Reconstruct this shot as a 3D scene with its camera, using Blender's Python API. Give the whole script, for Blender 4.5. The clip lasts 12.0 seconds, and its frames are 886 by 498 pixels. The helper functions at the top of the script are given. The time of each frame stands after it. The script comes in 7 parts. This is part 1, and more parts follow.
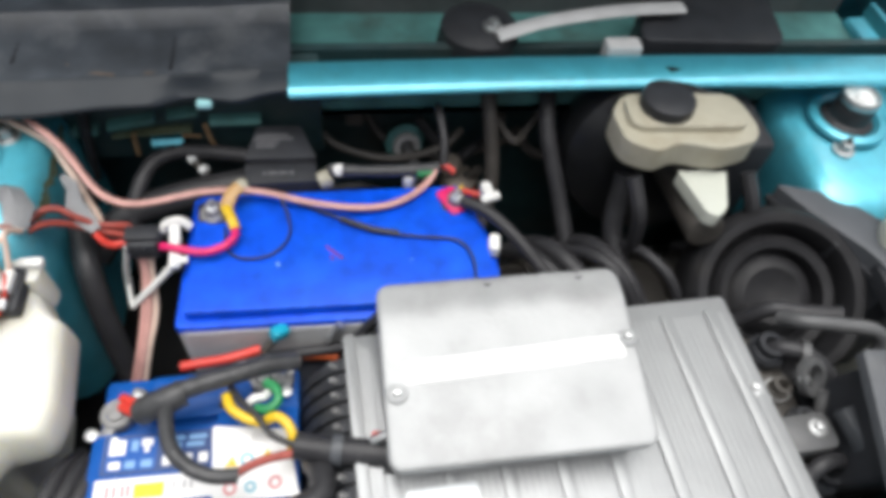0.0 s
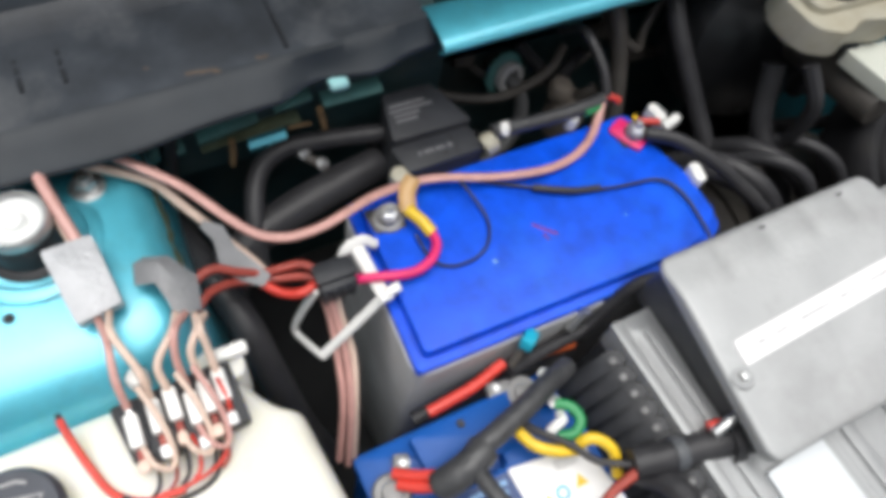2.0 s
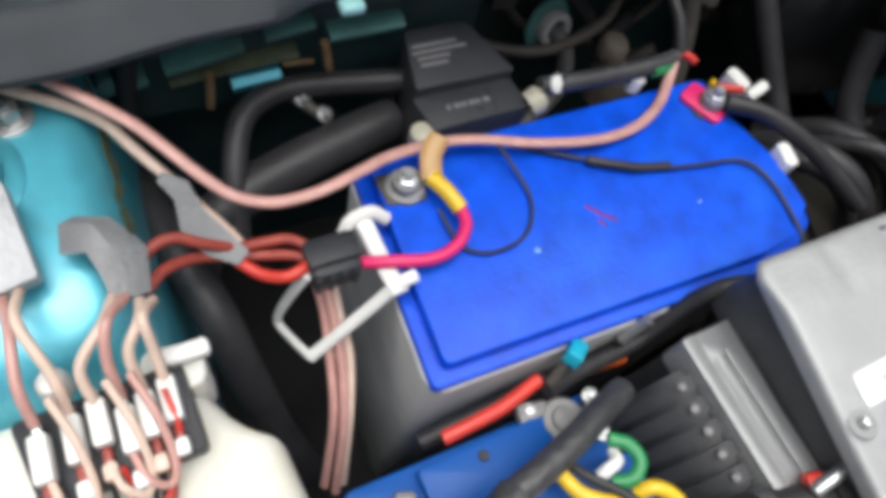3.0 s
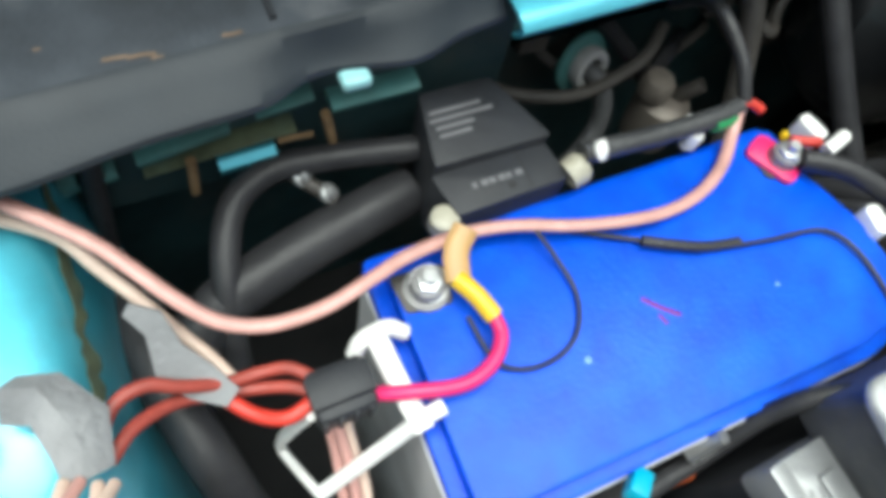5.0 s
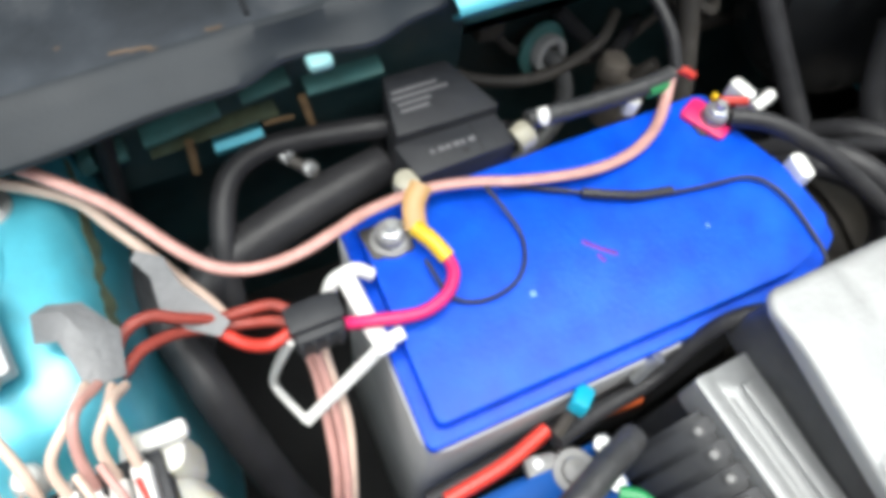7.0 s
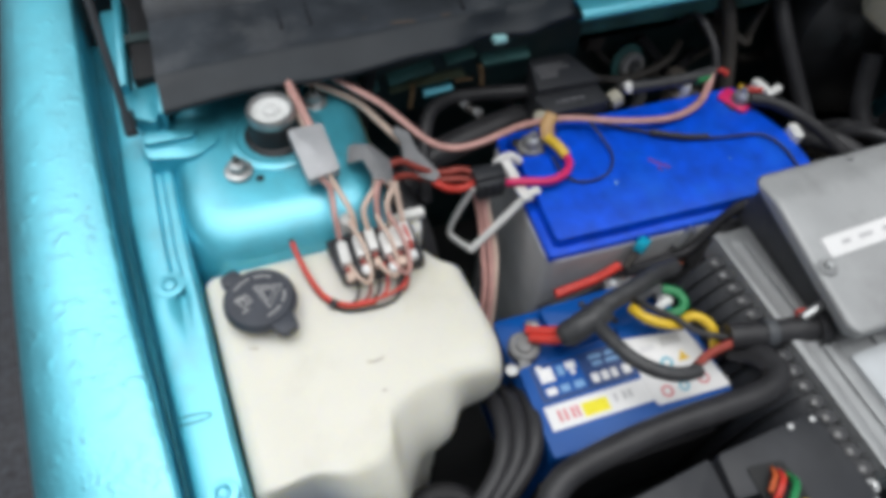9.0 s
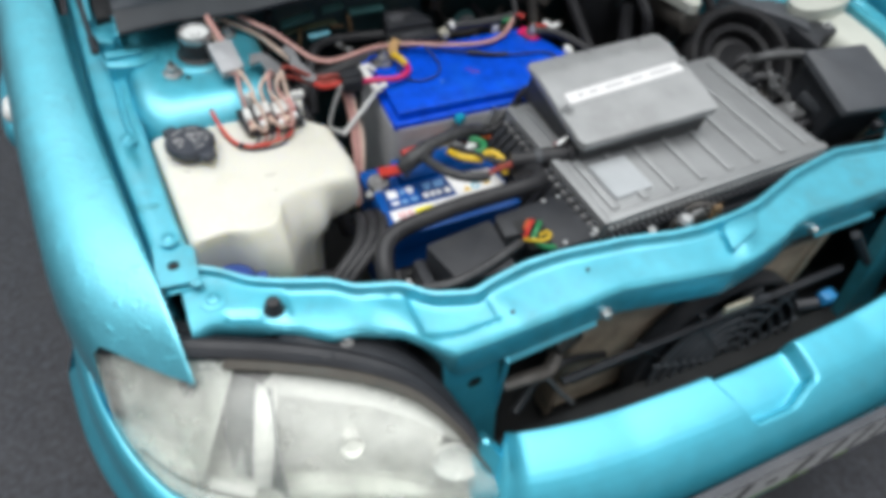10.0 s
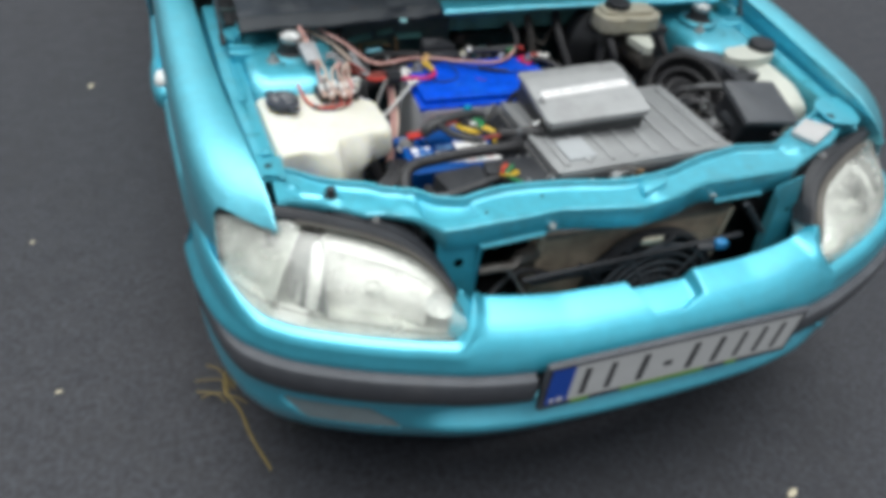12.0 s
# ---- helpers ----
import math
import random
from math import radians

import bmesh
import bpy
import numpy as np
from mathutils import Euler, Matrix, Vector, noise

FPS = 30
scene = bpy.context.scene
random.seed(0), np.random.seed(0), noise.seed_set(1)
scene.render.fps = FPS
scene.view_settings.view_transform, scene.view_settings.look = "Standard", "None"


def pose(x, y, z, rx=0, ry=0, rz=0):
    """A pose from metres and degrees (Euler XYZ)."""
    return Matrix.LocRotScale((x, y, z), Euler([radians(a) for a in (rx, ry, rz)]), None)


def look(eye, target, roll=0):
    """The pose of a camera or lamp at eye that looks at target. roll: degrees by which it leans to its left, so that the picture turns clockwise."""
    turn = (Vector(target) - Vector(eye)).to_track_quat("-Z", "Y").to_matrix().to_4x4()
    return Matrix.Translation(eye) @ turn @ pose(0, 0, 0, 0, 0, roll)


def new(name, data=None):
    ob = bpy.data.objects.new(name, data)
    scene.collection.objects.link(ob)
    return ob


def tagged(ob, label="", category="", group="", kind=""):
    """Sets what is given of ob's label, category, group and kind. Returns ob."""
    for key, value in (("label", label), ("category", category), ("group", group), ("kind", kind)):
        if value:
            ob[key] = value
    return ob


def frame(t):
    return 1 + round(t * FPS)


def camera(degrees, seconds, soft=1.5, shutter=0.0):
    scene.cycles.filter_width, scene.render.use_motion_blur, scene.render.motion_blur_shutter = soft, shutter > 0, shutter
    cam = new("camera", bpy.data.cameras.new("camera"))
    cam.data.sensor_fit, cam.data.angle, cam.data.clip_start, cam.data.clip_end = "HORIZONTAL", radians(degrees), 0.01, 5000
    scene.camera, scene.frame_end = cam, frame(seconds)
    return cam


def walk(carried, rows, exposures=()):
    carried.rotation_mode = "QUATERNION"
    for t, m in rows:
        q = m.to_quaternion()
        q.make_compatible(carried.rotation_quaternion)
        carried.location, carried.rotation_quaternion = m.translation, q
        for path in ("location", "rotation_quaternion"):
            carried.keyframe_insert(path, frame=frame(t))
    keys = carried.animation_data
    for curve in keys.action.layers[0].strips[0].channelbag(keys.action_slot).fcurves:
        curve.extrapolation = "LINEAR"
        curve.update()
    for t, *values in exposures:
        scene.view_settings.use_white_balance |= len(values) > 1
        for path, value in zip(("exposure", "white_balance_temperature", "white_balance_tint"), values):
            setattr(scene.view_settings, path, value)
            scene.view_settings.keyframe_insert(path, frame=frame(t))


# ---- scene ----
cam = camera(67.3, 12.0, soft=5.5)
PATH = [
    (0, (-0.125, 0.186, 1.234), (0.164, 1.348, -0.368), 8.2),
    (0.5, (-0.227, 0.339, 1.187), (0.112, 1.228, -0.572), 8.4),
    (1, (-0.362, 0.36, 1.174), (0.308, 1.14, -0.542), 17.0),
    (1.5, (-0.426, 0.385, 1.17), (0.303, 1.152, -0.527), 19.6),
    (2, (-0.423, 0.411, 1.149), (0.231, 1.17, -0.582), 16.7),
    (2.5, (-0.416, 0.435, 1.123), (0.287, 1.163, -0.602), 19.2),
    (2.7, (-0.409, 0.449, 1.083), (0.269, 1.168, -0.656), 21.3),
    (4.3, (-0.397, 0.536, 0.98), (0.183, 1.227, -0.805), 20.5),
    (4.5, (-0.386, 0.544, 0.989), (0.192, 1.254, -0.789), 18.5),
    (5, (-0.365, 0.556, 0.998), (0.238, 1.263, -0.773), 18.2),
    (5.5, (-0.35, 0.549, 1.009), (0.216, 1.242, -0.78), 15.6),
    (6, (-0.345, 0.521, 1.033), (0.225, 1.228, -0.748), 14.5),
    (6.5, (-0.345, 0.501, 1.039), (0.216, 1.228, -0.738), 13.0),
    (6.7, (-0.349, 0.495, 1.036), (0.199, 1.251, -0.733), 11.4),
    (8.3, (-0.444, 0.356, 1.073), (0.073, 1.305, -0.611), 6.7),
    (8.5, (-0.49, 0.343, 1.112), (0.049, 1.244, -0.59), 9.7),
    (9, (-0.546, 0.226, 1.18), (-0.104, 1.288, -0.456), 5.3),
    (9.5, (-0.54, 0.023, 1.206), (-0.091, 1.126, -0.401), 6.1),
    (10, (-0.59, -0.176, 1.256), (0.044, 0.974, -0.252), 6.5),
    (10.5, (-0.656, -0.395, 1.293), (0.14, 0.695, -0.183), 11.0),
    (11, (-0.627, -0.516, 1.342), (0.162, 0.723, -0.015), 8.5),
    (11.5, (-0.658, -0.585, 1.345), (-0.01, 0.72, -0.025), 7.8),
    (12, (-0.717, -0.603, 1.355), (-0.114, 0.748, 0.009), 7.6),
]
walk(cam, [(t, look(eye, target, roll)) for t, eye, target, roll in PATH], [(0, 1.3, 6500, 10), (0.5, 1.2, 6500, 10), (2.7, 1.2, 6500, 10), (4.3, 1.3, 6400, 4), (4.6, 1.4, 6350, 2), (5, 1.8, 6350, 0), (6.7, 1.85, 6450, 5), (8.3, 1.5, 6500, 10), (8.6, 1.35, 6400, 10), (9, 0.54, 6300, 9), (9.6, 0.66, 6300, 9), (10.5, 0.92, 6300, 7), (12, 0.95, 6300, 7)])

# ---- light ----
SUN_UP, SUN_TURN = 85.0, 165.0
world = bpy.data.worlds.new("overcast_sky")
scene.world = world
world.use_nodes = True
wn, wl = world.node_tree.nodes, world.node_tree.links
sky = wn.new("ShaderNodeTexSky")
sky.sky_type, sky.sun_disc = "NISHITA", False
sky.sun_elevation, sky.sun_rotation = radians(SUN_UP), radians(SUN_TURN - 180)
sky.air_density, sky.dust_density, sky.ozone_density = 1.0, 8.0, 0.6
grey = wn.new("ShaderNodeHueSaturation")
grey.inputs["Saturation"].default_value = 0.25
wl.new(sky.outputs[0], grey.inputs["Color"])
wl.new(grey.outputs[0], wn["Background"].inputs["Color"])
wn["Background"].inputs["Strength"].default_value = 0.05
sun = new("sun", bpy.data.lights.new("sun", "SUN"))
sun.data.energy, sun.data.angle, sun.data.color = 1.5, radians(76), (1.0, 0.99, 0.97)
sun.matrix_world = look((0, 0, 0), (math.sin(radians(SUN_TURN)) * math.cos(radians(SUN_UP)), math.cos(radians(SUN_TURN)) * math.cos(radians(SUN_UP)), -math.sin(radians(SUN_UP))))
sun.location = (0, 0, 6)


# ---- materials ----
def mat(name, color, rough=0.5, metal=0.0, coat=0.0, spots=0.0, spot_scale=30.0, dirt=None, dirt_amount=0.0, dirt_scale=6.0, bump=0.0, bump_scale=200.0, trans=0.0, sheen=0.0, rough_var=0.1, spec=0.5):
    """A surface with grain and stains: colour varied at two scales, roughness varied, fine relief."""
    m = bpy.data.materials.new(name)
    m.use_nodes = True
    n, l = m.node_tree.nodes, m.node_tree.links
    p = n["Principled BSDF"]
    co = n.new("ShaderNodeTexCoord")
    base = n.new("ShaderNodeRGB")
    base.outputs[0].default_value = (*color, 1)
    out = base.outputs[0]
    if spots:
        t = n.new("ShaderNodeTexNoise")
        t.inputs["Scale"].default_value, t.inputs["Detail"].default_value = spot_scale, 6
        l.new(co.outputs["Object"], t.inputs["Vector"])
        r = n.new("ShaderNodeMapRange")
        r.inputs[1].default_value, r.inputs[2].default_value = 0.3, 0.7
        r.inputs[3].default_value, r.inputs[4].default_value = 1 - spots, 1 + spots
        l.new(t.outputs["Fac"], r.inputs[0])
        x = n.new("ShaderNodeMix")
        x.data_type, x.blend_type = "RGBA", "MULTIPLY"
        x.inputs["Factor"].default_value = 1
        l.new(out, x.inputs["A"])
        l.new(r.outputs[0], x.inputs["B"])
        out = x.outputs["Result"]
    if dirt:
        t = n.new("ShaderNodeTexNoise")
        t.inputs["Scale"].default_value, t.inputs["Detail"].default_value, t.inputs["Roughness"].default_value = dirt_scale, 8, 0.65
        l.new(co.outputs["Object"], t.inputs["Vector"])
        r = n.new("ShaderNodeMapRange")
        r.inputs[1].default_value, r.inputs[2].default_value = 0.62 - 0.3 * dirt_amount, 0.75
        r.inputs[4].default_value = min(1.0, dirt_amount * 1.6)
        l.new(t.outputs["Fac"], r.inputs[0])
        x = n.new("ShaderNodeMix")
        x.data_type = "RGBA"
        l.new(r.outputs[0], x.inputs["Factor"])
        l.new(out, x.inputs["A"])
        x.inputs["B"].default_value = (*dirt, 1)
        out = x.outputs["Result"]
    l.new(out, p.inputs["Base Color"])
    p.inputs["Metallic"].default_value = metal
    p.inputs["Coat Weight"].default_value = coat
    p.inputs["Coat Roughness"].default_value = 0.28
    p.inputs["Coat IOR"].default_value = 1.75 if coat >= 1 else 1.5
    p.inputs["Specular IOR Level"].default_value = spec
    if trans:
        p.inputs["Transmission Weight"].default_value = trans
    t = n.new("ShaderNodeTexNoise")
    t.inputs["Scale"].default_value, t.inputs["Detail"].default_value = 18, 5
    l.new(co.outputs["Object"], t.inputs["Vector"])
    r = n.new("ShaderNodeMapRange")
    r.inputs[3].default_value, r.inputs[4].default_value = max(0.02, rough - rough_var), min(1, rough + rough_var)
    l.new(t.outputs["Fac"], r.inputs[0])
    l.new(r.outputs[0], p.inputs["Roughness"])
    if bump:
        t = n.new("ShaderNodeTexNoise")
        t.inputs["Scale"].default_value, t.inputs["Detail"].default_value = bump_scale, 4
        l.new(co.outputs["Object"], t.inputs["Vector"])
        b = n.new("ShaderNodeBump")
        b.inputs["Strength"].default_value, b.inputs["Distance"].default_value = bump, 0.002
        l.new(t.outputs["Fac"], b.inputs["Height"])
        l.new(b.outputs[0], p.inputs["Normal"])
    return m


PAINT = mat("teal_metallic_paint", (0.080, 0.56, 0.73), 0.48, 0.68, 1.0, 0.06, 45, (0.12, 0.18, 0.18), 0.12, 5, 0.10, 70, spec=0.6)
PAINT_WING = mat("blistered_teal_paint", (0.130, 0.59, 0.73), 0.46, 0.82, 1.0, 0.05, 45, (0.12, 0.18, 0.18), 0.12, 5, 0.25, 240, spec=0.6)


def blisters(m, scale, low, high, height):
    """Raise sparse small blisters on a paint, over its fine relief."""
    n, l = m.node_tree.nodes, m.node_tree.links
    co = n.new("ShaderNodeTexCoord")
    t = n.new("ShaderNodeTexNoise")
    t.inputs["Scale"].default_value, t.inputs["Detail"].default_value, t.inputs["Roughness"].default_value = scale, 3, 0.55
    l.new(co.outputs["Object"], t.inputs["Vector"])
    r = n.new("ShaderNodeMapRange")
    r.interpolation_type = "SMOOTHSTEP"
    r.inputs[1].default_value, r.inputs[2].default_value = low, high
    l.new(t.outputs["Fac"], r.inputs[0])
    b = n.new("ShaderNodeBump")
    b.inputs["Strength"].default_value, b.inputs["Distance"].default_value = 1.0, height
    l.new(r.outputs[0], b.inputs["Height"])
    p = n["Principled BSDF"]
    l.new(p.inputs["Normal"].links[0].from_socket, b.inputs["Normal"])
    l.new(b.outputs[0], p.inputs["Normal"])


blisters(PAINT_WING, 80, 0.54, 0.68, 0.0005)
PAINT_IN = mat("teal_paint_in_bay", (0.085, 0.51, 0.65), 0.48, 0.66, 1.0, 0.10, 40, (0.10, 0.13, 0.11), 0.28, 9, 0.12, 250, spec=0.6)
# Dark copy of the teal paint, for surfaces that lie in shade.
PAINT_DARK = mat("teal_paint_in_shade", (0.025, 0.13, 0.14), 0.65, 0.1, 0.0, 0.3, 25, (0.03, 0.03, 0.028), 0.7, 7, 0.2, 200)
# Duller teal: dust, with shade below the scuttle put into the colour.
PAINT_DIM = mat("dusty_shaded_teal_paint", (0.09, 0.26, 0.25), 0.55, 0.1, 0.1, 0.25, 25, (0.06, 0.07, 0.06), 0.5, 9, 0.2, 200)
CASE_PALE = mat("faded_grey_paper", (0.46, 0.46, 0.46), 0.6, 0, 0, 0.08, 40, (0.3, 0.3, 0.29), 0.2, 20)
LID_BLUE = mat("blue_battery_plastic", (0.001, 0.078, 0.68), 0.42, 0, 0, 0.22, 45, (0.010, 0.14, 0.72), 0.40, 16, 0.25, 300, spec=0.3)
CASE_GREY = mat("grey_battery_case", (0.47, 0.475, 0.48), 0.55, 0, 0, 0.1, 25, (0.10, 0.09, 0.08), 0.2, 8, 0.15, 300)
LABEL_BLUE = mat("blue_label", (0.002, 0.078, 0.34), 0.4, 0, 0, 0.06, 30, (0.02, 0.09, 0.26), 0.2, 10, spec=0.25)
LABEL_DEEP = mat("deep_blue_print", (0.004, 0.040, 0.17), 0.4, 0, 0, 0.08, 60)
BRIGHT_YELLOW = mat("bright_yellow_print", (0.86, 0.76, 0.01), 0.5, 0, 0, 0.05, 60)
PRINT_GREY = mat("grey_print", (0.50, 0.50, 0.51), 0.6, 0, 0, 0.1, 50)
PRINT_PINK = mat("faded_red_print", (0.66, 0.20, 0.22), 0.6, 0, 0, 0.1, 50)
LABEL_LIGHT = mat("light_blue_print", (0.18, 0.36, 0.62), 0.4, 0, 0, 0.08, 60)
TANK = mat("yellowed_white_plastic", (0.745, 0.735, 0.655), 0.45, 0, 0, 0.05, 8, (0.46, 0.44, 0.32), 0.3, 5, 0.10, 120)
# thin plastic lets light through
shader = TANK.node_tree.nodes["Principled BSDF"]
shader.inputs["Subsurface Weight"].default_value = 0.7
shader.inputs["Subsurface Radius"].default_value = (1.0, 0.92, 0.6)
shader.inputs["Subsurface Scale"].default_value = 0.025
ALU = mat("cast_aluminium", (0.39, 0.40, 0.405), 0.55, 0.35, 0, 0.10, 14, (0.24, 0.24, 0.24), 0.4, 9, 0.25, 260)
ALU_RIB = mat("ribbed_aluminium", (0.34, 0.35, 0.355), 0.48, 0.45, 0, 0.10, 16, (0.20, 0.20, 0.20), 0.35, 8, 0.2, 260)
STEEL = mat("zinc_steel", (0.55, 0.56, 0.56), 0.38, 0.85, 0, 0.15, 60, (0.25, 0.18, 0.12), 0.15, 20)
LEAD = mat("dull_lead", (0.27, 0.27, 0.27), 0.6, 0.5, 0, 0.2, 60, (0.12, 0.11, 0.10), 0.3, 30, 0.3, 300)
BLACK = mat("black_plastic", (0.029, 0.031, 0.036), 0.46, 0, 0, 0.2, 30, (0.058, 0.058, 0.060), 0.35, 12, 0.2, 400, spec=0.3)
RUBBER = mat("black_rubber", (0.032, 0.032, 0.035), 0.42, 0, 0, 0.2, 40, (0.068, 0.066, 0.063), 0.3, 15, 0.3, 300, spec=0.35)
FOAM = mat("black_wrapped_sleeve", (0.045, 0.046, 0.049), 0.42, 0, 0, 0.25, 60, (0.08, 0.08, 0.078), 0.3, 18, 0.8, 140)
COWL = mat("weathered_grey_plastic", (0.027, 0.034, 0.042), 0.46, 0, 0, 0.18, 16, (0.055, 0.060, 0.066), 0.30, 9, 0.12, 400, spec=0.32)
COWL_DUST = mat("dusty_grey_plastic", (0.048, 0.055, 0.066), 0.46, 0, 0, 0.35, 28, (0.15, 0.15, 0.152), 0.38, 14, 0.25, 320)
GRIME = mat("oily_dark_metal", (0.070, 0.064, 0.058), 0.5, 0.1, 0, 0.35, 22, (0.075, 0.065, 0.05), 0.4, 9, 0.5, 120)
# Near-black in place of deep shade: bay depth, holes, openings, underside.
SHADE = mat("near_black_shade", (0.022, 0.023, 0.024), 0.85, 0, 0, 0.3, 12, (0.03, 0.028, 0.025), 0.4, 6, 0.4, 60)
BUMPER_GREY = mat("grey_bumper_plastic", (0.070, 0.075, 0.086), 0.58, 0, 0, 0.14, 30, (0.13, 0.13, 0.135), 0.32, 9, 0.4, 600)
WHITE = mat("white_plastic", (0.78, 0.78, 0.76), 0.45, 0, 0, 0.05, 40, (0.5, 0.48, 0.42), 0.15, 15)
PAPER = mat("white_label", (0.82, 0.82, 0.82), 0.55, 0, 0, 0.03, 40)
PRINT = mat("dark_print", (0.05, 0.05, 0.055), 0.6, 0, 0, 0.1, 50)
PRINT_FAINT = mat("faint_print", (0.70, 0.70, 0.71), 0.6, 0, 0, 0.1, 50)
BOTTLE = mat("milky_white_plastic", (0.55, 0.57, 0.51), 0.45, 0, 0, 0.08, 12, (0.4, 0.42, 0.34), 0.25, 6)
TAN = mat("tan_heat_shrink", (0.50, 0.30, 0.12), 0.45, 0, 0.1, 0.12, 50)
DULL_RED = mat("dull_red_pen", (0.16, 0.012, 0.16), 0.6, 0, 0, 0.2, 90)
PRINT_PALE = mat("pale_print", (0.15, 0.15, 0.16), 0.6, 0, 0, 0.1, 50)
COPPER = mat("clear_brown_cable", (0.58, 0.32, 0.285), 0.38, 0.05, 0.3, 0.12, 70, (0.30, 0.14, 0.09), 0.3, 25)
PEACH = mat("pale_peach_cable", (0.68, 0.52, 0.43), 0.42, 0, 0.2, 0.1, 70, (0.42, 0.26, 0.18), 0.3, 25)
RED = mat("red_insulation", (0.62, 0.045, 0.030), 0.42, 0, 0.2, 0.12, 50, (0.25, 0.03, 0.03), 0.25, 20)
RED_OLD = mat("faded_red_insulation", (0.32, 0.055, 0.04), 0.5, 0, 0.1, 0.18, 50, (0.14, 0.04, 0.035), 0.35, 20)
ORANGE = mat("orange_insulation", (0.55, 0.11, 0.03), 0.5, 0, 0, 0.1, 50)
PINK = mat("magenta_wire", (0.72, 0.02, 0.15), 0.42, 0, 0.2, 0.1, 50)
YELLOW = mat("yellow_insulation", (0.75, 0.50, 0.02), 0.42, 0, 0.2, 0.1, 50, (0.45, 0.33, 0.05), 0.2, 20)
GREEN = mat("green_insulation", (0.02, 0.24, 0.08), 0.45, 0, 0.2, 0.1, 50)
LIME = mat("lime_print", (0.22, 0.48, 0.02), 0.5, 0, 0, 0.1, 50)
PLUG_BLUE = mat("blue_plug", (0.02, 0.19, 0.42), 0.45, 0, 0, 0.1, 50)
DUCT = mat("dull_black_rubber", (0.020, 0.020, 0.022), 0.5, 0, 0, 0.2, 40, (0.045, 0.043, 0.04), 0.3, 15, 0.3, 300, spec=0.25)
CYAN = mat("cyan_terminal", (0.01, 0.36, 0.50), 0.4, 0, 0, 0.1, 50)
BLUE_CAP = mat("blue_cap", (0.03, 0.07, 0.28), 0.5, 0, 0, 0.12, 40, (0.08, 0.10, 0.2), 0.3, 14)
TAPE = mat("silver_tape", (0.46, 0.47, 0.49), 0.42, 0.15, 0, 0.1, 50, (0.30, 0.30, 0.31), 0.3, 18, 0.5, 260)
TAPE_DARK = mat("grey_tape", (0.21, 0.215, 0.225), 0.45, 0.05, 0, 0.12, 50, (0.2, 0.2, 0.2), 0.25, 18, 0.5, 260)
RES = mat("stained_white_plastic", (0.42, 0.40, 0.32), 0.45, 0, 0, 0.12, 14, (0.22, 0.17, 0.09), 0.45, 9, 0.2, 120)
PLATE_WHITE = mat("plate_white", (0.80, 0.81, 0.80), 0.35, 0, 0.2, 0.03, 30, (0.45, 0.44, 0.42), 0.15, 8)
PLATE_BLUE = mat("plate_blue", (0.01, 0.09, 0.55), 0.35, 0, 0.2, 0.05, 30)
RUST = mat("rust_drip", (0.22, 0.14, 0.07), 0.8, 0, 0, 0.3, 60)
FIN = mat("dusty_radiator_fin", (0.45, 0.37, 0.28), 0.75, 0.0, 0, 0.25, 30, (0.25, 0.21, 0.16), 0.4, 8)
REFLECTOR = mat("dull_reflector", (0.86, 0.87, 0.85), 0.40, 0.7, 0, 0.16, 25, (0.30, 0.30, 0.27), 0.40, 14, 0.5, 70)
TYRE = mat("tyre_rubber", (0.02, 0.02, 0.021), 0.8, 0, 0, 0.2, 30, bump=0.4, bump_scale=120)
STRAW = mat("dry_straw", (0.30, 0.22, 0.06), 0.7, 0, 0, 0.2, 60)
LEAF = mat("pale_dry_leaf", (0.55, 0.50, 0.36), 0.7, 0, 0, 0.2, 60)


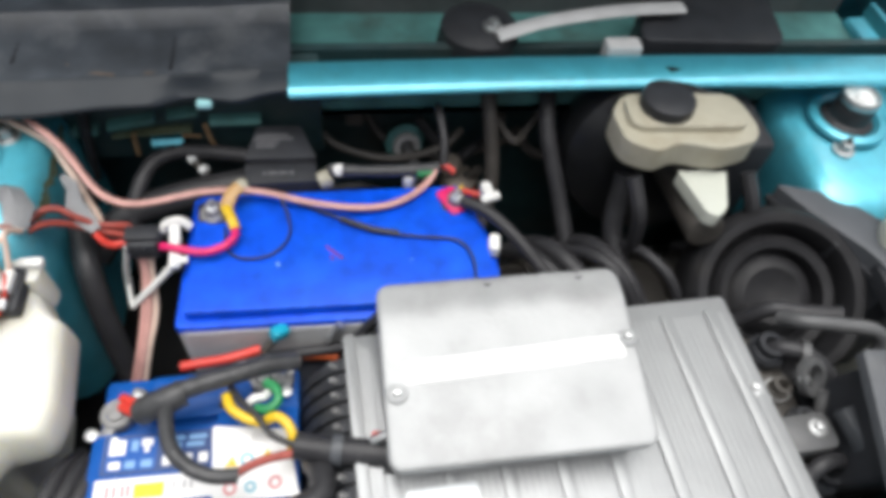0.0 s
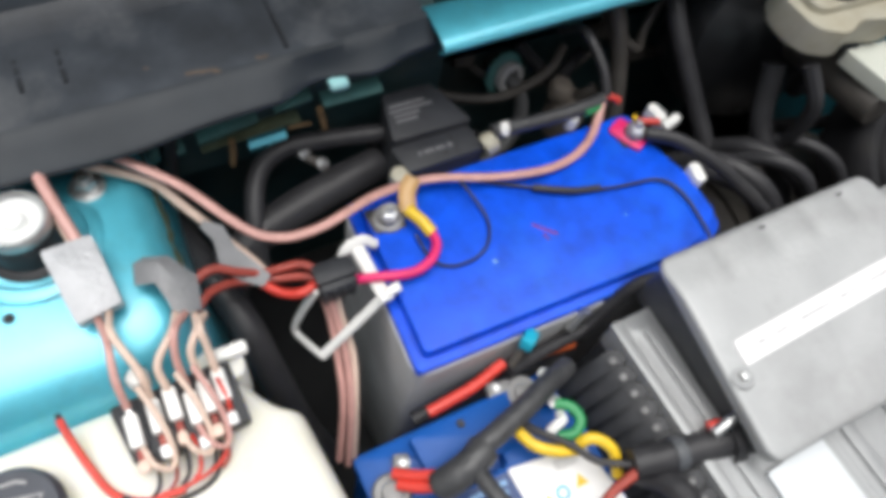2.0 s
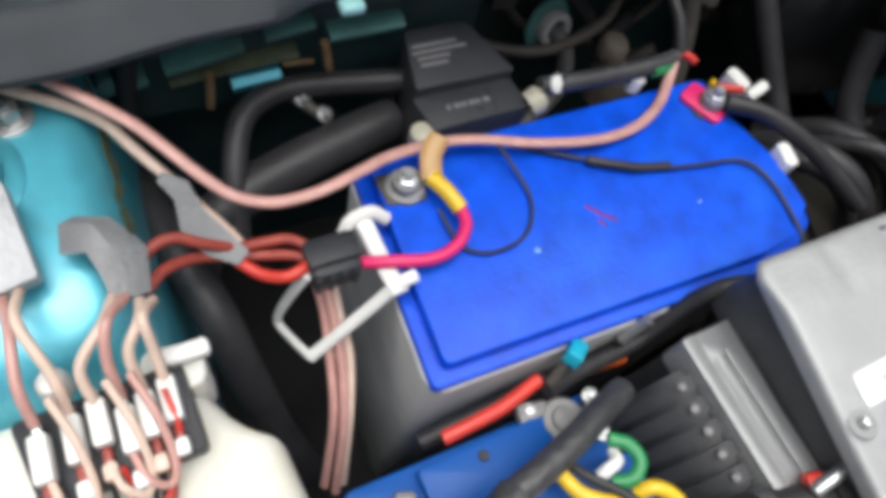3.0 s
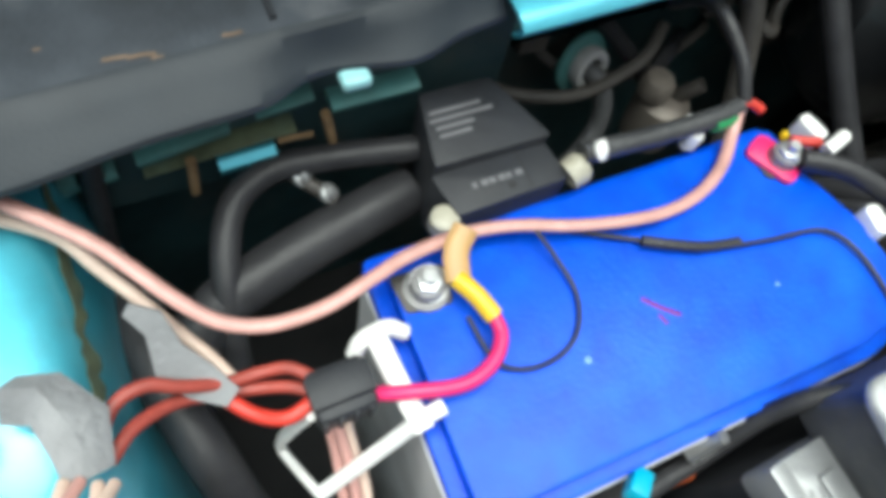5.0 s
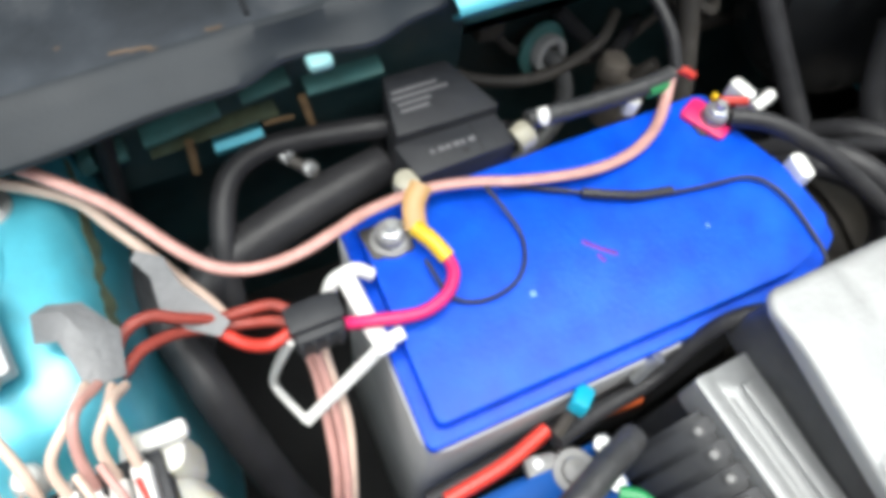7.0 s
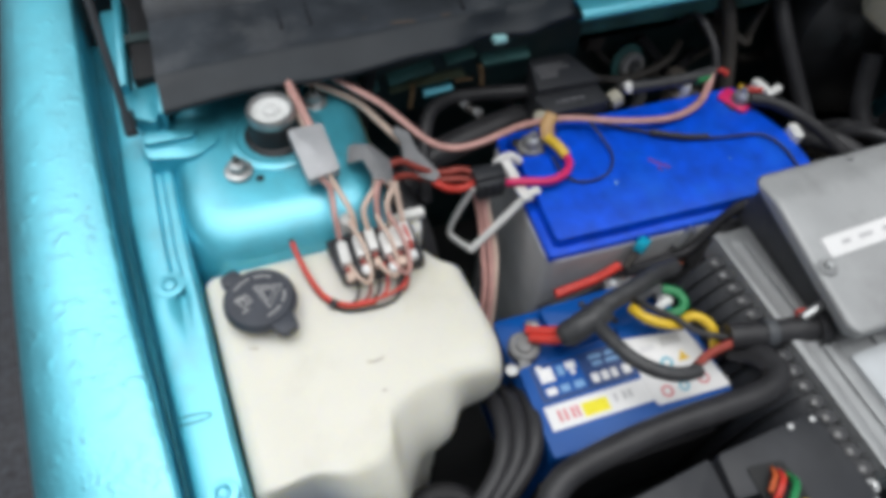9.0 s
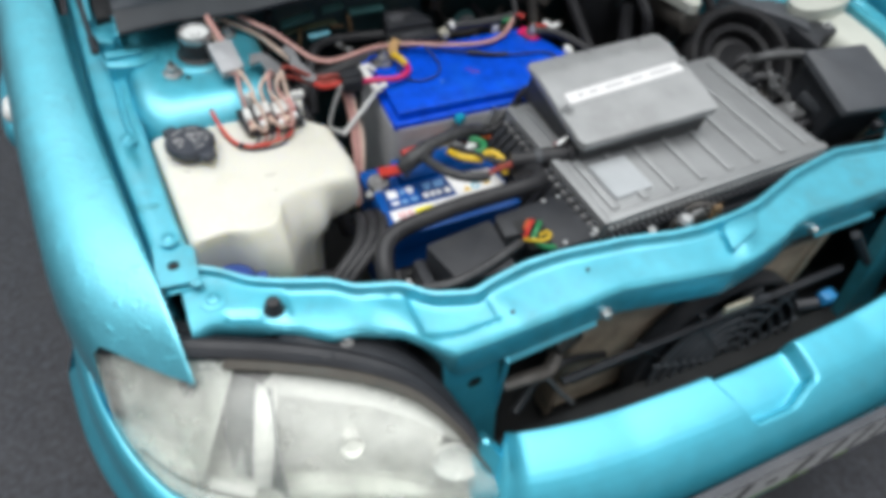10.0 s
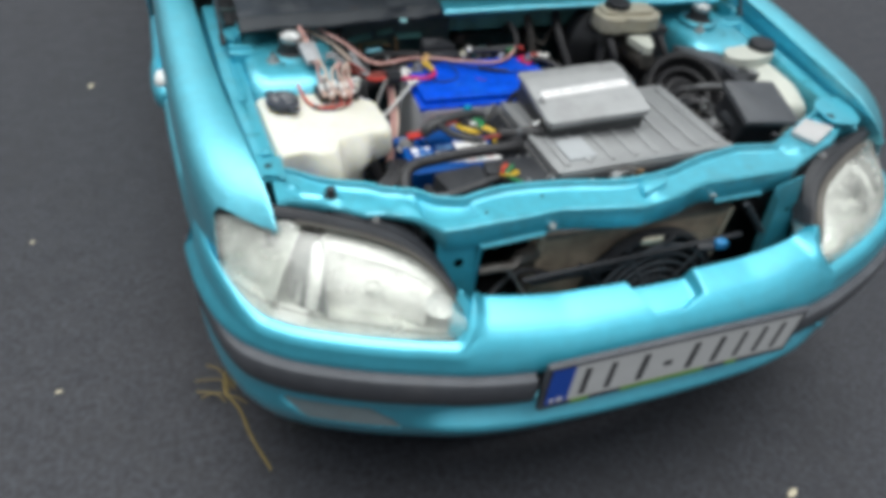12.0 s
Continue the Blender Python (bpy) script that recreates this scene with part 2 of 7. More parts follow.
def lens_material():
    """Scratched, clouded clear plastic: haze in slanting streaks, moulded flutes and a rippled lower part."""
    m = bpy.data.materials.new("hazy_headlight_lens")
    m.use_nodes = True
    n, l = m.node_tree.nodes, m.node_tree.links
    p = n["Principled BSDF"]
    co = n.new("ShaderNodeTexCoord")

    def noise(scale, detail, stretch, turn):
        t = n.new("ShaderNodeTexNoise")
        t.inputs["Scale"].default_value, t.inputs["Detail"].default_value, t.inputs["Roughness"].default_value = scale, detail, 0.65
        v = n.new("ShaderNodeMapping")
        v.inputs["Scale"].default_value, v.inputs["Rotation"].default_value = stretch, (0, radians(turn), 0)
        l.new(co.outputs["Object"], v.inputs["Vector"])
        l.new(v.outputs[0], t.inputs["Vector"])
        return t.outputs["Fac"]

    def spread(fac, a, b, c, d):
        r = n.new("ShaderNodeMapRange")
        r.inputs[1].default_value, r.inputs[2].default_value = a, b
        r.inputs[3].default_value, r.inputs[4].default_value = c, d
        l.new(fac, r.inputs[0])
        return r.outputs[0]

    streak = noise(18, 4, (0.45, 1.0, 1.6), 14)
    l.new(spread(streak, 0.36, 0.72, 0.95, 0.72), p.inputs["Transmission Weight"])
    l.new(spread(noise(40, 4, (1.0, 1.0, 0.5), 0), 0.35, 0.7, 0.16, 0.30), p.inputs["Roughness"])
    p.inputs["Base Color"].default_value = (0.86, 0.87, 0.83, 1)
    p.inputs["IOR"].default_value = 1.45
    flute = n.new("ShaderNodeTexWave")
    flute.wave_type, flute.bands_direction = "BANDS", "X"
    flute.inputs["Scale"].default_value, flute.inputs["Distortion"].default_value = 30, 0.8
    l.new(co.outputs["Object"], flute.inputs["Vector"])
    bump = n.new("ShaderNodeBump")
    bump.inputs["Strength"].default_value, bump.inputs["Distance"].default_value = 0.22, 0.001
    l.new(flute.outputs["Fac"], bump.inputs["Height"])
    ripple = n.new("ShaderNodeBump")
    ripple.inputs["Strength"].default_value, ripple.inputs["Distance"].default_value = 0.30, 0.002
    l.new(noise(32, 2, (1.0, 1.0, 1.0), 0), ripple.inputs["Height"])
    l.new(bump.outputs[0], ripple.inputs["Normal"])
    l.new(ripple.outputs[0], p.inputs["Normal"])
    return m


LENS = lens_material()
COVER_GREY = mat("dark_grey_cover", (0.070, 0.076, 0.086), 0.5, 0, 0, 0.15, 20, (0.10, 0.10, 0.10), 0.3, 8, 0.25, 300)
DRUM = mat("black_enamel", (0.014, 0.015, 0.017), 0.24, 0.1, 0.6, 0.2, 25, (0.040, 0.038, 0.036), 0.30, 9, 0.15, 200)
# Teal of the bulkhead, darkened to hold the shade below the scuttle.
BULK = mat("bulkhead_shade_teal", (0.022, 0.058, 0.064), 0.6, 0.0, 0.0, 0.35, 22, (0.052, 0.048, 0.042), 0.55, 11, 0.3, 100)
BEZEL = mat("smoky_lamp_bezel", (0.13, 0.12, 0.105), 0.35, 0.2, 0.0, 0.15, 20, (0.2, 0.17, 0.13), 0.4, 9)
FIN_GREY = mat("grey_black_casting", (0.10, 0.102, 0.105), 0.5, 0.1, 0, 0.2, 25, (0.16, 0.155, 0.15), 0.3, 14, 0.3, 200)
SEAM = mat("olive_seam_dirt", (0.085, 0.105, 0.06), 0.8, 0, 0, 0.4, 70, (0.05, 0.10, 0.09), 0.45, 40)
STAIN = mat("pale_brown_stain", (0.42, 0.37, 0.27), 0.7, 0, 0, 0.3, 90)
STREAK = mat("brown_dirt", (0.17, 0.12, 0.085), 0.8, 0, 0, 0.3, 60)
# Blue-green tint of this grey paints in the bumper's teal reflection.
LENS_DARK = mat("grey_lamp_panel", (0.26, 0.33, 0.35), 0.4, 0.3, 0, 0.1, 20, (0.2, 0.2, 0.19), 0.3, 9)


ASPHALT = mat("wet_asphalt", (0.023, 0.025, 0.032), 0.60, 0, 0, 0.65, 70, (0.015, 0.016, 0.020), 0.45, 5, 0.7, 330, rough_var=0.18)
SILVER_LABEL = mat("silver_label", (0.58, 0.61, 0.63), 0.32, 0.35, 0, 0.06, 30, (0.45, 0.46, 0.47), 0.3, 24, 0.1, 60)
TARNISH = mat("tarnished_metal", (0.20, 0.175, 0.15), 0.5, 0.3, 0, 0.25, 40, (0.08, 0.07, 0.06), 0.4, 16, 0.3, 200)
CLIP_TEAL = mat("pale_teal_clip", (0.34, 0.66, 0.68), 0.4, 0, 0.3, 0.1, 60)
WEDGE_DARK = mat("slate_lamp_wall", (0.10, 0.115, 0.12), 0.5, 0.1, 0, 0.2, 30, (0.18, 0.18, 0.17), 0.3, 18)
WEDGE = mat("grey_lamp_wall", (0.60, 0.62, 0.59), 0.5, 0.2, 0, 0.22, 30, (0.20, 0.21, 0.19), 0.4, 12, 0.4, 60)
CAP_GREY = mat("slate_grey_plastic", (0.052, 0.058, 0.074), 0.5, 0, 0, 0.12, 40, (0.085, 0.09, 0.10), 0.3, 20, 0.2, 400, spec=0.4)
TRAY = mat("dusty_black_casting", (0.060, 0.062, 0.066), 0.55, 0, 0, 0.2, 25, (0.12, 0.118, 0.112), 0.35, 14, 0.3, 200)


# ---- building helpers ----
def part(name, bm, material, parent=None, label="", smooth=True, base=None):
    """Link a bmesh as one mesh object under a thing or a part. Its points are in world metres."""
    bmesh.ops.recalc_face_normals(bm, faces=bm.faces)
    me = bpy.data.meshes.new(name)
    bm.to_mesh(me)
    bm.free()
    me.materials.append(material)
    if smooth:
        me.shade_smooth()
        me.set_sharp_from_angle(angle=radians(38))
    ob = new(name, me)
    if base is not None:
        me.transform(Matrix.Translation(-Vector(base)))
        ob.location = base
    if parent is not None:
        ob.parent = parent
        if parent.parent is None:
            ob.matrix_parent_inverse = Matrix.Translation(-parent.location)
    if label:
        ob["label"] = label
    return ob


def thing(name, base, label, category, group="", kind=""):
    ob = new(name)
    ob.location, ob.empty_display_size = base, 0.05
    return tagged(ob, label, category, group, kind)


def solo(name, bm, material, label, category, group="", kind="", smooth=True):
    """A thing of one mesh, with its origin under its middle."""
    xs = [v.co for v in bm.verts]
    base = (sum(c.x for c in xs) / len(xs), sum(c.y for c in xs) / len(xs), min(c.z for c in xs))
    return tagged(part(name, bm, material, None, "", smooth, base), label, category, group, kind)


def box(x0, x1, y0, y1, z0, z1, bevel=0.0, seg=2, bm=None, m=None):
    bm2 = bmesh.new()
    bmesh.ops.create_cube(bm2, size=1)
    for v in bm2.verts:
        v.co = Vector(((x0 + x1) / 2 + v.co.x * (x1 - x0), (y0 + y1) / 2 + v.co.y * (y1 - y0), (z0 + z1) / 2 + v.co.z * (z1 - z0)))
    if bevel:
        bmesh.ops.bevel(bm2, geom=bm2.edges[:], offset=bevel, segments=seg, profile=0.5, affect="EDGES")
    if m is not None:
        bm2.transform(m)
    return merge(bm, bm2)


def merge(bm, other):
    if bm is None:
        return other
    me = bpy.data.meshes.new("scratch")
    other.to_mesh(me)
    other.free()
    bm.from_mesh(me)
    bpy.data.meshes.remove(me)
    return bm


def slab(poly, z0, z1, bevel=0.0, seg=2, bm=None, m=None, bottom=False):
    """A plan outline pulled up from z0 to z1, with rounded upper edges and corners."""
    bm2 = bmesh.new()
    low = [bm2.verts.new((x, y, z0)) for x, y in poly]
    face = bm2.faces.new(low)
    made = bmesh.ops.extrude_face_region(bm2, geom=[face])
    top = [g for g in made["geom"] if isinstance(g, bmesh.types.BMVert)]
    for v in top:
        v.co.z = z1
    if bevel:
        edges = [e for e in bm2.edges if bottom or max(v.co.z for v in e.verts) > z0 + 1e-6]
        bmesh.ops.bevel(bm2, geom=edges, offset=bevel, segments=seg, profile=0.5, affect="EDGES", clamp_overlap=True)
    if m is not None:
        bm2.transform(m)
    return merge(bm, bm2)


def round_poly(poly, r, n=4):
    """Round the corners of a plan outline."""
    out = []
    for i, p in enumerate(poly):
        a, b, c = Vector(poly[i - 1]), Vector(p), Vector(poly[(i + 1) % len(poly)])
        d1, d2 = (a - b), (c - b)
        k = min(r, d1.length * 0.45, d2.length * 0.45)
        s, e = b + d1.normalized() * k, b + d2.normalized() * k
        for j in range(n + 1):
            t = j / n
            q = s * (1 - t) ** 2 + b * 2 * t * (1 - t) + e * t ** 2
            out.append((q.x, q.y))
    return out


def plate(poly, holes, thick, m):
    """A flat sheet with round holes, in its own plane (x, y), pulled by thick, then put at m. holes: (x, y, radius)."""
    bm = bmesh.new()
    edges = []
    rings = [poly] + [[(hx + hr * math.cos(a * math.tau / 14), hy + hr * math.sin(a * math.tau / 14)) for a in range(14)] for hx, hy, hr in holes]
    for ring in rings:
        vs = [bm.verts.new((x, y, 0)) for x, y in ring]
        edges += [bm.edges.new((vs[i - 1], vs[i])) for i in range(len(vs))]
    bmesh.ops.triangle_fill(bm, use_beauty=True, use_dissolve=False, edges=edges)
    made = bmesh.ops.extrude_face_region(bm, geom=bm.faces[:])
    for g in made["geom"]:
        if isinstance(g, bmesh.types.BMVert):
            g.co.z = thick
    bm.transform(m)
    return bm


def rod(p0, p1, r0, r1=None, n=16, bm=None, bevel=0.0):
    """A straight round bar from p0 to p1."""
    p0, p1 = Vector(p0), Vector(p1)
    r1 = r0 if r1 is None else r1
    bm2 = bmesh.new()
    bmesh.ops.create_cone(bm2, cap_ends=True, segments=n, radius1=r0, radius2=r1, depth=(p1 - p0).length)
    if bevel:
        edges = [e for e in bm2.edges if len({round(v.co.z, 5) for v in e.verts}) == 1]
        bmesh.ops.bevel(bm2, geom=edges, offset=bevel, segments=2, profile=0.5, affect="EDGES")
    bm2.transform(Matrix.Translation((p0 + p1) / 2) @ (p1 - p0).to_track_quat("Z", "Y").to_matrix().to_4x4())
    return merge(bm, bm2)


def lathe(profile, centre, n=28, m=None, bm=None):
    """A turned shape: profile is (radius, height) from below to above."""
    bm2 = bmesh.new()
    rings = []
    for r, z in profile:
        if r < 1e-5:
            rings.append([bm2.verts.new((0, 0, z))])
        else:
            rings.append([bm2.verts.new((r * math.cos(a * math.tau / n), r * math.sin(a * math.tau / n), z)) for a in range(n)])
    for a, b in zip(rings, rings[1:]):
        for i in range(n):
            j = (i + 1) % n
            q = [a[i % len(a)], a[j % len(a)], b[j % len(b)], b[i % len(b)]]
            q = list(dict.fromkeys(q))
            if len(q) > 2:
                bm2.faces.new(q)
    if m is not None:
        bm2.transform(m)
    bm2.transform(Matrix.Translation(centre))
    return merge(bm, bm2)


def spline(pts, per=6, closed=False):
    """Points along a smooth line through pts."""
    p = [Vector(q) for q in pts]
    if len(p) < 3:
        return p
    ext = [p[0] * 2 - p[1]] + p + [p[-1] * 2 - p[-2]]
    out = []
    for i in range(1, len(ext) - 2):
        a, b, c, d = ext[i - 1:i + 3]
        for j in range(per):
            t = j / per
            out.append(0.5 * (2 * b + (c - a) * t + (2 * a - 5 * b + 4 * c - d) * t * t + (3 * b - a - 3 * c + d) * t ** 3))
    return out + [p[-1]]


def tube(pts, r, n=10, bm=None, per=6, wave=0.0, flat=1.0):
    """A round cable or hose along a smooth line. wave: corrugation; flat: height of its section against its width."""
    line = spline(pts, per)
    bm2 = bmesh.new()
    rings, normal = [], None
    for i, q in enumerate(line):
        d = (line[min(i + 1, len(line) - 1)] - line[max(i - 1, 0)]).normalized()
        normal = Vector((0, 0, 1)) if normal is None else normal
        side = d.cross(normal)
        if side.length < 1e-3:
            side = d.cross(Vector((1, 0, 0)))
        side.normalize()
        normal = side.cross(d).normalized()
        k = r * (1 + wave * (1 if i % 2 else -1))
        rings.append([bm2.verts.new(q + side * math.cos(a * math.tau / n) * k + normal * math.sin(a * math.tau / n) * k * flat) for a in range(n)])
    for a, b in zip(rings, rings[1:]):
        for i in range(n):
            bm2.faces.new((a[i], a[(i + 1) % n], b[(i + 1) % n], b[i]))
    bm2.faces.new(rings[0][::-1])
    bm2.faces.new(rings[-1])
    return merge(bm, bm2)


def loft(rows, closed=False, caps=False, bm=None):
    """A skin over rows of points. closed: each row is a ring."""
    bm2 = bmesh.new()
    vs = [[bm2.verts.new(p) for p in row] for row in rows]
    for a, b in zip(vs, vs[1:]):
        k = len(a)
        for i in range(k if closed else k - 1):
            j = (i + 1) % k
            bm2.faces.new((a[i], a[j], b[j], b[i]))
    if caps:
        bm2.faces.new(vs[0][::-1])
        bm2.faces.new(vs[-1])
    return merge(bm, bm2)


def thicken(bm, t):
    """Give an open skin a thickness."""
    bmesh.ops.recalc_face_normals(bm, faces=bm.faces)
    bmesh.ops.solidify(bm, geom=bm.faces[:], thickness=t)
    return bm


def along(table, x):
    """A value read from a table of (x, value) pairs, smoothly between them."""
    if x <= table[0][0]:
        return table[0][1]
    for (a, va), (b, vb) in zip(table, table[1:]):
        if x <= b:
            return va + (vb - va) * (x - a) / (b - a)
    return table[-1][1]


def flat_bolt(p, r, name, parent, material):
    """A low painted bolt head on a broad thin washer."""
    return part(name, lathe([(r * 1.15, 0.0), (r * 1.12, r * 0.07), (r * 0.62, r * 0.10), (r * 0.52, r * 0.30), (r * 0.34, r * 0.36), (r * 0.28, r * 0.28), (0.0, r * 0.26)], p, 20), material, parent)


def bolt(p, r, name, parent, material=STEEL, washer=True, axis=(0, 0, 1), label=""):
    p, axis = Vector(p), Vector(axis).normalized()
    bm = rod(p, p + axis * r * 0.9, r * 0.62, n=6, bevel=r * 0.08)
    if washer:
        rod(p - axis * 0.001, p + axis * r * 0.22, r, n=20, bm=bm, bevel=r * 0.05)
    return part(name, bm, material, parent, label)


# ---- ground ----
def ground():
    bm = bmesh.new()
    bmesh.ops.create_grid(bm, x_segments=40, y_segments=40, size=1)
    for v in bm.verts:
        d = max(abs(v.co.x), abs(v.co.y))
        k = 3.0 * d + 300 * d ** 9
        v.co.x, v.co.y = v.co.x / max(d, 1e-6) * k, v.co.y / max(d, 1e-6) * k
        v.co.z = 0.0
    tagged(part("ground", bm, ASPHALT, smooth=False), "dark damp fine-grained asphalt of the yard", "ground", kind="structure")


ground()


# ---- the car's body ----
car = thing("car", (0, 0.7, 0), "small teal hatchback with open engine bay, parked on asphalt", "car")
INNER = [(0.21, 0.640), (0.289, 0.647), (0.382, 0.658), (0.471, 0.668), (0.574, 0.682), (0.716, 0.695), (0.891, 0.707), (1.10, 0.719)]
OUTER = [(0.18, 0.702), (0.235, 0.730), (0.30, 0.750), (0.36, 0.766), (0.43, 0.777), (0.60, 0.790), (0.80, 0.801), (1.10, 0.811)]
WHEEL_Y, WHEEL_R = 0.66, 0.275


SIDE = {-1: -0.004, 1: 0.004}
WING = {-1: (0.0, 0.0, 0.0), 1: (0.016, 0.012, 0.008)}
CREST = [(0.21, 0.634), (0.24, 0.650), (0.28, 0.667), (0.33, 0.678), (0.40, 0.683), (0.55, 0.687), (0.72, 0.697), (1.10, 0.716)]


def fender(s):
    """Front wing: a rolled inner flange, a broad crown, and a side with the wheel arch cut out."""
    crown = [(0.07, -0.080), (0.0, -0.0035), (0.008, -0.0008), (0.025, 0.0006), (0.06, 0.0014), (0.25, 0.004), (0.45, 0.005), (0.62, 0.004), (0.75, 0.000), (0.85, -0.007), (0.92, -0.020), (0.97, -0.048), (1.0, -0.100)]
    front = [0.226, 0.218, 0.2185, 0.2195, 0.222, 0.240, 0.262, 0.282, 0.300, 0.300, 0.285, 0.262, 0.235]
    rows = []
    for i in range(31):
        u = i / 30
        row = []
        for (f, dz), yf in zip(crown, front):
            y = yf + (1.10 - yf) * u
            shift = SIDE[s] * max(0, y - 0.25) / 0.5
            xi, xo = along(INNER, y) + max(0, shift) * 0.7 + WING[s][0], along(OUTER, y) + shift + WING[s][1]
            z = along(CREST, y) + dz + WING[s][2] - 0.11 * f * math.exp(-(y - 0.218) / 0.10)
            if dz == -0.080:
                z += 0.066 * max(0, 1 - (y - 0.226) / 0.10)
            row.append((s * (xi + (xo - xi) * f), y, z))
        y = 0.235 + (1.10 - 0.235) * u
        xo = along(OUTER, y) + SIDE[s] * max(0, y - 0.25) / 0.5 + WING[s][1]
        top = row[-1][2]
        arch = math.sqrt(max(0, 0.325 ** 2 - (y - WHEEL_Y) ** 2))
        low = max(0.20, 0.28 + arch) if arch else 0.20
        low = min(low, top - 0.03)
        for k in range(1, 9):
            f = k / 8
            z = top + (low - top) * f
            flare = 0.006 * math.exp(-((z - low) / 0.05) ** 2) * (1 if arch else 0.2)
            row.append((s * (xo + 0.004 * math.sin(f * math.pi) + flare), y, z))
        rows.append(row)
    bm = thicken(loft(rows), 0.0015)
    return part("fender", bm, PAINT_WING, car, "teal metallic front wing with fine dents")


for side in (-1, 1):
    wing = fender(side)
    xm = 0.796
    rep = lathe([(0, 0.012), (0.010, 0.011), (0.016, 0.006), (0.019, -0.004)], (0, 0, 0), 20)
    rep.transform(pose(side * (xm + 0.004), 0.775, 0.615, 0, side * 70, 0) @ Matrix.Diagonal((1, 1.5, 1, 1)))
    part("side_indicator", rep, WHITE, wing, "small clear oval side indicator")
    mould = tube([(side * (xm - 0.012), 0.735, 0.585), (side * (xm + 0.006), 0.760, 0.585), (side * (xm + 0.010), 0.85, 0.585), (side * (xm + 0.004), 0.92, 0.588), (side * (xm + 0.004), 1.09, 0.592)], 0.018, 12, flat=1.5)
    part("side_moulding", mould, PAINT, wing, "teal side moulding")

# inner side rails with their gutters
RAIL_OUT = [(0.33, 0.648), (0.416, 0.655), (0.544, 0.668), (0.681, 0.681), (0.847, 0.688), (1.0, 0.694)]
RAIL_IN = [(0.33, 0.609), (0.363, 0.612), (0.433, 0.619), (0.548, 0.626), (0.64, 0.633), (0.753, 0.636), (1.0, 0.642)]


def rail(s):
    rows = []
    for i in range(25):
        y0 = 0.325 if s < 0 else 0.368
        y = y0 + (0.99 - y0) * i / 24
        o, n = along(RAIL_OUT, y) + WING[s][0] * 0.9, along(RAIL_IN, y) + WING[s][0] * 0.9
        z = 0.656 + 0.03 * (y - 0.33)
        groove = 0.004 if 0.55 < y < 0.80 else 0.0
        rows.append([(s * x, y, zz) for x, zz in ((o + 0.010, z - 0.035), (o + 0.004, z - 0.012), (o, z - 0.002), (o - 0.004, z), (n + 0.022, z), (n + 0.019, z - groove), (n + 0.014, z - groove), (n + 0.011, z), (n + 0.004, z), (n, z - 0.004), (n, z - 0.06), (n + 0.005, z - 0.33))])
    r = part("inner_wing_rail", thicken(loft(rows), 0.0014), PAINT_IN, car, "teal inner wing rail with bolts and a wiring groove")
    gut = []
    for i in range(13):
        y = (0.33 if s < 0 else 0.375) + (0.66 if s < 0 else 0.615) * i / 12
        z = 0.612 + 0.03 * (y - 0.33)
        gut.append([(s * (along(RAIL_OUT, y) - 0.002 + WING[s][0]), y, z), (s * (along(INNER, y) + 0.030 + WING[s][0]), y, z - 0.004)])
    part("gutter", thicken(loft(gut), 0.0015), PAINT_IN, r)
    for y in (0.591, ):
        x = (along(RAIL_OUT, y) + along(RAIL_IN, y)) / 2 + WING[s][0] * 0.9
        flat_bolt((s * (x + 0.002), y, 0.6562 + 0.03 * (y - 0.33)), 0.0115, "bolt", r, PAINT_IN)
    # Thin dark tube on the rail draws the shade of a pressed slot.
    part("groove_shade_line", tube([(s * 0.659, 0.4660, 0.6602), (s * 0.640, 0.4650, 0.6602), (s * 0.634, 0.4620, 0.6602), (s * 0.640, 0.4595, 0.6602), (s * 0.659, 0.4595, 0.6602)], 0.0007, 6, flat=0.5), PAINT_DARK, r)
    return r


for side in (-1, 1):
    r = rail(side)
    # bolted end plate with its round hole
    if side < 0:
        pl = plate(round_poly([(-0.024, -0.022), (0.021, -0.022), (0.020, 0.030), (0.0, 0.040), (-0.024, 0.044)], 0.006), [(-0.004, 0.006, 0.0070)], 0.002, pose(-0.630, 0.352, 0.661, 0, 0, -4))
        hole, bolts = (-0.6335, 0.3582, 0.6612), ((-0.632, 0.395, 0.668, 0.010), (-0.614, 0.328, 0.662, 0.006))
    else:
        pl = plate(round_poly([(-0.054, -0.036), (0.000, -0.052), (0.028, -0.030), (0.046, 0.014), (0.046, 0.062), (-0.014, 0.062), (-0.050, 0.030)], 0.008), [(-0.038, -0.010, 0.0085)], 0.004, pose(0.620, 0.322, 0.6585, 0, 0, 0))
        hole, bolts = (0.582, 0.312, 0.6627), ((0.640, 0.372, 0.662, 0.008), (0.612, 0.350, 0.662, 0.005))
    part("end_plate", pl, PAINT_IN, car, "bolted teal end plate with a round hole")
    # Dark disc over the hole paints the shade inside it.
    part("hole_shadow", lathe([(0.0075 if side < 0 else 0.0092, 0), (0.0, 0.0003)], hole, 14), SHADE, car)
    for bx, by, bz, br in bolts:
        flat_bolt((bx, by, bz), br, "bolt", car, PAINT_IN)

